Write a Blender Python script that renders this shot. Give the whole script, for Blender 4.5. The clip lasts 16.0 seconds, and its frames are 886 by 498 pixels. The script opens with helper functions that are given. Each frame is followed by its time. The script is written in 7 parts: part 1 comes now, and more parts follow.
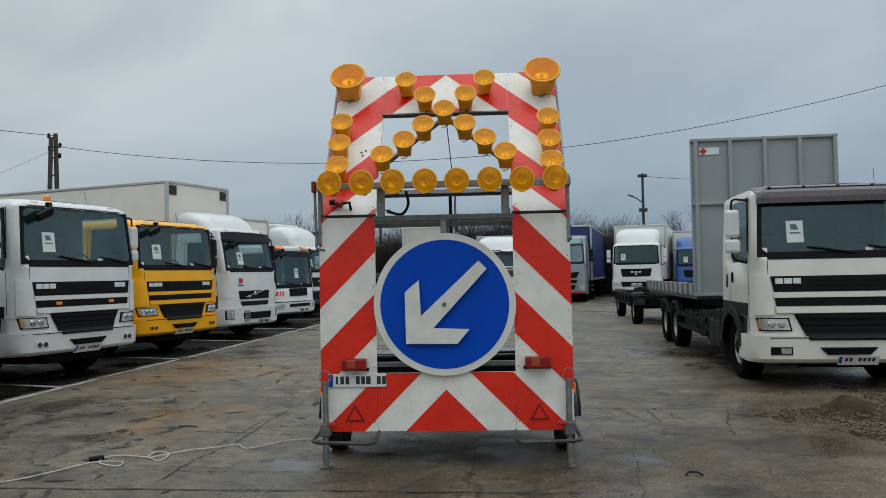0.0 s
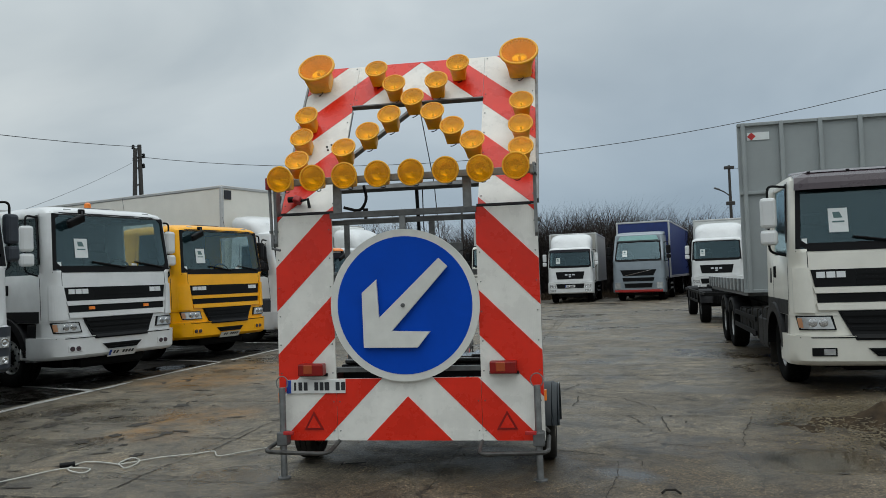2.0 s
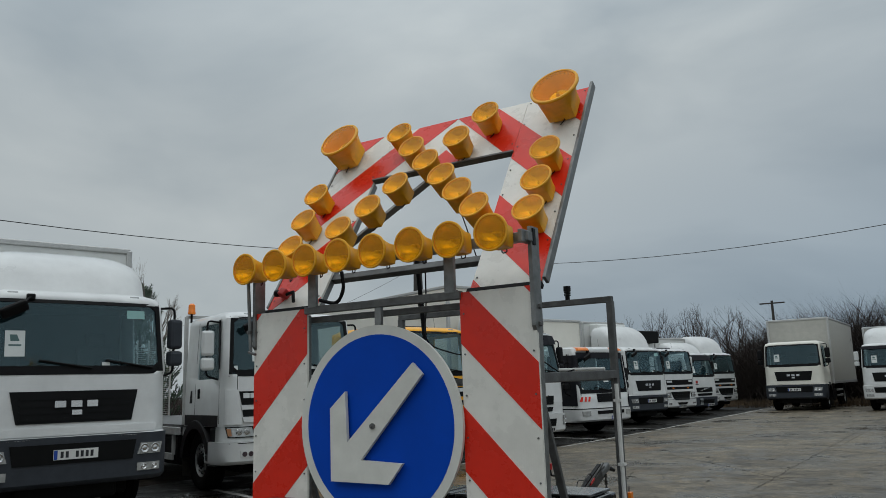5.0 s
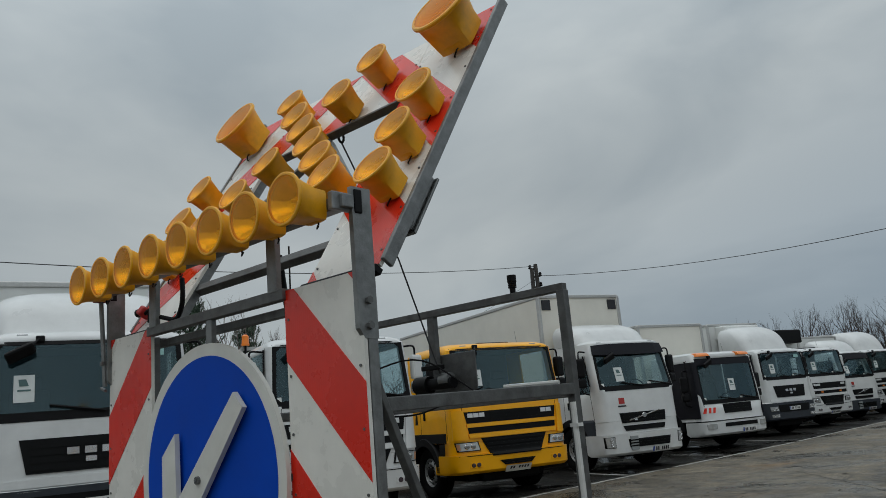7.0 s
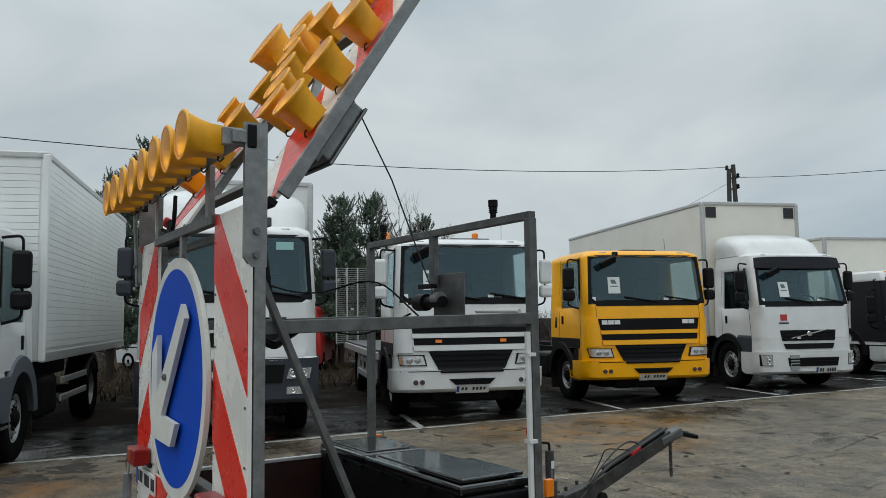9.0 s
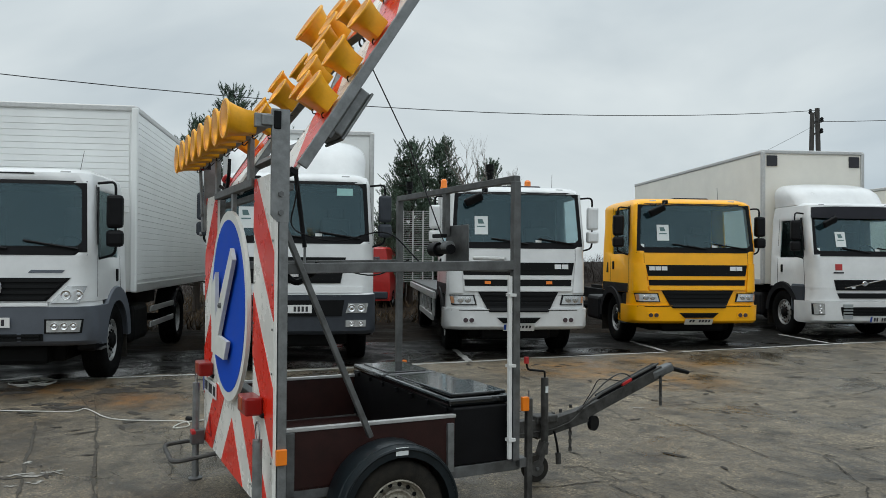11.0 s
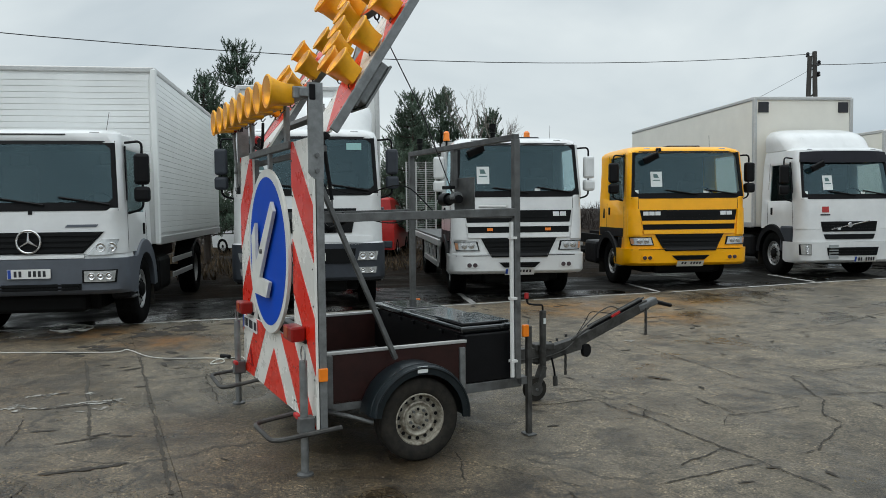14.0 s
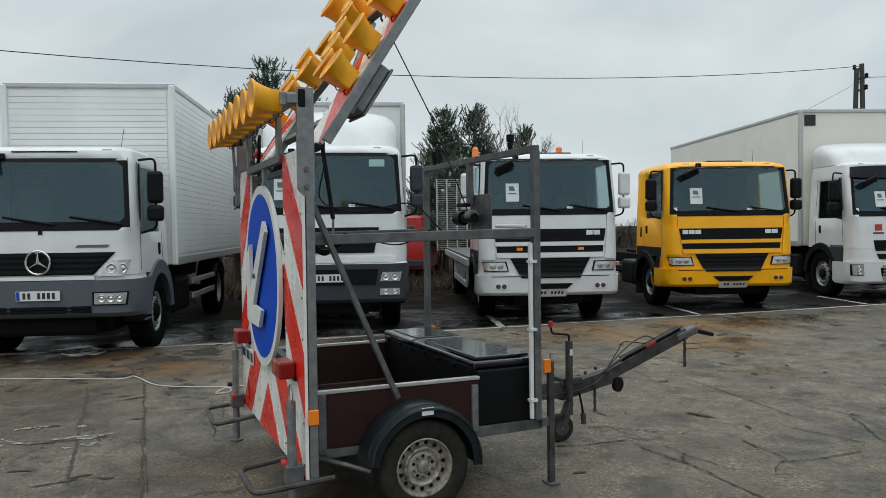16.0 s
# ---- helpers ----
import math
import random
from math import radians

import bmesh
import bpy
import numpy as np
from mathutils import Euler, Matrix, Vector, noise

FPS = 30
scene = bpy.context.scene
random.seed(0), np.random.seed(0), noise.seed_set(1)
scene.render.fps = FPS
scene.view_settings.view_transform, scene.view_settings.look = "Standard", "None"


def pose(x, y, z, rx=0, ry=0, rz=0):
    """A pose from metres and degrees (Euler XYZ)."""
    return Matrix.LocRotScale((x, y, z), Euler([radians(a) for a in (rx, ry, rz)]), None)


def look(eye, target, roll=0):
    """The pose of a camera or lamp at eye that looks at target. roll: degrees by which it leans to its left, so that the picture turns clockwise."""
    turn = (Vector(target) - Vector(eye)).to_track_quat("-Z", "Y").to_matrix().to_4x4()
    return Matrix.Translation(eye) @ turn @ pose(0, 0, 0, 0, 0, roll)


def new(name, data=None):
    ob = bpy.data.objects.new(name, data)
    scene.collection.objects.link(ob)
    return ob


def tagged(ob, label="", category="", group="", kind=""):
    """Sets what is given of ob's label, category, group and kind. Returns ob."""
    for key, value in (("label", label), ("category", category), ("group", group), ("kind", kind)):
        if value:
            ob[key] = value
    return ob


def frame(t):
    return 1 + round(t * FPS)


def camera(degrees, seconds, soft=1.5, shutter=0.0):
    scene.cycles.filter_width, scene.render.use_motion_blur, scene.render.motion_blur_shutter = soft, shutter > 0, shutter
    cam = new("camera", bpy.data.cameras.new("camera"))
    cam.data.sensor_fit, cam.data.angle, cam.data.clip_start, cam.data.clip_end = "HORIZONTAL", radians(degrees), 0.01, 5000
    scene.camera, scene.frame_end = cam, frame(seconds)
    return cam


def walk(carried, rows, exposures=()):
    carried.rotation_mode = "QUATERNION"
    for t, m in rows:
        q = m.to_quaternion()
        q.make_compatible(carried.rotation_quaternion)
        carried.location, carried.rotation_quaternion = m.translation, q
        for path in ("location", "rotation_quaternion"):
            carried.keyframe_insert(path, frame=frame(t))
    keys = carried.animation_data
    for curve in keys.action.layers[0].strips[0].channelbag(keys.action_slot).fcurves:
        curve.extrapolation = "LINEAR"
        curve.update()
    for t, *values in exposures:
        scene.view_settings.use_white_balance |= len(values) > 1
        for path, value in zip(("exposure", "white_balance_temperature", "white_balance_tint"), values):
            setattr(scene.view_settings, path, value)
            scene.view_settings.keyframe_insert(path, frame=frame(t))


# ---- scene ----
cam = camera(59.3, 16.0, 0.8)
PATH = [
    (0, (0.362, -6.865, 1.668), (0.255, -4.869, 1.734), -1.1),
    (0.5, (0.562, -6.832, 1.655), (0.389, -4.84, 1.716), -1.5),
    (1, (0.814, -6.744, 1.655), (0.559, -4.762, 1.728), -1.8),
    (1.5, (1.036, -6.527, 1.641), (0.729, -4.553, 1.719), -1.8),
    (2, (1.412, -6.286, 1.625), (1.074, -4.316, 1.698), -2.0),
    (2.5, (1.759, -5.995, 1.617), (1.378, -4.033, 1.668), -2.3),
    (3, (2.088, -5.666, 1.625), (1.534, -3.745, 1.669), -2.7),
    (3.5, (2.433, -5.373, 1.642), (1.779, -3.484, 1.719), -3.0),
    (4, (2.642, -4.986, 1.634), (1.951, -3.116, 1.789), -3.1),
    (4.3, (2.823, -4.726, 1.636), (2.017, -2.918, 1.915), -2.3),
    (4.5, (2.906, -4.518, 1.615), (2.013, -2.764, 1.972), -2.2),
    (4.7, (2.953, -4.305, 1.632), (1.99, -2.589, 1.992), -1.9),
    (6.8, (3.345, -2.193, 1.601), (2.038, -0.739, 2.024), -5.1),
    (7, (3.379, -1.987, 1.602), (2.059, -0.544, 2.021), -4.9),
    (7.5, (3.552, -1.523, 1.62), (2.159, -0.143, 2.015), -5.0),
    (8, (3.813, -1.193, 1.688), (2.228, -0.005, 1.961), -2.0),
    (8.5, (4.015, -1.117, 1.685), (2.371, 0.005, 1.886), -0.9),
    (9, (4.262, -1.017, 1.697), (2.572, 0.037, 1.874), -0.8),
    (9.2, (4.41, -0.94, 1.71), (2.701, 0.084, 1.885), -0.4),
    (11.3, (5.363, -1.073, 1.726), (3.561, -0.206, 1.74), 0.4),
    (11.5, (5.435, -1.133, 1.711), (3.63, -0.271, 1.721), 0.4),
    (12, (5.614, -1.27, 1.729), (3.811, -0.403, 1.709), 0.1),
    (12.5, (5.779, -1.275, 1.72), (3.972, -0.418, 1.691), 0.2),
    (13, (5.918, -1.291, 1.726), (4.109, -0.439, 1.689), -0.0),
    (13.5, (5.952, -1.391, 1.723), (4.144, -0.54, 1.65), -0.3),
    (14, (5.939, -1.438, 1.723), (4.145, -0.562, 1.619), -0.6),
    (14.5, (5.901, -1.432, 1.732), (4.103, -0.562, 1.628), -0.9),
    (15, (5.822, -1.276, 1.73), (4.011, -0.433, 1.636), -0.7),
    (15.5, (5.663, -1.108, 1.729), (3.835, -0.298, 1.658), -0.8),
    (16, (5.467, -1.009, 1.735), (3.631, -0.219, 1.678), -0.7),
]
walk(cam, [(t, look(e, g, r)) for t, e, g, r in PATH], exposures=[(0.0, -0.14), (2.5, -0.12), (3.5, -0.09), (4.0, -0.20), (4.5, -0.45), (7.0, -0.60), (7.5, -0.57), (8.0, -0.40), (9.0, -0.08), (11.5, 0.10), (12.0, 0.03), (13.5, 0.10), (14.0, 0.18), (14.5, 0.32), (15.0, 0.24), (16.0, 0.07)])

# ---- sky and light ----
world = bpy.data.worlds.new("overcast_sky")
scene.world = world
world.use_nodes = True
wn, wl = world.node_tree.nodes, world.node_tree.links
bg = wn["Background"]
sky = wn.new("ShaderNodeTexSky")
sky.sky_type, sky.sun_disc = "NISHITA", False
sky.sun_elevation, sky.sun_rotation = radians(71), radians(153)
tc = wn.new("ShaderNodeTexCoord")
mp = wn.new("ShaderNodeMapping")
mp.inputs["Scale"].default_value = (1.0, 1.0, 2.4)
cl = wn.new("ShaderNodeTexNoise")
cl.inputs["Scale"].default_value, cl.inputs["Detail"].default_value, cl.inputs["Roughness"].default_value = 1.9, 5.0, 0.5
cl.inputs["Distortion"].default_value = 0.4
wl.new(tc.outputs["Generated"], mp.inputs["Vector"])
wl.new(mp.outputs["Vector"], cl.inputs["Vector"])
ramp = wn.new("ShaderNodeValToRGB")
ramp.color_ramp.elements[0].position, ramp.color_ramp.elements[0].color = 0.33, (0.430, 0.502, 0.552, 1)
ramp.color_ramp.elements[1].position, ramp.color_ramp.elements[1].color = 0.66, (0.672, 0.738, 0.764, 1)
wl.new(cl.outputs["Fac"], ramp.inputs["Fac"])
# cloud deck: bluer and heavier low in the north-east, paler in the west
sep = wn.new("ShaderNodeSeparateXYZ")
wl.new(tc.outputs["Generated"], sep.inputs["Vector"])
dotp = wn.new("ShaderNodeVectorMath")
dotp.operation = "DOT_PRODUCT"
dotp.inputs[1].default_value = (0.28, 0.88, -1.25)
wl.new(tc.outputs["Generated"], dotp.inputs[0])
hramp = wn.new("ShaderNodeValToRGB")
hramp.color_ramp.elements[0].position, hramp.color_ramp.elements[0].color = 0.25, (1.03, 1.02, 1.0, 1)
hramp.color_ramp.elements[1].position, hramp.color_ramp.elements[1].color = 0.95, (0.50, 0.61, 0.74, 1)
wl.new(dotp.outputs["Value"], hramp.inputs["Fac"])
mul = wn.new("ShaderNodeMixRGB")
mul.blend_type = "MULTIPLY"
mul.inputs["Fac"].default_value = 1.0
wl.new(ramp.outputs["Color"], mul.inputs["Color1"])
wl.new(hramp.outputs["Color"], mul.inputs["Color2"])
dim = wn.new("ShaderNodeMixRGB")
dim.blend_type = "MULTIPLY"
dim.inputs["Fac"].default_value = 1.0
dim.inputs["Color2"].default_value = (0.1, 0.1, 0.1, 1)
wl.new(sky.outputs["Color"], dim.inputs["Color1"])
mixs = wn.new("ShaderNodeMixRGB")
mixs.inputs["Fac"].default_value = 0.93
wl.new(dim.outputs["Color"], mixs.inputs["Color1"])
wl.new(mul.outputs["Color"], mixs.inputs["Color2"])
# an overcast sky is about three times brighter overhead than at the horizon
zr = wn.new("ShaderNodeMapRange")
zr.interpolation_type = "SMOOTHSTEP"
zr.inputs["From Min"].default_value, zr.inputs["From Max"].default_value = 0.22, 1.0
zr.inputs["To Min"].default_value, zr.inputs["To Max"].default_value = 1.0, 2.2
wl.new(sep.outputs["Z"], zr.inputs["Value"])
zen = wn.new("ShaderNodeVectorMath")
zen.operation = "SCALE"
wl.new(mixs.outputs["Color"], zen.inputs[0])
wl.new(zr.outputs["Result"], zen.inputs["Scale"])
wl.new(zen.outputs["Vector"], bg.inputs["Color"])
bg.inputs["Strength"].default_value = 1.0
sun = new("sun", bpy.data.lights.new("sun", "SUN"))
sun.data.energy, sun.data.angle, sun.data.color = 0.72, radians(75), (1.0, 0.99, 0.97)
sun.matrix_basis = look((5, -10, 32), (0, 0, 0))


# ---- materials ----
def material(name, col, rough=0.5, metal=0.0, var=0.12, scale=6.0, bump=0.0, bscale=60.0, col2=None, coat=0.0, rvar=0.15, rnd=0.0, spec=0.5):
    m = bpy.data.materials.new(name)
    m.use_nodes = True
    nt, n = m.node_tree, m.node_tree.nodes
    p = n["Principled BSDF"]
    co = n.new("ShaderNodeTexCoord")
    n1 = n.new("ShaderNodeTexNoise")
    n1.inputs["Scale"].default_value, n1.inputs["Detail"].default_value = scale, 6
    n1.inputs["Roughness"].default_value = 0.62
    nt.links.new(co.outputs["Object"], n1.inputs["Vector"])
    r = n.new("ShaderNodeValToRGB")
    r.color_ramp.elements[0].position, r.color_ramp.elements[1].position = 0.3, 0.7
    a = col2 if col2 else tuple(c * (1 - var) for c in col)
    r.color_ramp.elements[0].color = (*a, 1)
    r.color_ramp.elements[1].color = (*[min(1, c * (1 + (0 if col2 else var * 0.4))) for c in col], 1)
    nt.links.new(n1.outputs["Fac"], r.inputs["Fac"])
    out = r.outputs["Color"]
    if rnd:
        oi = n.new("ShaderNodeObjectInfo")
        h = n.new("ShaderNodeHueSaturation")
        mm = n.new("ShaderNodeMapRange")
        mm.inputs["To Min"].default_value, mm.inputs["To Max"].default_value = 1 - rnd, 1 + rnd
        nt.links.new(oi.outputs["Random"], mm.inputs["Value"])
        nt.links.new(mm.outputs["Result"], h.inputs["Value"])
        nt.links.new(out, h.inputs["Color"])
        out = h.outputs["Color"]
    nt.links.new(out, p.inputs["Base Color"])
    mr = n.new("ShaderNodeMapRange")
    mr.inputs["To Min"].default_value, mr.inputs["To Max"].default_value = max(0.03, rough - rvar * rough), min(1, rough + rvar)
    nt.links.new(n1.outputs["Fac"], mr.inputs["Value"])
    nt.links.new(mr.outputs["Result"], p.inputs["Roughness"])
    p.inputs["Metallic"].default_value = metal
    p.inputs["Specular IOR Level"].default_value = spec
    p.inputs["Coat Weight"].default_value = coat
    p.inputs["Coat Roughness"].default_value = 0.08
    if bump:
        n2 = n.new("ShaderNodeTexNoise")
        n2.inputs["Scale"].default_value, n2.inputs["Detail"].default_value = bscale, 4
        nt.links.new(co.outputs["Object"], n2.inputs["Vector"])
        b = n.new("ShaderNodeBump")
        b.inputs["Strength"].default_value, b.inputs["Distance"].default_value = bump, 0.01
        nt.links.new(n2.outputs["Fac"], b.inputs["Height"])
        nt.links.new(b.outputs["Normal"], p.inputs["Normal"])
    return m


def glass(name, tint, film=0.0, haze_col=(0.010, 0.019, 0.022), r0=0.05):
    """A thin tinted pane: clear but for the tint and a painted haze imitating sky sheen, with a sharp reflection."""
    m = bpy.data.materials.new(name)
    m.use_nodes = True
    n, nt = m.node_tree.nodes, m.node_tree
    n.remove(n["Principled BSDF"])
    clear = n.new("ShaderNodeBsdfTransparent")
    clear.inputs["Color"].default_value = (*tint, 1)
    gloss = n.new("ShaderNodeBsdfGlossy")
    gloss.inputs["Roughness"].default_value = 0.07
    gloss.inputs["Color"].default_value = (0.72, 0.93, 1.0, 1)
    lw = n.new("ShaderNodeLayerWeight")
    lw.inputs["Blend"].default_value = 0.5
    pw = n.new("ShaderNodeMath")
    pw.operation, pw.inputs[1].default_value = "POWER", 5.0
    fr = n.new("ShaderNodeMath")
    fr.operation, fr.inputs[1].default_value, fr.inputs[2].default_value = "MULTIPLY_ADD", 0.55, r0
    nt.links.new(lw.outputs["Facing"], pw.inputs[0])
    nt.links.new(pw.outputs["Value"], fr.inputs[0])
    mx = n.new("ShaderNodeMixShader")
    nt.links.new(fr.outputs["Value"], mx.inputs["Fac"])
    inner = clear.outputs["BSDF"]
    if film:
        haze = n.new("ShaderNodeBsdfDiffuse")
        haze.inputs["Color"].default_value = (*haze_col, 1)
        ms = n.new("ShaderNodeMixShader")
        ms.inputs["Fac"].default_value = film
        nt.links.new(inner, ms.inputs[1])
        nt.links.new(haze.outputs["BSDF"], ms.inputs[2])
        inner = ms.outputs["Shader"]
    nt.links.new(inner, mx.inputs[1])
    nt.links.new(gloss.outputs["BSDF"], mx.inputs[2])
    nt.links.new(mx.outputs["Shader"], n["Material Output"].inputs["Surface"])
    return m


def sheeting(name, col):
    """Retroreflective sheeting: fine upright ribs, light scuffs."""
    m = material(name, col, 0.20, var=0.16, scale=3.5, rvar=0.2)
    n, nt = m.node_tree.nodes, m.node_tree
    n["Principled BSDF"].inputs["Specular IOR Level"].default_value = 0.45
    w = n.new("ShaderNodeTexWave")
    w.inputs["Scale"].default_value, w.inputs["Distortion"].default_value = 22.0, 0.0
    co = n.new("ShaderNodeTexCoord")
    nt.links.new(co.outputs["Object"], w.inputs["Vector"])
    b = n.new("ShaderNodeBump")
    b.inputs["Strength"].default_value, b.inputs["Distance"].default_value = 0.06, 0.004
    nt.links.new(w.outputs["Fac"], b.inputs["Height"])
    nt.links.new(b.outputs["Normal"], n["Principled BSDF"].inputs["Normal"])
    nk = n.new("ShaderNodeTexNoise")
    nk.inputs["Scale"].default_value, nk.inputs["Detail"].default_value, nk.inputs["Roughness"].default_value = 11.0, 9, 0.8
    nt.links.new(co.outputs["Object"], nk.inputs["Vector"])
    rk = n.new("ShaderNodeValToRGB")
    rk.color_ramp.elements[0].position, rk.color_ramp.elements[0].color = 0.685, (1, 1, 1, 1)
    rk.color_ramp.elements[1].position, rk.color_ramp.elements[1].color = 0.72, (0.35, 0.33, 0.30, 1)
    nt.links.new(nk.outputs["Fac"], rk.inputs["Fac"])
    mk = n.new("ShaderNodeMixRGB")
    mk.blend_type, mk.inputs["Fac"].default_value = "MULTIPLY", 1.0
    src = n["Principled BSDF"].inputs["Base Color"].links[0].from_socket
    nt.links.new(src, mk.inputs["Color1"])
    nt.links.new(rk.outputs["Color"], mk.inputs["Color2"])
    nt.links.new(mk.outputs["Color"], n["Principled BSDF"].inputs["Base Color"])
    return m


M = {}
M["white_sheet"] = sheeting("white_sheeting", (0.80, 0.785, 0.73))
M["red_sheet"] = sheeting("red_sheeting", (0.74, 0.024, 0.008))
M["sign_blue"] = material("sign_blue", (0.001, 0.062, 0.47), 0.5, var=0.14, scale=2.5)
M["sign_blue"].node_tree.nodes["Principled BSDF"].inputs["Specular IOR Level"].default_value = 0.12
M["sign_white"] = material("sign_white", (0.68, 0.675, 0.63), 0.4, var=0.12, scale=5)
M["galv"] = material("galvanised_steel", (0.30, 0.31, 0.31), 0.5, 0.75, scale=14, col2=(0.17, 0.175, 0.175), bump=0.15, bscale=90)
M["galv_dark"] = material("weathered_steel", (0.185, 0.19, 0.19), 0.52, 0.55, scale=9, col2=(0.085, 0.085, 0.083), bump=0.2, bscale=70)
M["amber_housing"] = material("yellow_plastic", (0.86, 0.40, 0.004), 0.38, var=0.24, scale=9, bump=0.05)
def lens_material(name, tint, body):
    """Moulded amber plastic: part clear, part milky."""
    m = glass(name, tint, r0=0.03)
    m.node_tree.nodes["Glossy BSDF"].inputs["Color"].default_value = (1.0, 0.72, 0.35, 1)
    n, nt = m.node_tree.nodes, m.node_tree
    clear = n["Material Output"].inputs["Surface"].links[0].from_socket
    p = n.new("ShaderNodeBsdfPrincipled")
    p.inputs["Base Color"].default_value, p.inputs["Roughness"].default_value = (*body, 1), 0.3
    p.inputs["Specular IOR Level"].default_value = 0.4
    mx = n.new("ShaderNodeMixShader")
    mx.inputs["Fac"].default_value = 0.26
    nt.links.new(clear, mx.inputs[1])
    nt.links.new(p.outputs["BSDF"], mx.inputs[2])
    nt.links.new(mx.outputs["Shader"], n["Material Output"].inputs["Surface"])
    return m


M["amber_lens"] = lens_material("amber_lens", (1.0, 0.63, 0.04), (1.0, 0.43, 0.003))
M["reflector"] = material("lamp_reflector", (0.97, 0.96, 0.93), 0.14, 0.85, var=0.08, scale=18)
M["visor_black"] = material("black_roof_visor", (0.010, 0.010, 0.015), 0.40, var=0.3, spec=0.22)
M["amber_core"] = material("lamp_bulb", (0.85, 0.80, 0.66), 0.15, var=0.2, scale=30)
M["orange"] = material("orange_marker", (0.9, 0.22, 0.008), 0.3, coat=0.4)
M["dull_amber"] = material("dull_amber_lens", (0.36, 0.055, 0.008), 0.25, coat=0.4, scale=20)
M["red_lens"] = material("red_lens", (0.24, 0.008, 0.006), 0.25, coat=0.2, spec=0.3, scale=20)
M["plywood"] = material("brown_plywood", (0.036, 0.011, 0.009), 0.42, spec=0.3, scale=7, col2=(0.017, 0.006, 0.005), bump=0.12, bscale=120)
M["black"] = material("black_plastic", (0.006, 0.006, 0.007), 0.46, var=0.4, spec=0.16, bump=0.06, bscale=160)
M["black_wet"] = material("wet_black_lid", (0.006, 0.007, 0.008), 0.10, var=0.4, scale=12, coat=0.7, bump=0.25, bscale=22)
M["rubber"] = material("tyre_rubber", (0.018, 0.017, 0.016), 0.85, spec=0.12, col2=(0.036, 0.032, 0.026), scale=16, bump=0.3, bscale=80)
# lorry tyres: rubber blackened to carry the shade beneath the cabs
M["tyre_shaded"] = material("wet_black_tyre", (0.008, 0.008, 0.008), 0.92, spec=0.04, var=0.5, scale=12, bump=0.3, bscale=80)
M["fender"] = material("dark_blue_mudguard", (0.008, 0.013, 0.016), 0.34, spec=0.35, var=0.4, scale=10, bump=0.08)
M["rim_dirty"] = material("dirty_steel_rim", (0.50, 0.47, 0.39), 0.5, 0.2, scale=24, col2=(0.10, 0.078, 0.055), bump=0.25)
M["iron"] = material("worn_painted_iron", (0.098, 0.096, 0.090), 0.55, 0.4, scale=11, col2=(0.028, 0.026, 0.024), bump=0.35, bscale=60)
M["alu"] = material("aluminium_strip", (0.55, 0.55, 0.54), 0.4, 0.6, scale=20)
M["white_pvc"] = material("white_pvc", (0.7, 0.7, 0.68), 0.45, var=0.15)
M["red_plastic"] = material("red_plastic", (0.45, 0.02, 0.02), 0.4)
M["plate"] = material("plate_white", (0.72, 0.72, 0.70), 0.35, var=0.1)
M["plate_yellowish"] = material("plate_cream", (0.70, 0.68, 0.60), 0.35, var=0.1)
M["plate_ink"] = material("plate_ink", (0.02, 0.02, 0.025), 0.5)
M["plate_blue"] = material("plate_blue", (0.01, 0.06, 0.35), 0.4)
M["paper"] = material("paper", (0.70, 0.73, 0.72), 0.8, var=0.08)
M["card"] = material("pale_teal_card", (0.30, 0.52, 0.50), 0.7, var=0.1)
M["ink_teal"] = material("print_grey", (0.10, 0.17, 0.17), 0.8)
M["paint_white"] = material("white_truck_paint", (0.68, 0.69, 0.685), 0.26, var=0.12, scale=2.2, coat=0.5, bump=0.02)
M["paint_cream"] = material("off_white_paint", (0.74, 0.72, 0.64), 0.30, var=0.10, scale=2.2, coat=0.4)
M["paint_yellow"] = material("yellow_truck_paint", (0.95, 0.43, 0.001), 0.28, var=0.10, scale=2.2, coat=0.25, spec=0.35)
M["paint_silver"] = material("silver_blue_paint", (0.25, 0.29, 0.32), 0.3, 0.3, var=0.12, scale=2, coat=0.4)
M["paint_blue"] = material("blue_truck_paint", (0.01, 0.09, 0.35), 0.3, var=0.15, coat=0.5)
M["paint_red"] = material("red_paint", (0.40, 0.015, 0.012), 0.35, var=0.15, coat=0.3)
M["grey_bumper"] = material("grey_bumper", (0.088, 0.100, 0.120), 0.5, var=0.15, bump=0.1)
M["dark_bumper"] = material("anthracite_bumper", (0.040, 0.046, 0.056), 0.5, spec=0.25, var=0.2, bump=0.1)
M["grille"] = material("dark_grille", (0.006, 0.0065, 0.007), 0.45, spec=0.14, var=0.3)
M["visor"] = material("smoked_visor", (0.050, 0.030, 0.038), 0.22, var=0.2, coat=0.5)
M["headlamp"] = material("headlamp_lens", (0.60, 0.62, 0.62), 0.16, 0.55, var=0.35, scale=9, coat=0.9, bump=0.15, bscale=26)
M["badge"] = material("silver_badge", (0.74, 0.75, 0.75), 0.38, 0.35, var=0.1)
M["indicator"] = material("pale_amber_indicator", (0.50, 0.25, 0.13), 0.2, var=0.2, coat=0.5)
M["chrome"] = material("chrome", (0.6, 0.6, 0.6), 0.15, 0.95, var=0.1)
M["rim_steel"] = material("painted_steel_rim", (0.34, 0.345, 0.34), 0.45, 0.4, var=0.5, scale=14)
M["chassis"] = material("chassis_black", (0.006, 0.006, 0.006), 0.65, spec=0.12, var=0.4, scale=5, bump=0.15)
M["boxwhite"] = material("box_body_white", (0.75, 0.76, 0.74), 0.42, var=0.10, scale=1.0)
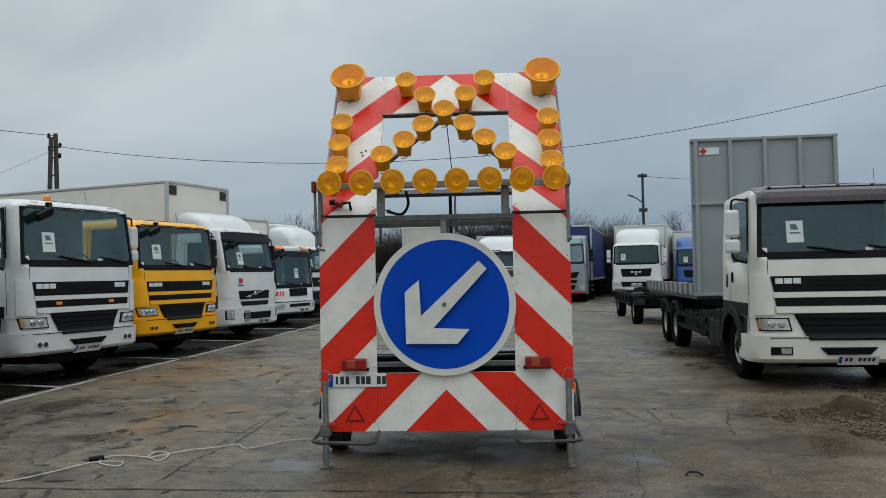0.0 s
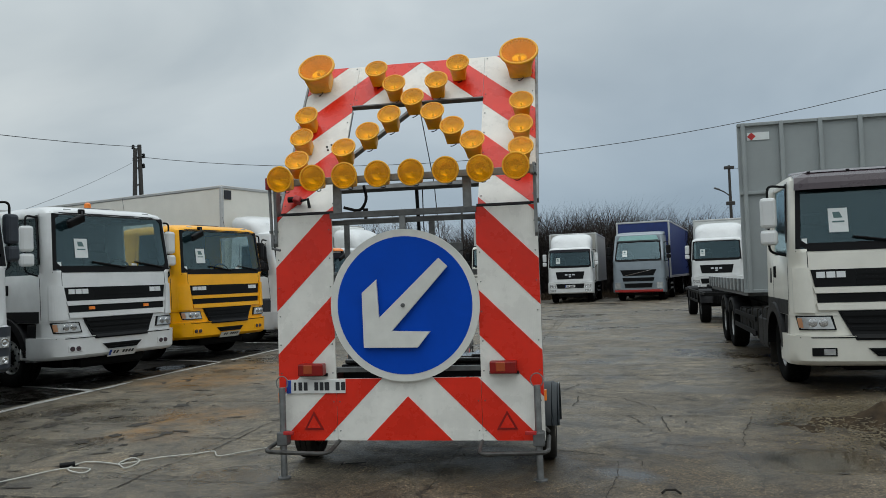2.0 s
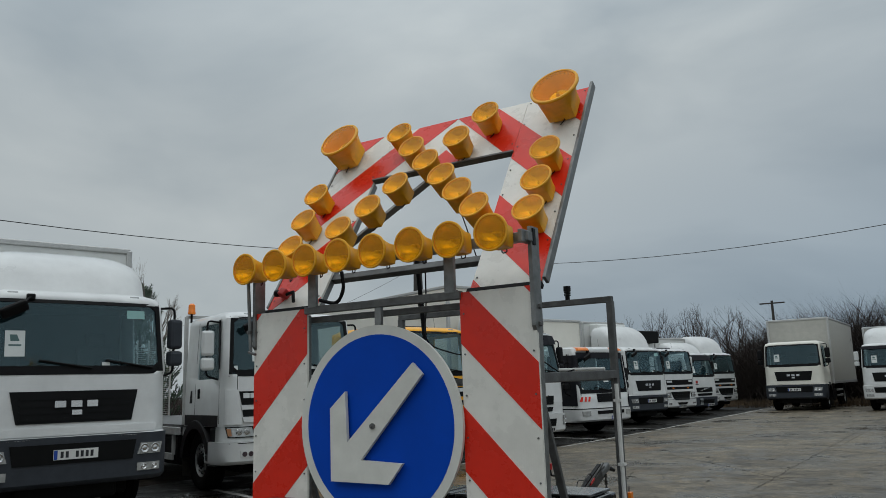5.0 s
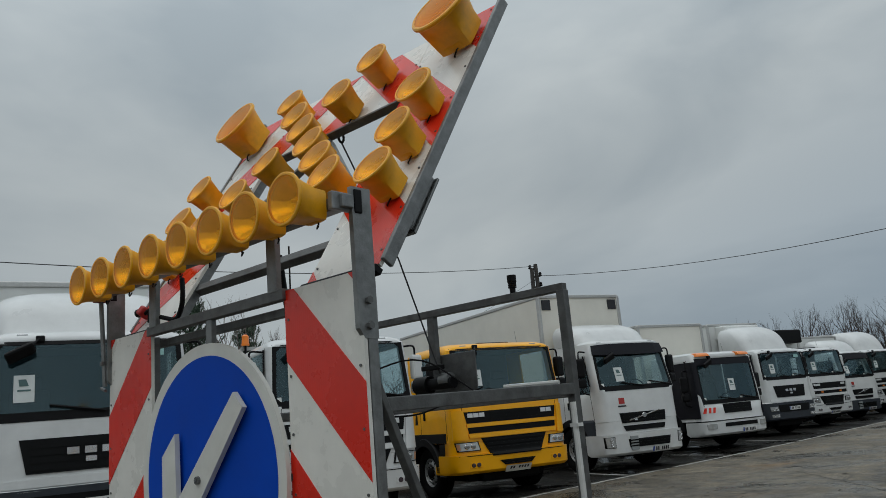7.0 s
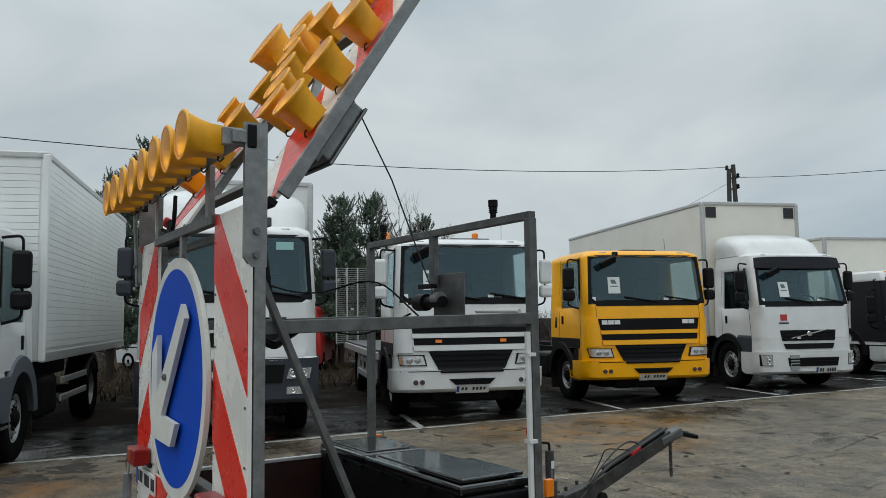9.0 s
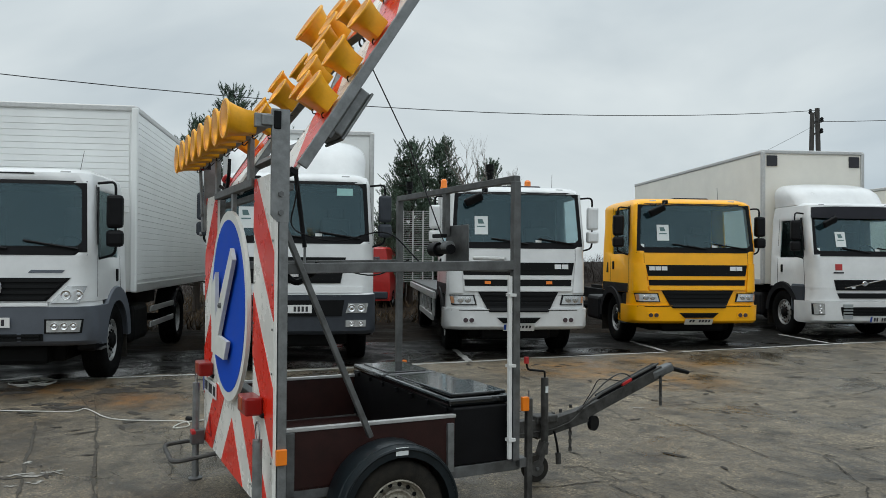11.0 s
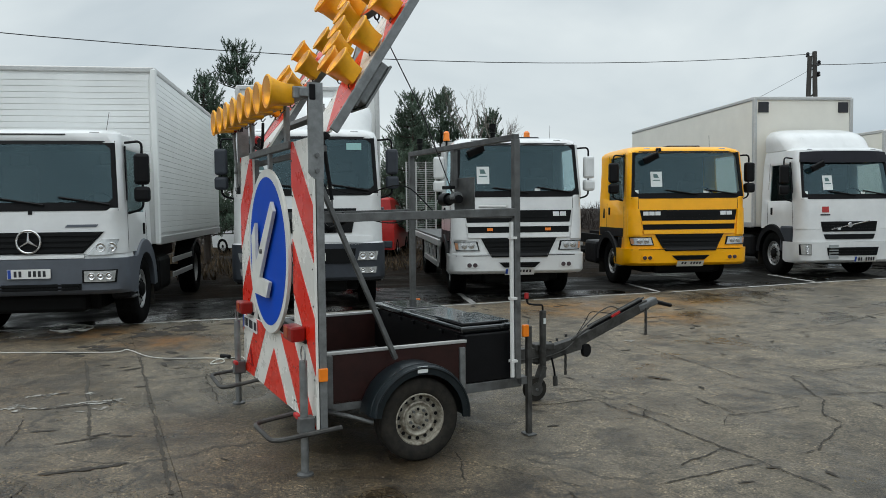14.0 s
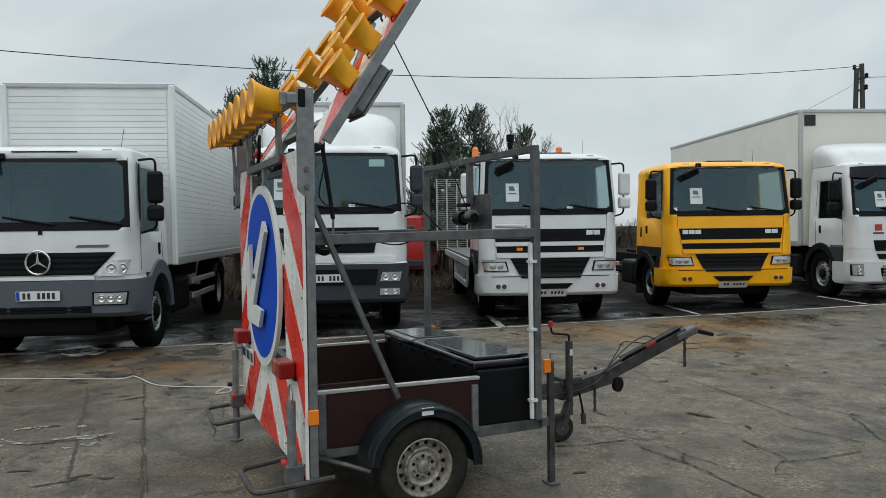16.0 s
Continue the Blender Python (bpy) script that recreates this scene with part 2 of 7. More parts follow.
M["box_planks"] = material("white_ribbed_box", (0.80, 0.815, 0.80), 0.34, var=0.08, scale=1.4, coat=0.25)
M["boxcream"] = material("box_body_cream", (0.80, 0.775, 0.70), 0.45, var=0.08, scale=1.2)
M["curtain_blue"] = material("blue_curtain", (0.012, 0.03, 0.15), 0.5, var=0.2, bump=0.2, bscale=5)
M["curtain_grey"] = material("pale_curtain", (0.46, 0.45, 0.41), 0.5, var=0.1, bump=0.15, bscale=5)
M["container"] = material("grey_container_paint", (0.29, 0.315, 0.315), 0.5, var=0.10, scale=1.6, bump=0.05)
M["interior"] = material("cab_interior", (0.020, 0.026, 0.029), 0.85, spec=0.15, var=0.3)
M["seat"] = material("seat_cloth", (0.020, 0.022, 0.025), 0.9, spec=0.15, var=0.3, bump=0.2)
# screen colour includes a diffuse teal haze painted in for reflected sky
M["glass_screen"] = glass("tinted_windscreen", (0.88, 0.98, 1.0), 0.22, (0.018, 0.040, 0.047), 0.058)
M["glass_side"] = glass("side_glass", (0.92, 0.96, 0.96))
M["concrete_pole"] = material("weathered_pole", (0.06, 0.055, 0.05), 0.85, var=0.3, scale=3, bump=0.3, bscale=20)
M["wire"] = material("cable_black", (0.035, 0.035, 0.038), 0.6)
M["cable_white"] = material("white_flex", (0.54, 0.53, 0.48), 0.55, var=0.3, scale=9)
M["bark"] = material("bark", (0.05, 0.038, 0.030), 0.9, var=0.35, scale=10, bump=0.5, bscale=30)
M["bark_pale"] = material("birch_bark", (0.28, 0.25, 0.22), 0.9, col2=(0.12, 0.10, 0.09), scale=12, bump=0.3)
M["twig"] = material("bare_twigs", (0.055, 0.040, 0.032), 0.9, var=0.4, scale=0.5)
M["needles"] = material("pine_needles", (0.115, 0.165, 0.118), 0.8, spec=0.2, var=0.5, scale=1.5)
M["thicket"] = material("far_thicket", (0.042, 0.031, 0.026), 0.95, var=0.4, scale=0.3)
M["drygrass"] = material("dry_grass", (0.085, 0.055, 0.028), 0.95, var=0.5, scale=1.2)
M["linepaint"] = material("worn_road_paint", (0.52, 0.52, 0.49), 0.5, scale=7, col2=(0.26, 0.25, 0.235), bump=0.1)
M["gravel"] = material("gravel", (0.19, 0.155, 0.105), 0.9, var=0.5, scale=3, rnd=0.35)
M["straw"] = material("pale_straw", (0.150, 0.118, 0.068), 0.9, var=0.5, scale=2.5)
M["rubble"] = material("rubble_heap", (0.070, 0.048, 0.028), 0.95, spec=0.1, col2=(0.018, 0.014, 0.011), scale=5.0, bump=0.9, bscale=24)
M["crack"] = material("dirt_in_cracks", (0.038, 0.031, 0.023), 0.85, var=0.5, scale=14, bump=0.5)
M["tar"] = material("old_joint_filler", (0.072, 0.064, 0.052), 0.85, scale=12, col2=(0.046, 0.041, 0.034), spec=0.25, bump=0.5)
M["frame_white"] = material("white_painted_steel", (0.50, 0.50, 0.49), 0.45, var=0.2, scale=6)


def ground_material(name, a, b, rust, wet, dry, spec, level, aggregate, rusts=(), pools=(), browns_shade=()):
    """Old wet ground: exposed aggregate, blotches, rust stains and a water film in the low spots."""
    m = bpy.data.materials.new(name)
    m.use_nodes = True
    nt, n = m.node_tree, m.node_tree.nodes
    p = n["Principled BSDF"]
    geo = n.new("ShaderNodeNewGeometry")
    def tex(scale, detail, rough=0.6, dist=0.0):
        t = n.new("ShaderNodeTexNoise")
        t.inputs["Scale"].default_value, t.inputs["Detail"].default_value = scale, detail
        t.inputs["Roughness"].default_value, t.inputs["Distortion"].default_value = rough, dist
        nt.links.new(geo.outputs["Position"], t.inputs["Vector"])
        return t.outputs["Fac"]
    def rampc(fac, p0, c0, p1, c1):
        r = n.new("ShaderNodeValToRGB")
        r.color_ramp.elements[0].position, r.color_ramp.elements[0].color = p0, (*c0, 1)
        r.color_ramp.elements[1].position, r.color_ramp.elements[1].color = p1, (*c1, 1)
        nt.links.new(fac, r.inputs["Fac"])
        return r.outputs["Color"]
    def grey(fac, p0, v0, p1, v1):
        return rampc(fac, p0, (v0, v0, v0), p1, (v1, v1, v1))
    def mix(kind, f, x, y):
        k = n.new("ShaderNodeMixRGB")
        k.blend_type = kind
        if isinstance(f, float):
            k.inputs["Fac"].default_value = f
        else:
            nt.links.new(f, k.inputs["Fac"])
        for q, sock in ((x, "Color1"), (y, "Color2")):
            if isinstance(q, tuple):
                k.inputs[sock].default_value = (*q, 1)
            else:
                nt.links.new(q, k.inputs[sock])
        return k.outputs["Color"]
    warp = n.new("ShaderNodeTexNoise")
    warp.inputs["Scale"].default_value, warp.inputs["Detail"].default_value = 1.3, 5
    nt.links.new(geo.outputs["Position"], warp.inputs["Vector"])
    add = n.new("ShaderNodeMixRGB")
    add.blend_type, add.inputs["Fac"].default_value = "ADD", 0.9
    nt.links.new(geo.outputs["Position"], add.inputs["Color1"])
    nt.links.new(warp.outputs["Color"], add.inputs["Color2"])
    def spots(places):
        """Blots with a frayed outline round the given places."""
        out = None
        for x, y, r in places:
            d = n.new("ShaderNodeVectorMath")
            d.operation = "DISTANCE"
            nt.links.new(add.outputs["Color"], d.inputs[0])
            d.inputs[1].default_value = (x + 0.45, y + 0.45, 0.45)
            v = grey(d.outputs["Value"], 0.25 * r, 1.0, r, 0.0) if r <= 1 else None
            if v is None:
                sc = n.new("ShaderNodeMath")
                sc.operation, sc.inputs[1].default_value = "DIVIDE", r
                nt.links.new(d.outputs["Value"], sc.inputs[0])
                v = grey(sc.outputs["Value"], 0.25, 1.0, 1.0, 0.0)
            out = v if out is None else mix("LIGHTEN", 1.0, out, v)
        return out
    big = tex(0.42, 7, 0.6, 0.3)
    mid = tex(2.3, 8, 0.65)
    fine = tex(42, 6, 0.8)
    grain = tex(130, 3, 0.7)
    low = tex(0.34, 6, 0.6, 0.6)
    damp = tex(0.75, 7, 0.68, 0.8)
    col = rampc(big, 0.35, a, 0.68, b)
    col = mix("MULTIPLY", 0.8, col, rampc(mid, 0.32, (0.42, 0.40, 0.37), 0.62, (1.18, 1.15, 1.1)))
    col = mix("MULTIPLY", 0.85, col, rampc(fine, 0.36, (0.25, 0.25, 0.25), 0.68, (2.1, 2.05, 1.95)))
    col = mix("MULTIPLY", 0.8, col, rampc(grain, 0.36, (0.5, 0.5, 0.5), 0.68, (1.5, 1.47, 1.4)))
    # aggregate: small stones, pale and dark, laid bare in patches
    vo = n.new("ShaderNodeTexVoronoi")
    vo.inputs["Scale"].default_value = 84.0
    nt.links.new(geo.outputs["Position"], vo.inputs["Vector"])
    sepc = n.new("ShaderNodeSeparateColor")
    nt.links.new(vo.outputs["Color"], sepc.inputs["Color"])
    stone = n.new("ShaderNodeValToRGB")
    cr = stone.color_ramp
    cr.elements[0].position, cr.elements[0].color = 0.0, (0.22, 0.21, 0.19, 1)
    cr.elements[1].position, cr.elements[1].color = 1.0, (2.6, 2.5, 2.3, 1)
    for pos, v in ((0.22, (0.8, 0.78, 0.75)), (0.78, (1.0, 1.0, 1.0)), (0.92, (1.9, 1.8, 1.6))):
        e = cr.elements.new(pos)
        e.color = (*v, 1)
    nt.links.new(sepc.outputs["Red"], stone.inputs["Fac"])
    bare = grey(mid, 0.40, 0.15 * aggregate, 0.60, aggregate)
    col = mix("MULTIPLY", bare, col, stone.outputs["Color"])
    col = mix("MULTIPLY", 0.75, col, grey(tex(1.6, 9, 0.72, 0.6), 0.40, 0.42, 0.47, 1.06))
    col = mix("MULTIPLY", 0.6, col, grey(tex(7.0, 8, 0.75, 0.3), 0.40, 0.40, 0.50, 1.10))
    stain = tex(0.20, 4, 0.5, 1.0)
    rmask = mix("MULTIPLY", 1.0, grey(stain, 0.62, 0.0, 0.80, 0.6), grey(mid, 0.35, 0.2, 0.6, 1.0))
    if rusts:
        rmask = mix("LIGHTEN", 1.0, rmask, mix("MULTIPLY", 1.0, spots(rusts), grey(mid, 0.36, 0.05, 0.62, 0.95)))
    col = mix("MIX", rmask, col, mix("MULTIPLY", 0.8, rampc(mid, 0.3, rust, 0.7, tuple(v * 1.6 for v in rust)), grey(fine, 0.35, 0.4, 0.7, 1.5)))
    if browns_shade:
        col = mix("MULTIPLY", spots(browns_shade), col, rampc(fine, 0.38, (0.30, 0.26, 0.22), 0.66, (0.98, 0.86, 0.70)))
    # hairline cracks on two scales, warped and broken up
    brk = tex(0.55, 3, 0.5)
    for vs, wdt, dark in ((0.33, 0.010, 0.40), (0.95, 0.013, 0.58)):
        ve = n.new("ShaderNodeTexVoronoi")
        ve.feature = "DISTANCE_TO_EDGE"
        ve.inputs["Scale"].default_value = vs
        nt.links.new(add.outputs["Color"], ve.inputs["Vector"])
        line = grey(ve.outputs["Distance"], wdt * 0.25, dark, wdt, 1.0)
        col = mix("MULTIPLY", 1.0, col, mix("MIX", grey(brk, 0.46, 0.0, 0.56, 1.0), (1, 1, 1), line))
    # the water film: darker, smooth and level
    film = mix("MIX", 0.45, grey(low, level, 0.0, level + 0.14, 1.0), grey(damp, 0.40, 1.0, 0.56, 0.0))
    film = mix("MULTIPLY", 1.0, film, grey(fine, 0.40, 1.0, 0.75, 0.72))
    if pools:
        film = mix("LIGHTEN", 1.0, film, spots(pools))
    col = mix("MULTIPLY", film, col, (0.42, 0.41, 0.40))
    nt.links.new(col, p.inputs["Base Color"])
    mr = n.new("ShaderNodeMapRange")
    mr.inputs["From Min"].default_value, mr.inputs["From Max"].default_value = 0.05, 0.85
    mr.inputs["To Min"].default_value, mr.inputs["To Max"].default_value = dry, wet
    nt.links.new(film, mr.inputs["Value"])
    nt.links.new(mr.outputs["Result"], p.inputs["Roughness"])
    p.inputs["Specular IOR Level"].default_value = spec
    calm = n.new("ShaderNodeMapRange")
    calm.inputs["From Min"].default_value, calm.inputs["From Max"].default_value = 0.1, 0.9
    calm.inputs["To Min"].default_value, calm.inputs["To Max"].default_value = 0.85, 0.12
    nt.links.new(film, calm.inputs["Value"])
    b1 = n.new("ShaderNodeBump")
    b1.inputs["Distance"].default_value = 0.013
    nt.links.new(calm.outputs["Result"], b1.inputs["Strength"])
    nt.links.new(fine, b1.inputs["Height"])
    b2 = n.new("ShaderNodeBump")
    b2.inputs["Distance"].default_value = 0.03
    nt.links.new(calm.outputs["Result"], b2.inputs["Strength"])
    nt.links.new(mid, b2.inputs["Height"])
    nt.links.new(b1.outputs["Normal"], b2.inputs["Normal"])
    nt.links.new(b2.outputs["Normal"], p.inputs["Normal"])
    return m


RUSTS = ((-5.0, 6.3, 1.5), (-4.9, 8.2, 1.3), (-3.3, 2.8, 0.9), (-3.4, 1.8, 0.7), (-3.4, 6.9, 1.0), (-6.2, -1.0, 0.9), (-4.8, -0.1, 0.8))
POOLS = ((2.2, -0.9, 0.45), (1.7, 0.2, 0.35), (-1.5, 0.0, 0.55), (3.3, 0.6, 0.9), (-5.4, 3.4, 0.9))
# brown stains; the row along the hook-lift lorry paints the shade under it
BROWNS_SHADE = ((3.5, 0.9, 1.2), (4.2, 0.4, 1.3), (3.1, -0.4, 1.0), (4.2, 4.4, 1.0), (4.6, 6.0, 1.4), (4.9, 8.5, 1.5), (5.1, 11.0, 1.5), (5.3, 13.5, 1.5), (5.9, 5.0, 1.5), (0.9, -0.4, 1.3), (0.5, -2.0, 1.3), (-1.0, -2.4, 1.1), (1.3, 0.4, 1.1), (2.0, 0.1, 1.2), (2.4, 0.9, 1.0), (2.7, -0.6, 1.2), (-0.3, -0.6, 0.9), (-6.0, -1.6, 1.5), (-5.2, -0.3, 1.3), (-4.0, -2.2, 1.7), (-2.4, -2.0, 1.3), (3.7, 1.4, 1.2))
M["slab"] = ground_material("wet_concrete", (0.108, 0.094, 0.073), (0.212, 0.187, 0.147), (0.20, 0.098, 0.020), 0.06, 0.62, 0.5, 0.50, 0.9, RUSTS, POOLS, BROWNS_SHADE)
M["earth"] = ground_material("dark_wet_earth", (0.011, 0.0085, 0.0065), (0.030, 0.022, 0.016), (0.034, 0.024, 0.015), 0.35, 0.95, 0.08, 0.56, 0.9)
# wet bay ground, its base darkened further for the shade under the lorries
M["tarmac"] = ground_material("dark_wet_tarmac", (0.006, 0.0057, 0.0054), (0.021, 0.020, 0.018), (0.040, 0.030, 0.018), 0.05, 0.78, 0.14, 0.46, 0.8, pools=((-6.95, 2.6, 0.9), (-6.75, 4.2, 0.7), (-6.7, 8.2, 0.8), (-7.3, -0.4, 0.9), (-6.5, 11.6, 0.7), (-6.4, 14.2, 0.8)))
M["cement"] = material("dried_cement_splash", (0.34, 0.33, 0.30), 0.7, scale=22, col2=(0.20, 0.19, 0.165), bump=0.4)


# ---- mesh tools ----
def part(name, bm, mat, parent=None, label="", smooth=False):
    """Links a bmesh as one mesh object under a thing or a part."""
    me = bpy.data.meshes.new(name)
    bm.to_mesh(me)
    bm.free()
    if smooth:
        me.polygons.foreach_set("use_smooth", [True] * len(me.polygons))
        me.set_sharp_from_angle(angle=radians(38))
    me.materials.append(M[mat] if isinstance(mat, str) else mat)
    ob = new(name, me)
    if parent is not None:
        ob.parent = parent
    if label:
        tagged(ob, label)
    return ob


def shared(name, source, parent, m, label=""):
    """Another object on the mesh of source, with its own children copied too."""
    ob = new(name, source.data)
    ob.parent, ob.matrix_basis = parent, m
    if label:
        tagged(ob, label)
    for c in source.children:
        k = new(c.name.split(".")[0], c.data)
        k.parent, k.matrix_basis = ob, c.matrix_basis
        if c.get("label"):
            tagged(k, c["label"])
    return ob


def thing(name, m, label, category, group=""):
    ob = new(name)
    ob.empty_display_size = 0.2
    ob.matrix_basis = m
    return tagged(ob, label, category, group)


def add_box(bm, c, s, m=None, bevel=0.0):
    r = bmesh.ops.create_cube(bm, size=1)
    vs = r["verts"]
    bmesh.ops.scale(bm, vec=s, verts=vs)
    if bevel:
        es = list({e for v in vs for e in v.link_edges})
        g = bmesh.ops.bevel(bm, geom=es, offset=bevel, segments=2, affect="EDGES", profile=0.5)
        vs = list({v for f in g["faces"] for v in f.verts} | {v for v in vs if v.is_valid})
    t = Matrix.Translation(c)
    bmesh.ops.transform(bm, matrix=t @ m if m is not None else t, verts=vs)
    return vs


def box(c, s, m=None, bevel=0.0):
    bm = bmesh.new()
    add_box(bm, c, s, m, bevel)
    return bm


def add_rod(bm, a, b, r, seg=8, r2=None):
    a, b = Vector(a), Vector(b)
    d = b - a
    g = bmesh.ops.create_cone(bm, cap_ends=True, segments=seg, radius1=r, radius2=r if r2 is None else r2, depth=d.length)
    bmesh.ops.transform(bm, matrix=Matrix.Translation((a + b) / 2) @ d.to_track_quat("Z", "Y").to_matrix().to_4x4(), verts=g["verts"])


def rod(a, b, r, seg=8, r2=None):
    bm = bmesh.new()
    add_rod(bm, a, b, r, seg, r2)
    return bm


def bar(a, b, w, h=None, bevel=0.004):
    """A square tube from a to b."""
    a, b = Vector(a), Vector(b)
    d = b - a
    bm = bmesh.new()
    q = d.to_track_quat("Z", "Y").to_matrix().to_4x4()
    add_box(bm, (a + b) / 2, (w, h or w, d.length), q, bevel)
    return bm


def tube(pts, r, seg=6, bm=None):
    """A bent round tube along pts."""
    bm = bm or bmesh.new()
    pts = [Vector(p) for p in pts]
    rings, up = [], Vector((0.13, 0.21, 0.97))
    for i, p in enumerate(pts):
        d = (pts[min(i + 1, len(pts) - 1)] - pts[max(i - 1, 0)]).normalized()
        u = d.cross(up)
        if u.length < 0.05:
            u = d.cross(Vector((1, 0, 0)))
        u.normalize()
        v = d.cross(u)
        rr = r[i] if isinstance(r, (list, tuple)) else r
        rings.append([bm.verts.new(p + rr * (math.cos(6.2832 * k / seg) * u + math.sin(6.2832 * k / seg) * v)) for k in range(seg)])
    for a, b in zip(rings, rings[1:]):
        for k in range(seg):
            bm.faces.new((a[k], a[(k + 1) % seg], b[(k + 1) % seg], b[k]))
    bm.faces.new(rings[0][::-1])
    bm.faces.new(rings[-1])
    return bm


def round_path(pts, r=0.06, n=4):
    """Softens the corners of a polyline."""
    pts = [Vector(p) for p in pts]
    out = [pts[0]]
    for a, b, c in zip(pts, pts[1:], pts[2:]):
        u, v = (a - b), (c - b)
        k = min(r, u.length * 0.45, v.length * 0.45)
        p, q = b + u.normalized() * k, b + v.normalized() * k
        out += [p.lerp(b, i / n).lerp(b.lerp(q, i / n), i / n) for i in range(n + 1)]
    return out + [pts[-1]]


def lathe(profile, seg=28, m=None, bm=None):
    """Turns (radius, height) pairs round z."""
    bm = bm or bmesh.new()
    rings = []
    for r, h in profile:
        if r < 1e-5:
            rings.append([bm.verts.new((0, 0, h))])
        else:
            rings.append([bm.verts.new((r * math.cos(6.28319 * k / seg), r * math.sin(6.28319 * k / seg), h)) for k in range(seg)])
    for a, b in zip(rings, rings[1:]):
        for k in range(seg):
            f = [a[k % len(a)], a[(k + 1) % len(a)], b[(k + 1) % len(b)], b[k % len(b)]]
            f = list(dict.fromkeys(f))
            if len(f) > 2:
                bm.faces.new(f)
    if m is not None:
        bmesh.ops.transform(bm, matrix=m, verts=[v for ring in rings for v in ring])
    return bm


def prism(poly, z0, z1, m=None):
    """A flat plate: the outline poly (x, y) between z0 and z1."""
    bm = bmesh.new()
    a = [bm.verts.new((x, y, z0)) for x, y in poly]
    b = [bm.verts.new((x, y, z1)) for x, y in poly]
    bm.faces.new(a[::-1])
    bm.faces.new(b)
    for i in range(len(poly)):
        j = (i + 1) % len(poly)
        bm.faces.new((a[i], a[j], b[j], b[i]))
    bmesh.ops.recalc_face_normals(bm, faces=bm.faces)
    if m is not None:
        bmesh.ops.transform(bm, matrix=m, verts=bm.verts)
    return bm


def clip(poly, a, b, c):
    """The part of a convex outline where a x + b y <= c."""
    out = []
    for p, q in zip(poly, poly[1:] + poly[:1]):
        dp, dq = a * p[0] + b * p[1] - c, a * q[0] + b * q[1] - c
        if dp <= 0:
            out.append(p)
        if dp * dq < 0:
            t = dp / (dp - dq)
            out.append((p[0] + t * (q[0] - p[0]), p[1] + t * (q[1] - p[1])))
    return out


# ---- the arrow-board trailer ----
FACE = Matrix(((1, 0, 0, 0), (0, 0, -1, 0), (0, 1, 0, 0), (0, 0, 0, 1)))  # outline (x, z), thickness towards the rear
trailer = thing("warning_trailer", pose(0, 0, 0), "galvanised road works trailer with striped panels and amber lamps", "trailer")
TILT = 33.0
upper = pose(0, 0.1, 2.2, -TILT)


def striped(name, rects, start, bands, m, top):
    """White boards with red chevron stripes that rise towards the middle."""
    for rect in rects:
        x0, x1, z0, z1 = rect
        board = part(name, prism([(x0, z0), (x1, z0), (x1, z1), (x0, z1)], -0.018, 0.0, FACE), "white_sheet", trailer)
        board.matrix_basis = m
        for sx in (-1, 1):
            a, b = (max(x0, 0), x1) if sx > 0 else (x0, min(x1, 0))
            if b - a < 0.02:
                continue
            for k in range(bands):
                c0 = start + 0.735 * k
                poly = [(a, z0), (b, z0), (b, z1), (a, z1)]
                poly = clip(poly, sx, 1, c0 + 0.37)
                poly = clip(poly, -sx, -1, -c0) if len(poly) > 2 else []
                if len(poly) > 2:
                    part("red_stripe", prism(poly, 0.0005, 0.003, FACE), "red_sheet", board)
        bm = bmesh.new()
        for zz in np.arange(z0 + 0.08, z1, 0.24):
            for xx in (x0 + 0.025, x1 - 0.025):
                add_rod(bm, (xx, -0.001, zz), (xx, -0.006, zz), 0.006, 6)
        tagged(part("rivets", bm, "galv_dark", board), kind="stuff")


striped("striped_panel", [(-1.11, -0.61, 0.30, 2.19), (0.61, 1.11, 0.30, 2.19), (-0.607, 0.607, 0.30, 0.81)], 1.1 - 0.81, 6, pose(0, 0, 0), 2.19)
striped("tilted_striped_panel", [(-1.10, -0.62, 0.03, 1.82), (0.62, 1.10, 0.03, 1.82), (-0.617, 0.617, 1.275, 1.82)], -0.385, 6, upper, 1.82)

for u, v in ((-0.80, 0.78), (-0.76, 0.80), (-0.785, 0.74)):
    part("bolt_hole", rod((u, 0.0, v), (u, -0.005, v), 0.010, 8), "black", trailer).matrix_basis = upper
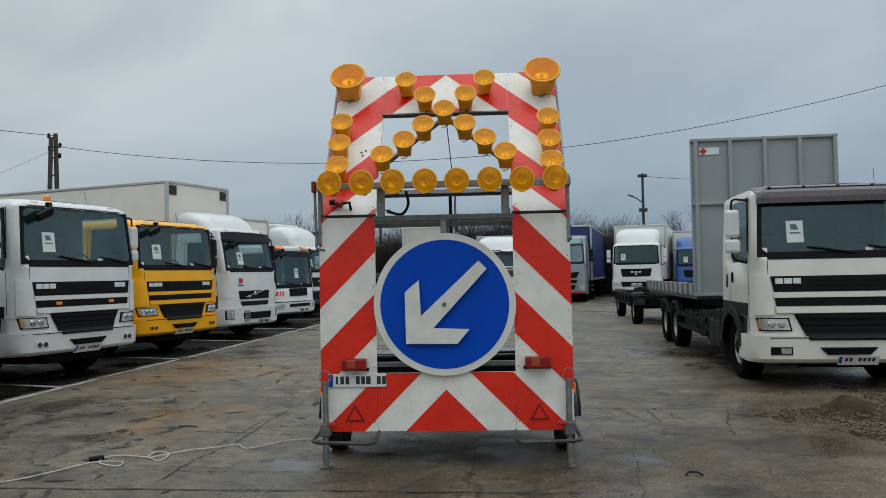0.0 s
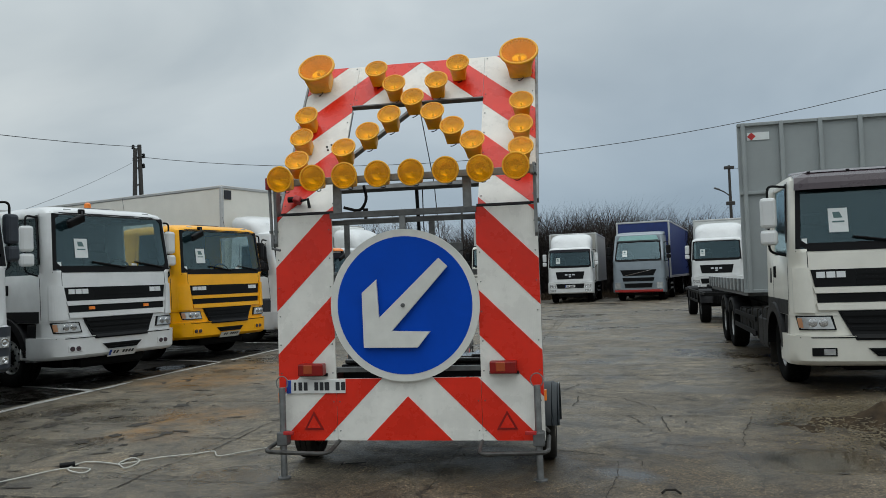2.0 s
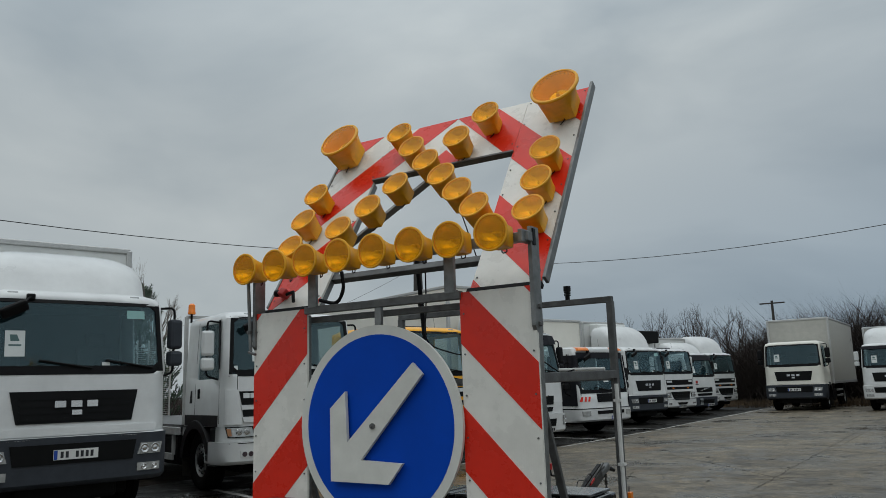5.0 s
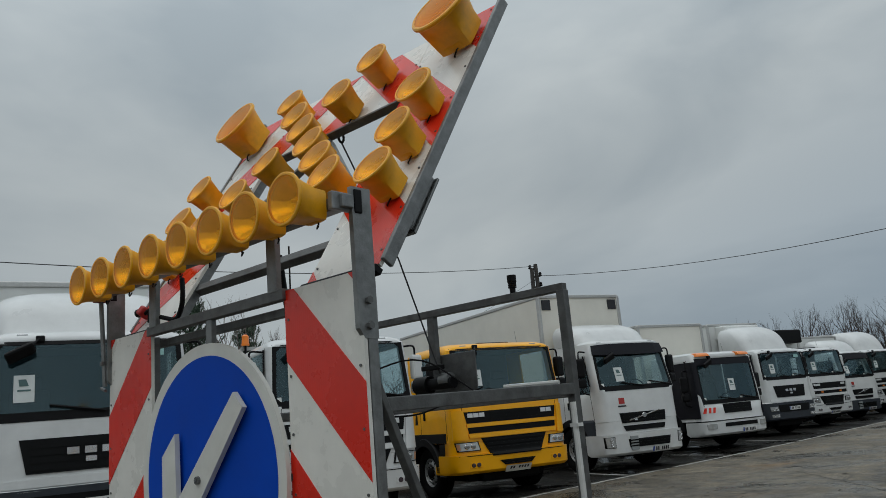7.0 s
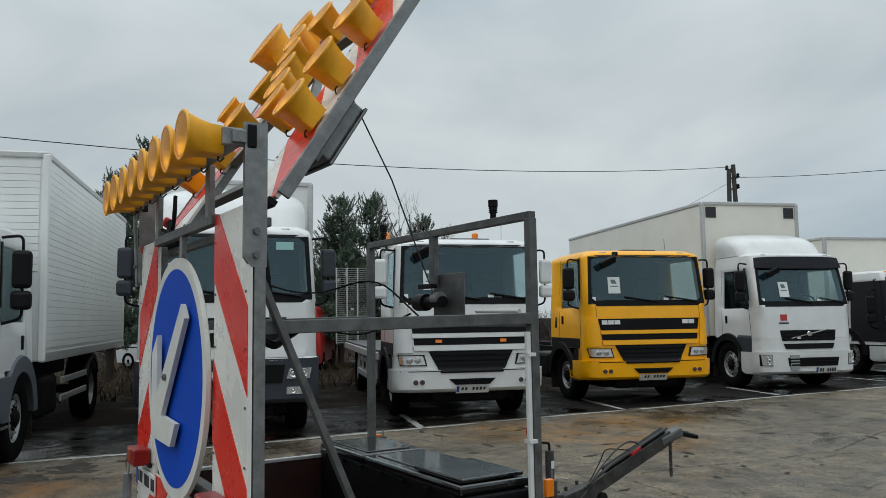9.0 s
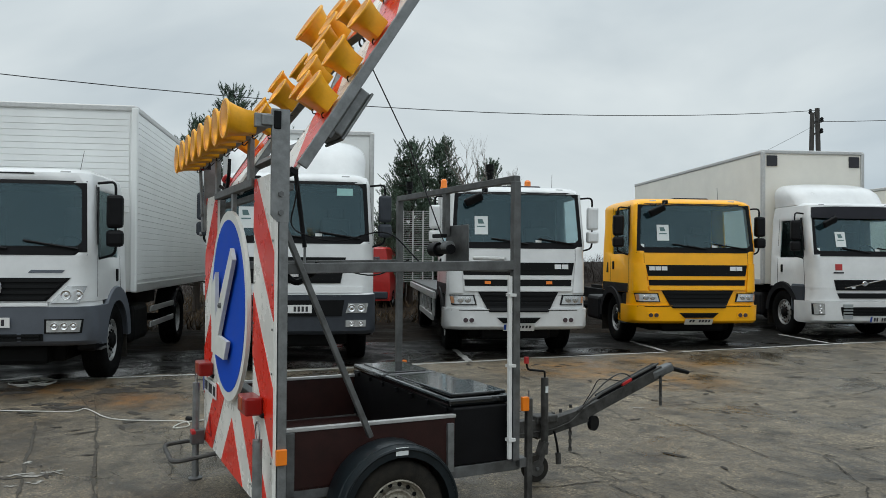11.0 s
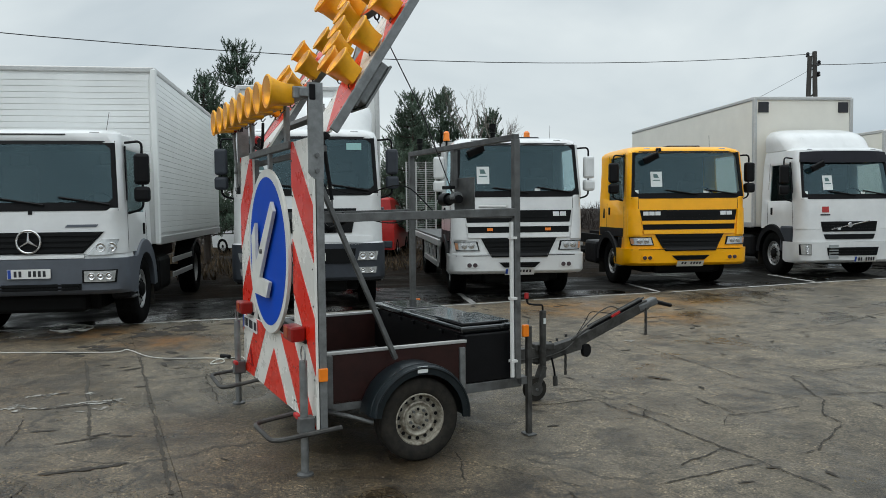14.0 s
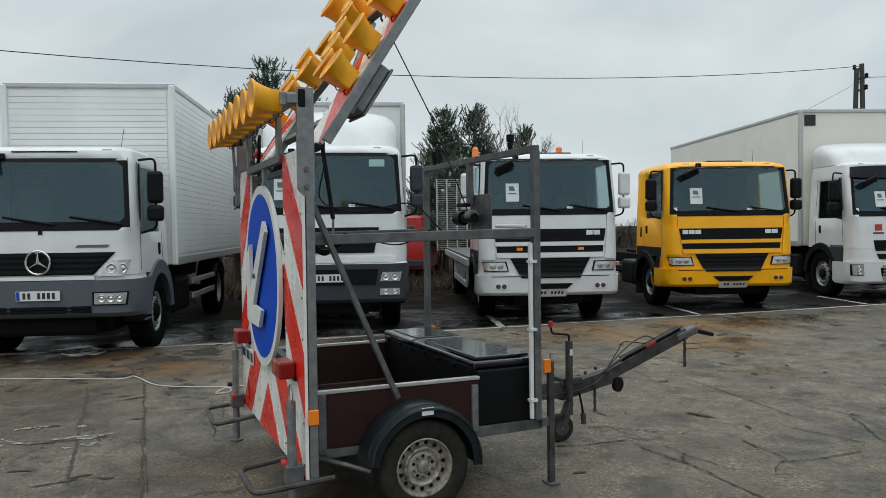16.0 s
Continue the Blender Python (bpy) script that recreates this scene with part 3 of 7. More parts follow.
# posts, rails and the tilting frame
for sx in (-1, 1):
    part("post", bar((sx * 1.085, 0.05, 0.30), (sx * 1.085, 0.05, 2.20), 0.05, 0.05), "galv", trailer)
    SIDEWAYS = Matrix(((0, 0, sx, 0), (1, 0, 0, 0), (0, 1, 0, 0), (0, 0, 0, 1)))
    part("hinge_plate", prism([(-0.02, 1.96), (0.01, 1.92), (0.078, 1.92), (0.078, 2.53), (-0.02, 2.53)], 1.088, 1.112, SIDEWAYS), "galv", trailer)
    part("lamp_bar_bracket", box((sx * 1.085, -0.055, 2.465), (0.03, 0.11, 0.075), bevel=0.005), "galv", trailer)
    for zz in (1.97, 2.07):
        part("bolt", rod((sx * 1.115, 0.03, zz), (sx * 1.13, 0.03, zz), 0.016, 6), "galv_dark", trailer)
    part("post_clamp", box((sx * 1.102, 0.01, 2.47), (0.034, 0.04, 0.10), bevel=0.006), "black", trailer)
    part("inner_post", bar((sx * 0.645, 0.04, 0.32), (sx * 0.645, 0.04, 2.15), 0.04, 0.04), "galv_dark", trailer)
    part("lamp_bar_strut", bar((sx * 0.55, -0.01, 2.19), (sx * 0.55, -0.01, 2.44), 0.07, 0.03), "galv", trailer)
    rail = part("side_rail", box((sx * 1.112, 0.022, 0.965), (0.022, 0.062, 1.83), bevel=0.004), "galv", trailer)
    rail.matrix_basis = upper
    fr = part("opening_edge", box((sx * 0.655, 0.045, 0.65), (0.055, 0.05, 1.22), bevel=0.004), "galv", trailer)
    fr.matrix_basis = upper
    leg = part("arrow_frame_bar", bar((0.0, 0.03, 1.25), (sx * 0.615, 0.03, 0.60), 0.05, 0.03), "galv", trailer)
    leg.matrix_basis = upper
    for zz, ln in ((0.03, 0.5),):
        e = part("panel_foot", box((sx * 0.86, 0.0, 0.0), (ln, 0.045, 0.03), bevel=0.003), "black", trailer)
        e.matrix_basis = upper
o = part("opening_top_edge", box((0, 0.005, 1.262), (1.25, 0.05, 0.018), bevel=0.003), "galv_dark", trailer)
o.matrix_basis = upper
o = part("cross_rail", box((0, 0.05, 0.30), (2.2, 0.05, 0.05), bevel=0.004), "galv_dark", trailer)
o.matrix_basis = upper
o = part("control_box", box((0.88, 0.10, 0.50), (0.30, 0.07, 0.32), bevel=0.012), "galv", trailer, "grey metal control box under the tilted panel")
o.matrix_basis = upper
o = part("box_lid", box((0.88, 0.143, 0.50), (0.32, 0.016, 0.34), bevel=0.006), "galv", o)
part("top_rail", bar((-0.62, 0.0, 2.175), (0.62, 0.0, 2.175), 0.045, 0.05), "galv_dark", trailer)
part("rear_rail", bar((-1.05, 0.10, 2.12), (1.05, 0.10, 2.12), 0.04, 0.04), "galv_dark", trailer)
part("lamp_bar", bar((-1.12, -0.045, 2.465), (1.12, -0.045, 2.465), 0.06, 0.055), "galv", trailer)
part("bar_end_cap", box((-1.14, -0.05, 2.465), (0.035, 0.07, 0.10), bevel=0.006), "red_lens", trailer)
for sx in (-1,):
    er = part("end_rod", rod((sx * 1.135, -0.045, 2.44), (sx * 1.128, -0.02, 1.93), 0.013, 8), "galv", trailer)
    part("rod_pin", rod((sx * 1.128, -0.04, 1.92), (sx * 1.05, -0.05, 1.90), 0.010, 6), "galv_dark", er)
    part("rod_clip", box((sx * 1.132, -0.03, 2.06), (0.03, 0.03, 0.025), bevel=0.004), "galv_dark", er)
pl = part("hinge_plug", box((0, 0, 0), (0.07, 0.07, 0.06), bevel=0.012), "red_plastic", trailer, "red plug on a black lead")
pl.matrix_basis = upper @ pose(-0.95, -0.05, 0.13, 0, 20, 0)
part("plug_lead", tube([(0.03, 0.0, 0.0), (0.09, -0.01, 0.03), (0.13, 0.02, -0.03)], 0.014, 6), "black", pl)
part("plug_cap", rod((-0.03, 0, 0), (-0.085, 0, -0.02), 0.026, 10), "black", pl)
part("cable_loop", tube(round_path([(-0.5, 0.0, 2.24), (-0.36, 0.02, 2.20), (-0.30, 0.02, 2.30), (-0.33, 0.03, 2.42)], 0.08), 0.013), "black", trailer)


# amber lamps
def lamp(rad, length):
    """A square-footed horn with a round ribbed lens; looks along -y, foot at the origin."""
    bm = bmesh.new()
    rings = []
    for f, r, sq in ((0.0, 0.62, 1.0), (0.34, 0.645, 1.0), (0.62, 0.78, 0.55), (0.90, 0.965, 0.05), (0.935, 1.01, 0.0), (0.985, 1.02, 0.0), (0.985, 0.95, 0.0), (0.95, 0.91, 0.0), (0.42, 0.30, 0.0), (0.36, 0.10, 0.0)):
        ring = []
        for k in range(28):
            a = 6.28319 * (k + 0.5) / 28
            q = r * rad / max(abs(math.cos(a)), abs(math.sin(a)))
            d = (1 - sq) * r * rad + sq * min(q, r * rad * 1.32)
            ring.append(bm.verts.new((d * math.cos(a), -f * length, d * math.sin(a) - 0.12 * rad * sq)))
        rings.append(ring)
    for a, b in zip(rings, rings[1:]):
        for k in range(28):
            bm.faces.new((a[k], a[(k + 1) % 28], b[(k + 1) % 28], b[k]))
    bm.faces.new(rings[0])
    add_box(bm, (0, -0.10 * length, -0.62 * rad), (0.7 * rad, 0.2 * length, 0.3 * rad), bevel=0.004)
    bmesh.ops.recalc_face_normals(bm, faces=bm.faces)
    ob = part("amber_lamp", bm, "amber_housing", trailer, smooth=True)
    turn = Matrix.Translation((0, -0.955 * length, 0)) @ Matrix.Rotation(radians(90), 4, "X")
    bowl = [(0.905 * rad, -0.01 * rad)] + [(rad * (0.16 + 0.74 * math.sqrt(f)), -0.62 * rad * (1 - f)) for f in (0.85, 0.7, 0.5, 0.3, 0.15, 0.05, 0.0)] + [(0.0, -0.64 * rad)]
    part("reflector_bowl", lathe(bowl, 28, turn), "reflector", ob, "amber-lit reflector bowl", smooth=True)
    part("lens_ring", lathe([(0.93 * rad, -0.05 * rad), (1.04 * rad, -0.055 * rad), (1.068 * rad, -0.03 * rad), (1.068 * rad, 0.05 * rad), (1.03 * rad, 0.082 * rad), (0.955 * rad, 0.082 * rad), (0.945 * rad, 0.06 * rad)], 28, turn), "amber_housing", ob, smooth=True)
    prof = [(0.95 * rad, 0.0), (0.95 * rad, 0.07 * rad)]
    for i in range(1, 13):
        f = 1 - i / 13
        prof.append((0.95 * rad * f, 0.070 * rad + 0.06 * rad * (1 - f * f) + (0.0025 * rad if i % 2 else 0.0)))
    prof.append((0.0, 0.14 * rad))
    part("lens", lathe(prof, 28, turn), "amber_lens", ob, "ribbed amber lens")
    part("bulb", lathe([(0.0, -0.60 * rad), (0.09 * rad, -0.55 * rad), (0.10 * rad, -0.42 * rad), (0.06 * rad, -0.34 * rad), (0.0, -0.32 * rad)], 12, turn), "amber_core", ob, smooth=True)
    part("lead", tube(round_path([(0.02, -0.05 * length, -0.70 * rad), (0.03, -0.10 * length, -0.92 * rad), (-0.01, 0.04 * length, -0.94 * rad), (-0.03, 0.03, -0.70 * rad)], 0.012), 0.004, 5), "black", ob)
    return ob


small = lamp(0.102, 0.165)
small.matrix_basis = pose(-0.965, -0.085, 2.475)
for i in range(1, 8):
    shared("amber_lamp", small, trailer, pose(-0.965 + 0.276 * i, -0.085, 2.475, random.uniform(-2, 2), 0, random.uniform(-3, 3)))
spots = [(0.0, 1.19), (0.2, 1.39), (0.39, 1.60), (0.195, 0.99), (0.38, 0.80), (0.575, 0.617), (0.985, 1.05), (0.985, 0.77), (0.985, 0.50)]
for u, v in spots:
    for sx in ((-1, 1) if u else (1,)):
        shared("amber_lamp", small, trailer, upper @ pose(sx * u, -0.015, v - 0.02, random.uniform(-2, 2), 0, random.uniform(-2, 2)))
large = lamp(0.168, 0.215)
large.matrix_basis = upper @ pose(-0.965, -0.02, 1.60)
shared("amber_lamp", large, trailer, upper @ pose(0.965, -0.02, 1.60))

# keep-left disc
SZ = 1.41
disc = part("round_sign", lathe([(0.0, 0.0), (0.615, 0.0), (0.625, 0.006), (0.625, 0.028), (0.0, 0.028)], 64, Matrix.Translation((0, -0.010, SZ)) @ FACE), "sign_white", trailer, "round blue keep-left sign with white arrow and rim", smooth=True)
part("blue_face", lathe([(0.0, 0.030), (0.566, 0.030), (0.566, 0.0285)], 64, Matrix.Translation((0, -0.010, SZ)) @ FACE), "sign_blue", disc)
ARROW = [(-0.34, -0.34), (-0.345, 0.11), (-0.22, 0.216), (-0.207, -0.10), (0.304, 0.375), (0.375, 0.304), (-0.10, -0.207), (0.216, -0.22), (0.11, -0.345)]
part("white_arrow", prism(ARROW, 0.045, 0.070, Matrix.Translation((0, -0.010, SZ)) @ FACE), "sign_white", disc, "thick white arrow pointing down")
bm = rod((0, -0.078, SZ), (0, -0.095, SZ), 0.018, 8)
add_rod(bm, (0, -0.03, SZ), (0, -0.10, SZ), 0.008, 6)
part("centre_bolt", bm, "galv_dark", disc)
part("sign_hanger", bar((0, 0.0, 2.17), (0, 0.0, 1.98), 0.05, 0.03), "galv", trailer)
part("sign_back_rail", bar((-0.62, 0.02, 1.41), (0.62, 0.02, 1.41), 0.05, 0.03), "galv_dark", trailer)
part("sign_back_rail", bar((-0.62, 0.05, 0.88), (0.62, 0.05, 0.88), 0.06, 0.04), "galv_dark", trailer)

# rear lamps, plate, triangles, markers
for sx in (-1, 1):
    tl = part("tail_lamp", box((sx * 0.80, -0.055, 0.895), (0.215, 0.10, 0.10), bevel=0.012), "red_lens", trailer, "red and amber tail lamp")
    part("indicator_lens", box((sx * 0.80 - 0.02, -0.058, 0.902), (0.075, 0.103, 0.075), bevel=0.006), "dull_amber", tl)
    part("lamp_bracket", box((sx * 0.80, -0.003, 0.845), (0.24, 0.03, 0.025), bevel=0.004), "black", tl)
    cx, cz = sx * 0.81, 0.46
    t = part("triangle_reflector", prism([(cx - 0.085, cz - 0.07), (cx + 0.085, cz - 0.07), (cx, cz + 0.08)], 0.004, 0.012, FACE), "red_lens", trailer)
    part("reflector_face", prism([(cx - 0.058, cz - 0.055), (cx + 0.058, cz - 0.055), (cx, cz + 0.048)], 0.013, 0.015, FACE), "red_sheet", t)
    part("side_marker", box((sx * 1.118, 0.045, 0.655), (0.022, 0.06, 0.085), bevel=0.004), "orange", trailer)
    part("side_marker", box((sx * 0.99, 1.66, 0.80), (0.03, 0.05, 0.09), bevel=0.004), "orange", trailer)
plate = part("number_plate", box((-0.785, -0.012, 0.75), (0.515, 0.012, 0.115), bevel=0.003), "plate", trailer, "white number plate with dark bars")
part("plate_band", box((-1.02, -0.0195, 0.75), (0.04, 0.003, 0.11)), "plate_blue", plate)
for i, w in enumerate((0.018, 0.032, 0.032, 0, 0.032, 0.032, 0.040, 0, 0.034, 0.034)):
    if w:
        part("plate_bar", box((-0.965 + 0.0465 * i, -0.0195, 0.752), (w, 0.003, 0.068)), "plate_ink", plate)

# legs, hoops, chassis
def leg(sx):
    p = part("prop_leg", rod((sx * 1.06, -0.07, 0.012), (sx * 1.06, -0.07, 0.75), 0.027, 12), "galv", trailer, smooth=True)
    part("leg_foot", lathe([(0.0, 0.0), (0.055, 0.0), (0.055, 0.012), (0.03, 0.02), (0.0, 0.02)], 12, Matrix.Translation((sx * 1.06, -0.07, 0))), "galv_dark", p)
    part("leg_sleeve", box((sx * 1.06, -0.06, 0.33), (0.09, 0.10, 0.11), bevel=0.008), "galv_dark", p)
    part("leg_clamp", box((sx * 1.0, -0.10, 0.38), (0.09, 0.03, 0.03), bevel=0.006), "red_plastic", p)
    part("pull_ring", tube([(sx * 1.06 + 0.05 * math.cos(a), -0.07, 0.79 + 0.055 * math.sin(a)) for a in np.linspace(-0.9, 4.04, 14)], 0.005, 5), "galv", p)
    part("step_hoop", tube(round_path([(sx * 1.13, 0.16, 0.30), (sx * 1.14, -0.30, 0.27), (sx * 0.60, -0.30, 0.255), (sx * 0.60, 0.06, 0.30)], 0.09), 0.017, 8), "iron", trailer, smooth=True)


leg(-1)
leg(1)
for sx in (-1, 1):
    part("chassis_rail", bar((sx * 0.90, 0.02, 0.385), (sx * 0.90, 1.66, 0.40), 0.06, 0.07), "galv_dark", trailer)
    side = part("side_board", box((sx * 0.92, 0.65, 0.575), (0.02, 1.07, 0.34), bevel=0.003), "plywood", trailer, "dark brown plywood side board")
    part("top_strip", box((sx * 0.92, 0.65, 0.752), (0.034, 1.08, 0.022), bevel=0.003), "alu", side)
    part("corner_post", box((sx * 0.935, 0.14, 0.56), (0.03, 0.05, 0.36), bevel=0.004), "galv_dark", side)
    part("corner_post", box((sx * 0.937, 1.15, 0.56), (0.03, 0.045, 0.30), bevel=0.004), "galv", side)
    part("frame_post", bar((sx * 0.96, 1.60, 0.44), (sx * 0.96, 1.60, 2.23), 0.05, 0.05), "galv_dark", trailer)
    part("middle_rail", bar((sx * 0.96, 0.05, 1.665), (sx * 0.96, 1.58, 1.69), 0.05, 0.06), "galv_dark", trailer)
    part("diagonal_brace", bar((sx * 1.0, 0.07, 1.92), (sx * 1.0, 0.60, 0.69), 0.045, 0.03), "galv_dark", trailer)
    f = part("front_leg", bar((sx * 0.97, 1.70, 0.01), (sx * 0.97, 1.70, 0.83), 0.04, 0.04), "iron", trailer)
    part("leg_foot", box((sx * 0.97, 1.70, 0.007), (0.11, 0.08, 0.012), bevel=0.003), "galv_dark", f)
    part("leg_pin", rod((sx * 0.97, 1.70, 0.83), (sx * 0.97, 1.70, 0.88), 0.006, 6), "galv", f)
part("load_floor", box((0, 0.65, 0.41), (1.80, 1.05, 0.03)), "plywood", trailer)
part("front_rail", bar((-0.98, 1.66, 0.42), (0.98, 1.66, 0.42), 0.06, 0.06), "galv_dark", trailer)
part("rear_rail", bar((-0.98, 0.05, 0.38), (0.98, 0.05, 0.38), 0.06, 0.06), "galv_dark", trailer)
part("head_board", box((0, 0.12, 0.57), (1.80, 0.02, 0.30), bevel=0.003), "plywood", trailer)
part("axle", rod((-1.02, 0.72, 0.285), (1.02, 0.72, 0.285), 0.03, 10), "galv_dark", trailer)
part("white_tube", rod((0.99, 1.545, 0.46), (0.985, 1.545, 1.62), 0.016, 8), "white_pvc", trailer)
bm = bmesh.new()
for zz in (0.58, 1.05, 1.50):
    add_box(bm, (0.985, 1.555, zz), (0.05, 0.05, 0.018))
tagged(part("tube_clips", bm, "white_pvc", trailer), kind="stuff")
part("white_tube", rod((0.90, 1.56, 1.73), (0.55, 1.52, 1.735), 0.013, 8), "white_pvc", trailer)
part("gantry_crossbar", bar((-0.98, 1.60, 2.245), (0.98, 1.60, 2.245), 0.045, 0.045), "galv_dark", trailer)
part("gantry_strut", bar((-0.05, 1.60, 2.23), (-0.05, 1.60, 1.90), 0.06, 0.04), "galv_dark", trailer)
part("middle_crossbar", bar((-0.96, 1.58, 1.665), (0.96, 1.58, 1.675), 0.05, 0.06), "galv_dark", trailer)
for xx in (-0.75, 0.62):
    ab = part("rubber_buffer", rod((xx, 1.60, 2.265), (xx, 1.60, 2.30), 0.018, 10), "black", trailer)
    bm = bmesh.new()
    for k in range(3):
        add_rod(bm, (xx, 1.60, 2.30 + 0.012 * k), (xx, 1.60, 2.307 + 0.012 * k), 0.026, 10)
    add_rod(bm, (xx, 1.60, 2.335), (xx, 1.60, 2.375), 0.028, 10)
    part("buffer_cap", bm, "black", ab)
# winch on the gantry
w = part("winch_plate", box((0.08, 1.63, 1.83), (0.36, 0.012, 0.30), bevel=0.004), "galv_dark", trailer)
bm = rod((-0.16, 1.55, 1.80), (0.14, 1.55, 1.80), 0.036, 14)
add_rod(bm, (-0.17, 1.55, 1.80), (-0.06, 1.55, 1.80), 0.055, 14)
part("winch_motor", bm, "black", w, smooth=True)
part("winch_drum", rod((0.04, 1.55, 1.82), (0.12, 1.55, 1.82), 0.042, 14), "galv", w, smooth=True)
part("winch_clip", box((0.0, 1.52, 1.90), (0.16, 0.05, 0.03), bevel=0.006), "black", w)
hook_at = upper @ Vector((0.0, 0.06, 1.36))
part("lifting_hook", tube([hook_at + Vector((0.0, 0.02 * math.sin(a), -0.03 + 0.03 * math.cos(a))) for a in np.linspace(0, 5.5, 12)], 0.008, 6), "black", trailer)
part("winch_rope", tube([hook_at + Vector((0, 0, -0.06)), hook_at.lerp(Vector((0.05, 1.53, 1.86)), 0.5) + Vector((0.03, 0.03, -0.03)), (0.05, 1.53, 1.86)], 0.005, 6), "wire", trailer)
# gas strut, cable runs
part("gas_strut", rod((0.05, 0.47, 1.80), upper @ Vector((0.05, 0.07, 0.40)), 0.016, 10), "black", trailer)
part("strut_rod", rod((0.05, 0.47, 1.68), (0.05, 0.47, 1.84), 0.009, 8), "galv", trailer)
part("strut_foot", bar((-0.935, 0.47, 1.665), (0.935, 0.47, 1.665), 0.04, 0.04), "galv_dark", trailer)
part("hanging_cable", tube(round_path([tuple(upper @ Vector((0.10, 0.07, 0.45))), (0.10, 0.40, 2.15), (0.12, 0.33, 1.92), (0.30, 0.60, 1.82), (0.5, 0.9, 1.93), (0.8, 1.0, 1.70)], 0.15, 5), 0.005, 6), "black", trailer)
part("hanging_cable", tube(round_path([(0.2, 0.5, 1.70), (0.5, 0.8, 1.60), (0.96, 0.85, 1.72)], 0.15, 5), 0.005, 6), "black", trailer)
part("wiring_loom", tube(round_path([(0.93, 0.10, 1.64), (0.95, 0.16, 1.58), (0.9, 0.24, 1.62), (0.95, 0.28, 1.66)], 0.05), 0.02, 6), "black", trailer)

# tool chest with two lids
chest = part("tool_chest", box((0, 1.39, 0.615), (1.86, 0.42, 0.36), bevel=0.01), "black", trailer, "black tool chest with wet lids")
for cx, wx in ((-0.56, 0.66), (0.35, 1.10)):
    ld = part("chest_lid", box((cx, 1.39, 0.825), (wx, 0.46, 0.05), bevel=0.016), "black_wet", chest)
    bm = box((cx, 1.39, 0.852), (wx - 0.12, 0.32, 0.012), bevel=0.005)
    part("lid_relief", bm, "black_wet", ld)
for xx in np.arange(-0.8, 0.85, 0.27):
    part("lid_catch", box((xx, 1.168, 0.775), (0.05, 0.02, 0.03), bevel=0.003), "black", chest)
part("raised_lid", box((0.62, 1.39, 0.866), (0.50, 0.40, 0.022), bevel=0.008), "black_wet", chest)
part("hinge_strip", box((0.0, 1.605, 0.815), (1.80, 0.02, 0.03), bevel=0.004), "black", chest)

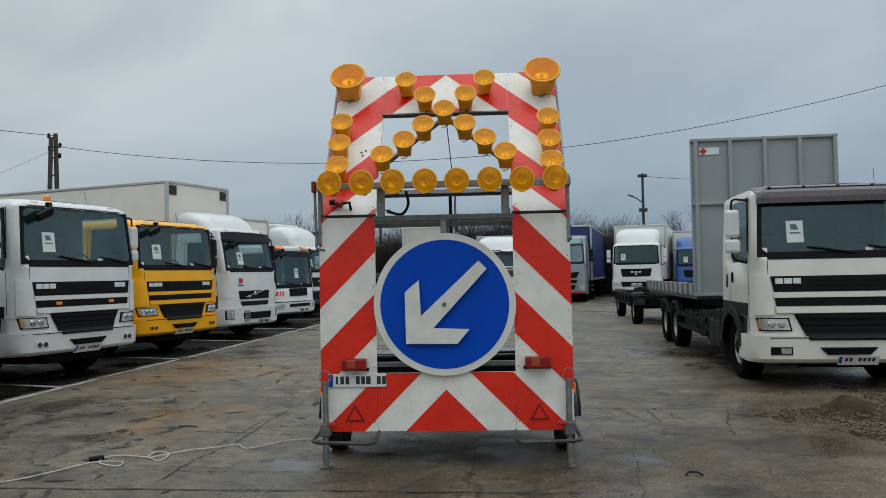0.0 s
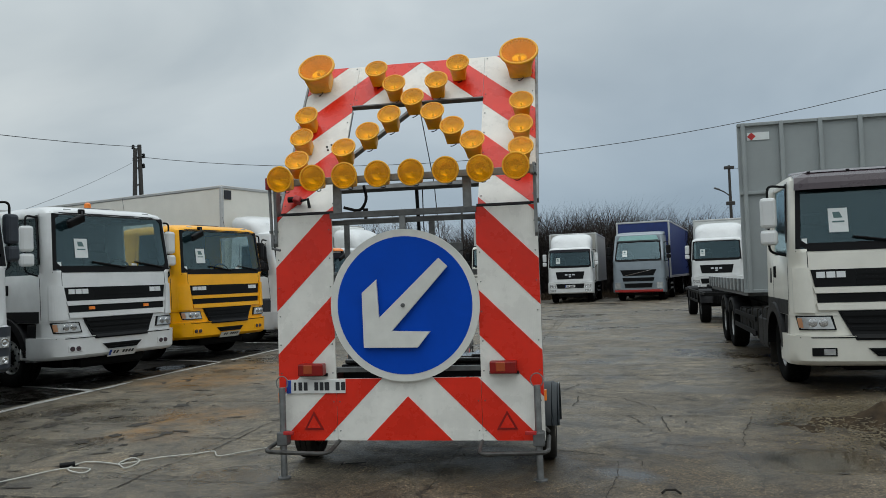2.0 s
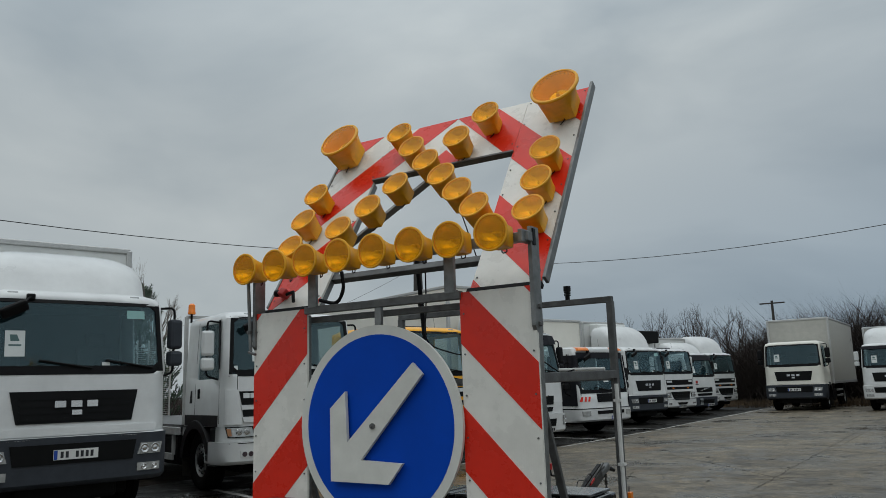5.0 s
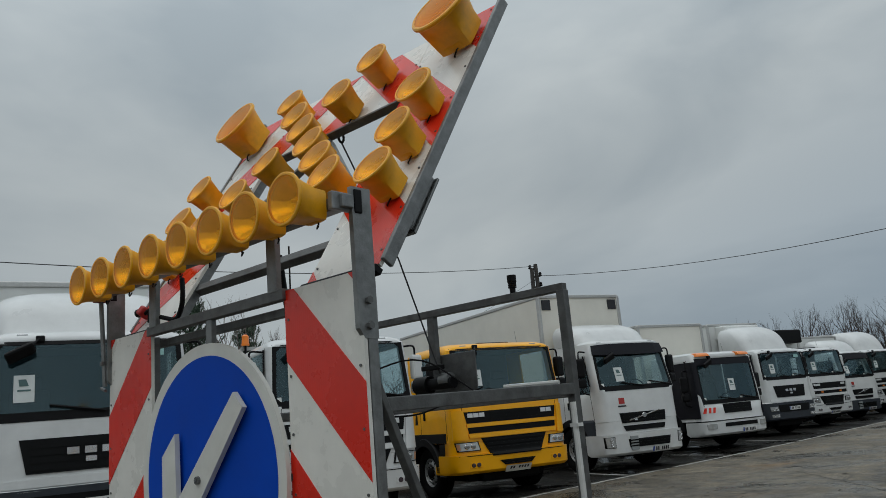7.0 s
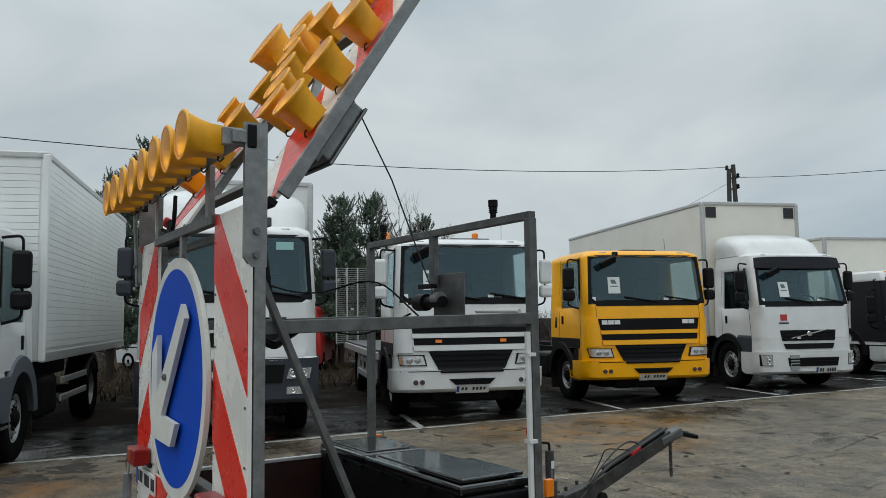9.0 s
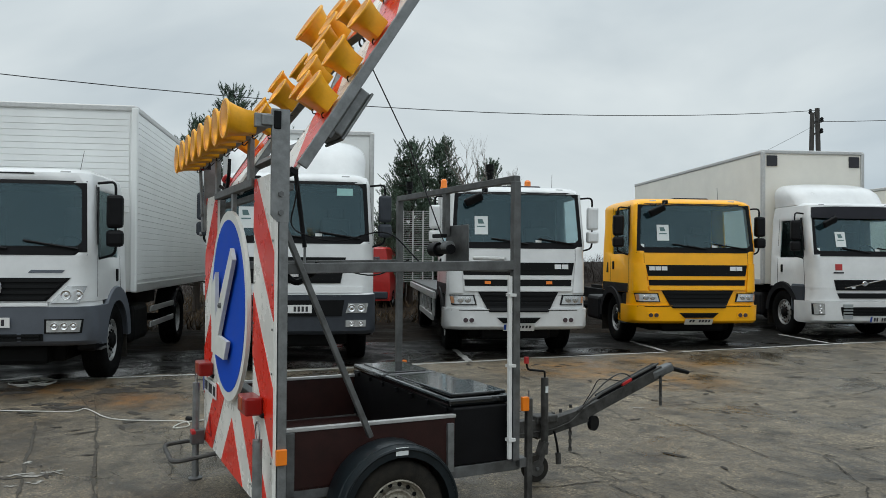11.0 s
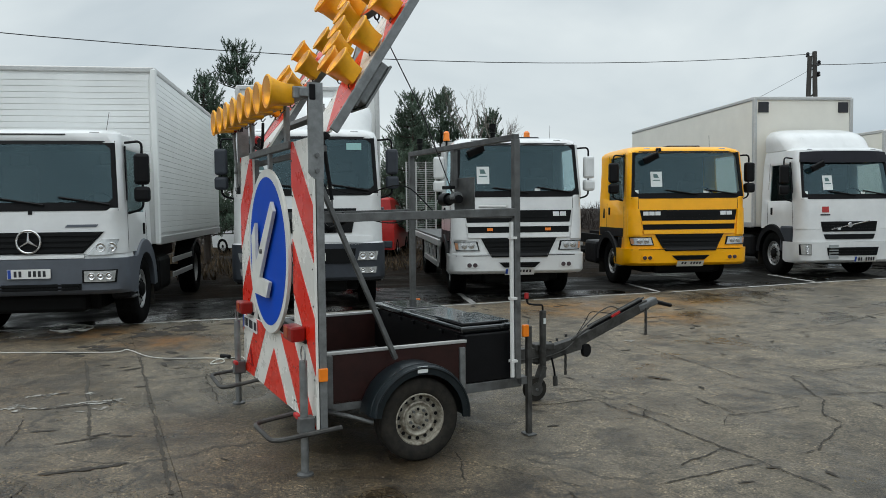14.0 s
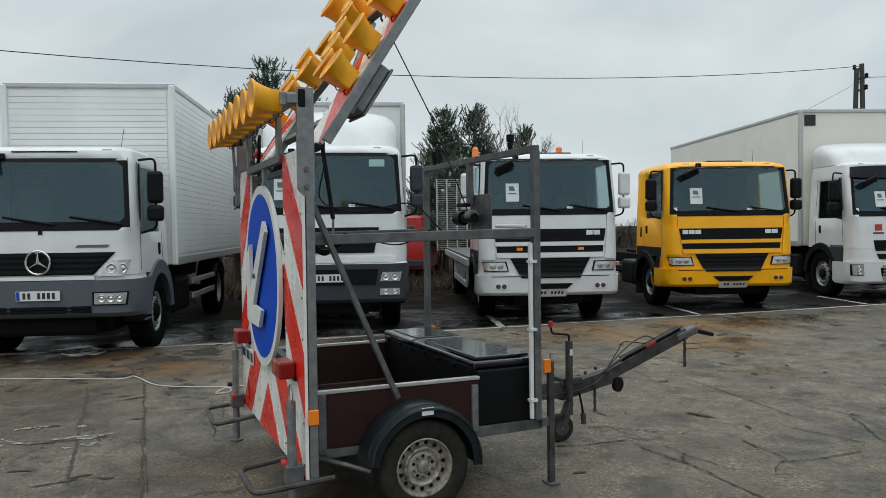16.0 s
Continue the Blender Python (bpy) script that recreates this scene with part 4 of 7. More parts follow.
# mudguards and wheels
def wheel(parent, name, c, sx, r, w, rim_r, rim_mat, holes, dish):
    """A wheel whose outer side looks along sx * x."""
    m = Matrix.Translation(c) @ Matrix.Rotation(radians(90) * sx, 4, "Y")
    k = w / 2
    small = holes > 10
    if small:
        prof = [(1.0, -0.9), (1.04, 0.80), (0.97, 0.88), (0.93, 0.74), (0.885, 0.30), (0.86, 0.16), (0.73, 0.20), (0.70, 0.30), (0.67, 0.50), (0.62, 0.56), (0.57, 0.50), (0.53, 0.34), (0.49, 0.32), (0.45, 0.42), (0.26, 0.44), (0.23, 0.40), (0.21, 0.62), (0.17, 0.68), (0.0, 0.68)]
    else:
        prof = [(1.0, -0.9), (1.03, 0.72), (0.95, 0.78), (0.90, 0.60), (0.86, 0.60 - dish), (0.62, 0.86 - dish), (0.58, 0.78 - dish), (0.34, 0.80 - dish), (0.30, 1.0 - dish), (0.0, 1.02 - dish)]
    rim = lathe([(rim_r * a, k * b) for a, b in prof], 40, m)
    wh = part(name, rim, rim_mat, parent, smooth=True)
    out = m.to_3x3() @ Vector((0, 0, 1))
    for name_, count, rr, zz, size, sides, mat in (("slot_ring", holes, 0.795 if small else 0.745, 0.19 if small else 0.735 - dish, 0.075 if small else 0.075, 8, "black"), ("nut_ring", 5 if small else 10, 0.355 if small else 0.46, 0.47 if small else 0.80 - dish, 0.055 if small else 0.06, 6, "galv_dark" if small else "chassis")):
        bm = bmesh.new()
        for i in range(count):
            a = 6.28319 * i / count
            q = m @ Vector((rim_r * rr * math.cos(a), rim_r * rr * math.sin(a), k * zz))
            add_rod(bm, q - out * 0.01, q + out * (0.004 if name_ == "slot_ring" else 0.016), rim_r * size, sides)
        tagged(part(name_, bm, mat, wh), kind="stuff")
    if not small:
        part("hub", lathe([(rim_r * 0.37, k * (0.76 - dish)), (rim_r * 0.35, k * (1.04 - dish)), (rim_r * 0.25, k * (1.16 - dish)), (0.0, k * (1.18 - dish))], 20, m), "chassis", wh, smooth=True)
    if small:
        bm = bmesh.new()
        for i in range(5):
            a = 6.28319 * (i + 0.5) / 5
            q = m @ Vector((rim_r * 0.36 * math.cos(a), rim_r * 0.36 * math.sin(a), k * 0.43))
            add_rod(bm, q - out * 0.01, q + out * 0.003, rim_r * 0.06, 8)
        tagged(part("hole_ring", bm, "black", wh), kind="stuff")
    ty = lathe([(rim_r, -k * 0.9), (rim_r + 0.2 * (r - rim_r), -k), (r * 0.93, -k), (r * 0.985, -k * 0.86), (r, -k * 0.72), (r, -k * 0.36), (r - 0.008, -k * 0.34), (r - 0.008, -k * 0.28), (r, -k * 0.26), (r, k * 0.26), (r - 0.008, k * 0.28), (r - 0.008, k * 0.34), (r, k * 0.36), (r, k * 0.72), (r * 0.985, k * 0.86), (r * 0.93, k), (rim_r + 0.35 * (r - rim_r), k * 1.02), (rim_r + 0.1 * (r - rim_r), k * 0.92), (rim_r * 0.97, k * 0.75)], 40, m)
    part("tyre", ty, "rubber" if small else "tyre_shaded", wh, smooth=True)
    return wh


def arch(parent, name, y0, x0, x1, zc, r, a0, a1, mat, thick=0.025, lip=0.03):
    """A curved mudguard round an axle along x."""
    bm = bmesh.new()
    rows = []
    s0 = 1 if x1 > x0 else -1
    for i in range(17):
        a = radians(a0 + (a1 - a0) * i / 16)
        c, s = math.cos(a), math.sin(a)
        rows.append([bm.verts.new((x, y0 + q * c, zc + q * s)) for x, q in ((x0, r), (x0, r + thick), (x0 + s0 * 0.03, r + thick + 0.012), (x1 - s0 * 0.04, r + thick + 0.012), (x1, r + thick - 0.008), (x1, r - lip), (x1 - s0 * 0.02, r - lip), (x1 - s0 * 0.02, r))])
    for a, b in zip(rows, rows[1:]):
        for k in range(8):
            bm.faces.new((a[k], a[(k + 1) % 8], b[(k + 1) % 8], b[k]))
    bm.faces.new(rows[0])
    bm.faces.new(rows[-1][::-1])
    bmesh.ops.recalc_face_normals(bm, faces=bm.faces)
    return part(name, bm, mat, parent, smooth=True)


for sx in (-1, 1):
    wheel(trailer, "wheel", (sx * 1.085, 0.712, 0.287), sx, 0.287, 0.165, 0.178, "rim_dirty", 15, 0.25)
    x0, x1 = (0.935, 1.205) if sx > 0 else (-0.935, -1.205)
    a = arch(trailer, "mudguard", 0.712, x0, x1, 0.30, 0.335, -4, 172, "fender", 0.022)
    for q, rr in ((0.0, 0.352), (-0.05, 0.366)):
        part("guard_bead", tube([(x1 + (q if sx > 0 else -q), 0.712 + rr * math.cos(t), 0.30 + rr * math.sin(t)) for t in np.linspace(radians(-4), radians(172), 25)], 0.010, 6), "fender", a, smooth=True)
    part("guard_label", box((sx * 1.208, 0.712, 0.640) if sx < 0 else (1.208, 0.712, 0.640), (0.004, 0.075, 0.045)), "paper", a)
    part("guard_stay", tube([(sx * 0.93, 0.12, 0.36), (sx * 1.10, 0.22, 0.36), (sx * 1.12, 0.38, 0.30)], 0.014, 6), "galv_dark", trailer)

# drawbar, jockey wheel, coupling
part("drawbar", bar((0, 1.62, 0.40), (0, 2.42, 0.39), 0.09, 0.13), "iron", trailer)
part("drawbar", bar((0, 2.36, 0.36), (0, 2.86, 0.46), 0.085, 0.12), "iron", trailer)
db = part("drawbar", bar((0, 2.78, 0.45), (0, 3.66, 0.77), 0.075, 0.095), "iron", trailer)
part("coupling_head", bar((0, 3.55, 0.735), (0, 3.78, 0.80), 0.09, 0.078, 0.02), "galv_dark", db)
part("coupling_grip", rod((0, 3.72, 0.80), (0, 3.98, 0.735), 0.024, 10, 0.018), "black", db)
part("brake_handle", bar((0.05, 3.20, 0.685), (0.05, 3.30, 0.725), 0.028, 0.026), "red_plastic", db)
part("brake_lever", tube([(0.05, 2.75, 0.50), (0.05, 3.0, 0.63), (0.05, 3.2, 0.70), (0.04, 3.6, 0.84)], 0.010, 6), "iron", db)
part("pivot_disc", rod((0.015, 2.92, 0.385), (0.045, 2.93, 0.385), 0.062, 18), "black", db)
part("drawbar_channel", bar((0, 2.98, 0.585), (0, 3.60, 0.815), 0.04, 0.05), "black", db)
for yy in (2.55, 2.62, 2.72):
    part("bolt", rod((0.0, yy, 0.47 + 0.3 * (yy - 2.55)), (0.0, yy, 0.497 + 0.3 * (yy - 2.55)), 0.014, 6), "iron", trailer)
part("pivot_bracket", box((0, 2.45, 0.46), (0.14, 0.20, 0.06), bevel=0.01), "iron", trailer)
part("brake_cable", tube(round_path([(0.05, 2.1, 0.36), (0.055, 2.5, 0.37), (0.055, 2.72, 0.43), (0.06, 2.86, 0.60), (0.06, 3.05, 0.74), (0.05, 3.20, 0.79), (0.03, 3.32, 0.74)], 0.08), 0.006, 6), "iron", trailer)
part("breakaway_cable", tube(round_path([(0.02, 2.80, 0.50), (0.03, 2.92, 0.66), (0.02, 2.98, 0.745), (0.03, 3.10, 0.73), (0.03, 3.22, 0.71)], 0.05), 0.004, 5), "black", trailer)
for yy, n0 in ((2.68, 6), (3.62, 8)):
    bm = bmesh.new()
    for k in range(n0):
        z0 = (0.36 if yy < 3 else 0.72) - 0.032 * k
        add_box(bm, (0.05, yy, z0), (0.010 if k % 2 else 0.028, 0.028 if k % 2 else 0.010, 0.036), bevel=0.003)
    part("safety_chain", bm, "iron", trailer)
pl = part("light_plug_lead", tube([(0.06, 2.52, 0.36), (0.07, 2.54, 0.25), (0.07, 2.55, 0.18)], 0.010, 6), "black", trailer)
part("light_plug", rod((0.07, 2.55, 0.19), (0.07, 2.555, 0.10), 0.022, 10), "iron", pl)
jp = part("jockey_post", rod((0.10, 2.40, 0.20), (0.10, 2.40, 0.80), 0.030, 12), "iron", trailer, smooth=True)
part("jockey_label", box((0.132, 2.40, 0.71), (0.003, 0.025, 0.05)), "paper", jp)
part("jockey_crank", tube(round_path([(0.10, 2.40, 0.80), (0.10, 2.40, 0.85), (0.10, 2.24, 0.87), (0.10, 2.23, 0.93)], 0.03), 0.009, 6), "black", jp)
part("crank_knob", rod((0.10, 2.23, 0.92), (0.10, 2.23, 0.97), 0.02, 8), "red_plastic", jp)
part("jockey_fork", bar((0.10, 2.40, 0.30), (0.10, 2.32, 0.10), 0.075, 0.05), "iron", jp)
part("jockey_wheel", rod((0.065, 2.31, 0.105), (0.135, 2.31, 0.105), 0.104, 20), "rubber", jp, smooth=True)
part("jockey_rim", rod((0.060, 2.31, 0.105), (0.140, 2.31, 0.105), 0.062, 16), "iron", jp)
part("jockey_axle", rod((0.050, 2.31, 0.105), (0.150, 2.31, 0.105), 0.014, 8), "galv_dark", jp)


# ---- lorries ----
class Shell:
    """A cab skin: levels of (height, front, back, half width, corner radius), rounded in plan."""
    def __init__(self, levels, bow=0.05):
        self.levels, self.bow = levels, bow

    def at(self, z):
        L = self.levels
        if z <= L[0][0]:
            return L[0][1:]
        for a, b in zip(L, L[1:]):
            if z <= b[0]:
                t = (z - a[0]) / (b[0] - a[0])
                return tuple(p + t * (q - p) for p, q in zip(a[1:], b[1:]))
        return L[-1][1:]

    def front(self, x, z):
        f, b, w, r = self.at(z)
        y = f + self.bow * (x / w) ** 2
        d = abs(x) - (w - r)
        if d > 0:
            y += r - math.sqrt(max(0.0, r * r - d * d))
        return y

    def loop(self, z, sx, wy):
        """Points round the skin: up one side, across the front, back down the other."""
        f, b, w, r = self.at(z)
        fc = f + self.bow * ((w - r) / w) ** 2
        pts = [(w, b), (w, wy[1]), (w, max(wy[0], fc + r + 0.03)), (w, fc + r + 0.015)]
        for k in range(1, 5):
            a = radians(90 * k / 5)
            x = w - r + r * math.cos(a)
            pts.append((x, self.front(x, z)))
        for x in (w - r, min(sx, w - r - 0.01), sx * 0.5, 0.0):
            pts.append((x, self.front(x, z)))
        return pts + [(-x, y) for x, y in pts[-2::-1]]

    def build(self, zs, holes, sx, wy):
        """holes: function (row, column, count) that tells which quads are left open."""
        bm = bmesh.new()
        rows = [[bm.verts.new((x, y, z)) for x, y in self.loop(z, sx(z), wy(z))] for z in zs]
        n = len(rows[0])
        for i, (a, b) in enumerate(zip(rows, rows[1:])):
            for k in range(n - 1):
                if not holes(zs[i], zs[i + 1], k, n):
                    bm.faces.new((a[k], a[k + 1], b[k + 1], b[k]))
            bm.faces.new((a[n - 1], a[0], b[0], b[n - 1]))
        bm.faces.new(rows[-1])
        bm.faces.new(rows[0][::-1])
        bmesh.ops.recalc_face_normals(bm, faces=bm.faces)
        return bm

    def patch(self, z0, z1, a0, b0, a1, b1, out, thick, n=8, nz=3, side=0, rnd=0.0):
        """A panel laid on the skin: from x = a0..b0 at z0 to a1..b1 at z1 (on a side: y in place of x)."""
        bm = bmesh.new()
        lay = []
        for o in (out, out - thick):
            rows = []
            for j in range(nz + 1):
                t = j / nz
                z = z0 + (z1 - z0) * t
                a, b = a0 + (a1 - a0) * t, b0 + (b1 - b0) * t
                row = []
                for k in range(n + 1):
                    u = a + (b - a) * k / n
                    zz = z
                    if rnd:
                        e = abs(2 * k / n - 1) ** 4
                        zz = z + rnd * e * (1 - 2 * t)
                    row.append(bm.verts.new((side * (self.at(zz)[2] + o), u, zz) if side else (u, self.front(u, zz) - o, zz)))
                rows.append(row)
            lay.append(rows)
        for rows in lay:
            for p, q in zip(rows, rows[1:]):
                for k in range(n):
                    bm.faces.new((p[k], p[k + 1], q[k + 1], q[k]))
        f, g = lay
        ring = lambda R: R[0] + [r[-1] for r in R[1:]] + R[-1][-2::-1] + [r[0] for r in R[-2:0:-1]]
        a, b = ring(f), ring(g)
        for k in range(len(a)):
            bm.faces.new((a[k], a[(k + 1) % len(a)], b[(k + 1) % len(a)], b[k]))
        bmesh.ops.recalc_face_normals(bm, faces=bm.faces)
        return bm


def plate_on(parent, sh, x, z, mat="plate", w=0.52, out=0.03, band=True):
    p = part("number_plate", sh.patch(z - 0.06, z + 0.06, x - w / 2, x + w / 2, x - w / 2, x + w / 2, out, 0.012, 2, 1), mat, parent, "number plate with dark bars")
    if band:
        part("plate_band", sh.patch(z - 0.055, z + 0.055, x - w / 2 + 0.005, x - w / 2 + 0.045, x - w / 2 + 0.005, x - w / 2 + 0.045, out + 0.002, 0.004, 1, 1), "plate_blue", p)
    for i in range(7):
        if i not in (2,):
            u = x - w / 2 + 0.08 + 0.058 * i
            part("plate_bar", sh.patch(z - 0.038, z + 0.038, u, u + 0.034, u, u + 0.034, out + 0.002, 0.004, 1, 1), "plate_ink", p)


def slatted(parent, sh, name, z0, z1, a0, b0, a1, b1, count, frame="grille", out=0.012):
    """A dark opening with raised cross slats."""
    g = part(name, sh.patch(z0, z1, a0, b0, a1, b1, out, 0.05, 10, 2), "grille", parent)
    for i in range(count):
        t0, t1 = (i + 0.28) / count, (i + 0.80) / count
        e = lambda p, q, t: p + (q - p) * t
        part("grille_slat", sh.patch(e(z0, z1, t0), e(z0, z1, t1), e(a0, a1, t0) + 0.03, e(b0, b1, t0) - 0.03, e(a0, a1, t1) + 0.03, e(b0, b1, t1) - 0.03, out + 0.022, 0.02, 8, 1), frame, g)
    return g


def rear_body(tr, kind, y0, length, h, mat, floor=1.0, w=1.25, ribs=0, frame=None):
    """The load body behind the cab."""
    m = {"boxbody": "cargo_box"}.get(kind, kind)
    b = part(m, box((0, y0 + length / 2, (floor + h) / 2), (2 * w, length, h - floor), bevel=0.02), mat, tr)
    fr = frame or "alu"
    for sx in (-1, 1):
        part("corner_profile", box((sx * (w - 0.01), y0 + 0.01, (floor + h) / 2), (0.09, 0.09, h - floor + 0.01), bevel=0.02), fr if ribs == 0 else mat, b)
        part("roof_profile", box((sx * (w - 0.015), y0 + length / 2, h - 0.01), (0.07, length, 0.09), bevel=0.02), fr, b)
        part("floor_profile", box((sx * (w - 0.005), y0 + length / 2, floor + 0.05), (0.05, length, 0.13), bevel=0.01), fr, b)
    part("front_roof_profile", box((0, y0 + 0.005, h - 0.01), (2 * w, 0.07, 0.09), bevel=0.02), fr, b)
    if ribs:
        step = (h - floor - 0.25) / ribs
        for i in range(ribs):
            z = floor + 0.16 + step * i
            for sx in (-1, 1):
                part("box_plank", box((sx * (w + 0.004), y0 + length / 2, z + step * 0.5), (0.02, length - 0.14, step * 0.95), bevel=0.004), mat, b)
            if z > 2.2:
                part("box_plank", box((0, y0 - 0.004, z + step * 0.5), (2 * w - 0.16, 0.02, step * 0.95), bevel=0.004), mat, b)
    return b


def running_gear(tr, ys, yend, w=1.2, rim="rim_steel", tank=True, guards=True, rails="alu"):
    for sx in (-1, 1):
        part("chassis_beam", box((sx * 0.42, (0.9 + yend) / 2, 0.86), (0.09, yend - 0.9, 0.26), bevel=0.01), "chassis", tr)
    for i, y in enumerate(ys):
        for sx in (-1, 1):
            wheel(tr, "wheel", (sx * (w - (0.23 if i == 0 else 0.16)), y, 0.50), sx, 0.50, 0.29, 0.29, rim, 10, 0.1 if i == 0 else 0.75)
        part("axle", rod((-w + 0.2, y, 0.5), (w - 0.2, y, 0.5), 0.07, 8), "chassis", tr)
        if i and guards:
            for sx in (-1, 1):
                arch(tr, "rear_mudguard", y, sx * (w - 0.36), sx * (w - 0.01), 0.50, 0.56, 25, 155, "black", 0.02, 0.05)
    if tank:
        for sx in (-1, 1):
            part("fuel_tank" if sx > 0 else "battery_box", box((sx * (w - 0.34), ys[0] + 1.35, 0.64), (0.60, 0.95, 0.56), bevel=0.08), "chassis" if sx > 0 else "black", tr)
            for z in (0.55, 0.80):
                part("side_guard", box((sx * (w - 0.02), (ys[0] + 1.9 + ys[1] - 0.6) / 2, z), (0.03, max(0.3, ys[1] - ys[0] - 2.5), 0.09), bevel=0.008), rails, tr)


STYLES = {
    # roof height, half width, windscreen (bottom, top), bumper (bottom, top), cab length
    "cf": dict(h=3.0, w=1.17, ws=(1.93, 2.87), wb=1.115, wt=1.06, bz=(0.48, 0.84), cab=1.95, rake=0.11),
    "fl": dict(h=2.90, w=1.12, ws=(1.78, 2.60), wb=1.06, wt=1.01, bz=(0.34, 0.80), cab=1.75, rake=0.18),
    "man": dict(h=2.95, w=1.17, ws=(1.90, 2.79), wb=1.115, wt=1.07, bz=(0.50, 1.10), cab=1.9, rake=0.10),
    "ate": dict(h=2.73, w=1.12, ws=(1.68, 2.54), wb=1.07, wt=1.02, bz=(0.55, 1.02), cab=1.75, rake=0.13),
    "low": dict(h=2.62, w=1.17, ws=(1.25, 2.42), wb=1.06, wt=1.04, bz=(0.38, 0.75), cab=1.9, rake=0.12),
    "fh": dict(h=3.35, w=1.20, ws=(2.00, 2.95), wb=1.10, wt=1.02, bz=(0.42, 0.95), cab=2.1, rake=0.42),
}


def lorry(kind, x, y, th, paint, label, bumper=None, mirror="black", detail=True, deflector=0.0, beacons=(), sticker=-0.62, visor=None, look_down=True, plate="plate", plate_x=0.0, group="parked lorries", gear=(1.33, 5.2, 8.0), rim="rim_steel", screen=True, rear_gear=None):
    S = STYLES[kind]
    tr = thing("lorry", pose(x, y, 0, 0, 0, th + 90), label, "lorry", group)
    h, w, (w0, w1), (b0, b1), L = S["h"], S["w"], S["ws"], S["bz"], S["cab"]
    base = 0.78 if kind == "low" else 1.08
    rk = S["rake"]
    sh = Shell([(b0, 0.07, L, w + 0.04, 0.30), (b0 + 0.06, 0.0, L, w + 0.05, 0.28), (b1, -0.01, L, w + 0.05, 0.27), (b1 + 0.01, 0.03, L, w + 0.02, 0.26), (w0 - 0.07, 0.09, L, w, 0.18), (w0, 0.10, L, w, 0.085), (w1, 0.10 + rk, L, w - 0.05, 0.085), (h - 0.06, 0.16 + rk, L - 0.02, w - 0.08, 0.14), (h, 0.30 + rk, L - 0.10, w - 0.18, 0.20)])
    span = lambda z: S["wb"] + (S["wt"] - S["wb"]) * min(1, max(0, (z - w0) / (w1 - w0)))
    dz0, dz1 = w0 - 0.06 if kind != "low" else 0.95, w1 - 0.06
    dy = lambda z: (0.42 + rk * min(1, max(0, (z - w0) / (w1 - w0))), 1.40)
    zs = sorted({base, b1 + 0.02 if b1 + 0.02 > base else base, (base + w0) / 2, dz0, w0, (w0 + w1) / 2, dz1, w1, h - 0.06, h - 0.02, h})

    def open_quads(za, zb, k, n):
        mid = n // 2
        if mid - 2 <= k < mid + 2 and za >= w0 - 1e-6 and zb <= w1 + 1e-6:
            return True
        return (k == 1 or k == n - 3) and za >= dz0 - 1e-6 and zb <= dz1 + 1e-6

    cabm = sh.build(zs, open_quads, span, dy)
    cab = part("cab", cabm, paint, tr, smooth=True)
    if screen:
        sol = cab.modifiers.new("skin", "SOLIDIFY")
        sol.thickness, sol.offset = 0.035, -1
    bp = bumper or paint
    # lower front, bumper, steps, arches
    low = Shell([(b0, 0.07, 0.62, w + 0.04, 0.30), (b0 + 0.05, 0.0, 0.72, w + 0.05, 0.28), (b1, -0.01, 0.72, w + 0.05, 0.27)])
    part("bumper", low.build([b0, b0 + 0.03, b0 + 0.06, (b0 + b1) / 2, b1 - 0.02, b1], lambda *a: False, lambda z: 0.9, lambda z: (0.4, 0.5)), bp, tr, smooth=True)
    if base > b1 + 0.03:
        ln = 0.36 if kind == "cf" else 0.60
        lf = Shell([(b1, 0.04, ln, w + 0.02, 0.26), (base, 0.05, ln, w + 0.01, 0.25)])
        part("front_panel", lf.build([b1 + 0.002, base - 0.002], lambda *a: False, lambda z: 0.9, lambda z: (0.4, 0.5)), paint, tr, smooth=True)
    ya = gear[0]
    for sx in (-1, 1):
        arch(tr, "wheel_arch", ya, sx * (w - 0.40), sx * (w + 0.045), 0.50, 0.58, 2, 178, "black" if kind != "ate" else "grey_bumper", 0.10 if kind != "ate" else 0.15, 0.04)
        st = part("entry_step", box((sx * (w - 0.12), 0.60, 0.76), (0.24, 0.38, 0.62), bevel=0.03), "black", tr)
        if kind == "cf":
            part("side_sill", sh.patch(1.085, 1.27, 0.42, 1.92, 0.42, 1.92, 0.006, 0.02, 1, 3, side=sx), "black", tr)
            part("bumper_step", box((sx * (w - 0.055), 0.79, 0.575), (0.20, 0.26, 0.20), bevel=0.03), bp, tr)
        part("step_tread", box((sx * (w - 0.10), 0.66, 0.46), (0.26, 0.24, 0.03), bevel=0.01), "galv_dark", st)
    # deep underbody and flaps, added to keep light out from beneath the cab
    part("underbody", box((0, 1.25, 0.68), (2 * w - 0.75, 1.6, 0.74), bevel=0.05), "chassis", tr)
    for sx in (-1, 1):
        part("mud_flap", box((sx * (w - 0.20), ya + 0.66, 0.52), (0.40, 0.02, 0.66), bevel=0.006), "rubber", tr)
    part("engine_sump", box((0, 0.75, 0.42), (1.2, 1.0, 0.24), bevel=0.05), "chassis", tr)
    # glazing
    if screen:
        part("windscreen", sh.patch(w0 + 0.005, w1 - 0.005, -S["wb"] + 0.01, S["wb"] - 0.01, -S["wt"] + 0.01, S["wt"] - 0.01, -0.004, 0.006, 12, 4), "glass_screen", tr)
        for sx in (-1, 1):
            part("side_window", sh.patch(dz0, dz1, dy(dz0)[0], 1.40, dy(dz1)[0], 1.40, -0.012, 0.006, 2, 2, side=sx), "glass_side", tr)
        part("floor_panel", box((0, L / 2 + 0.2, base + 0.03), (2 * w - 0.2, L - 0.55, 0.04)), "interior", tr)
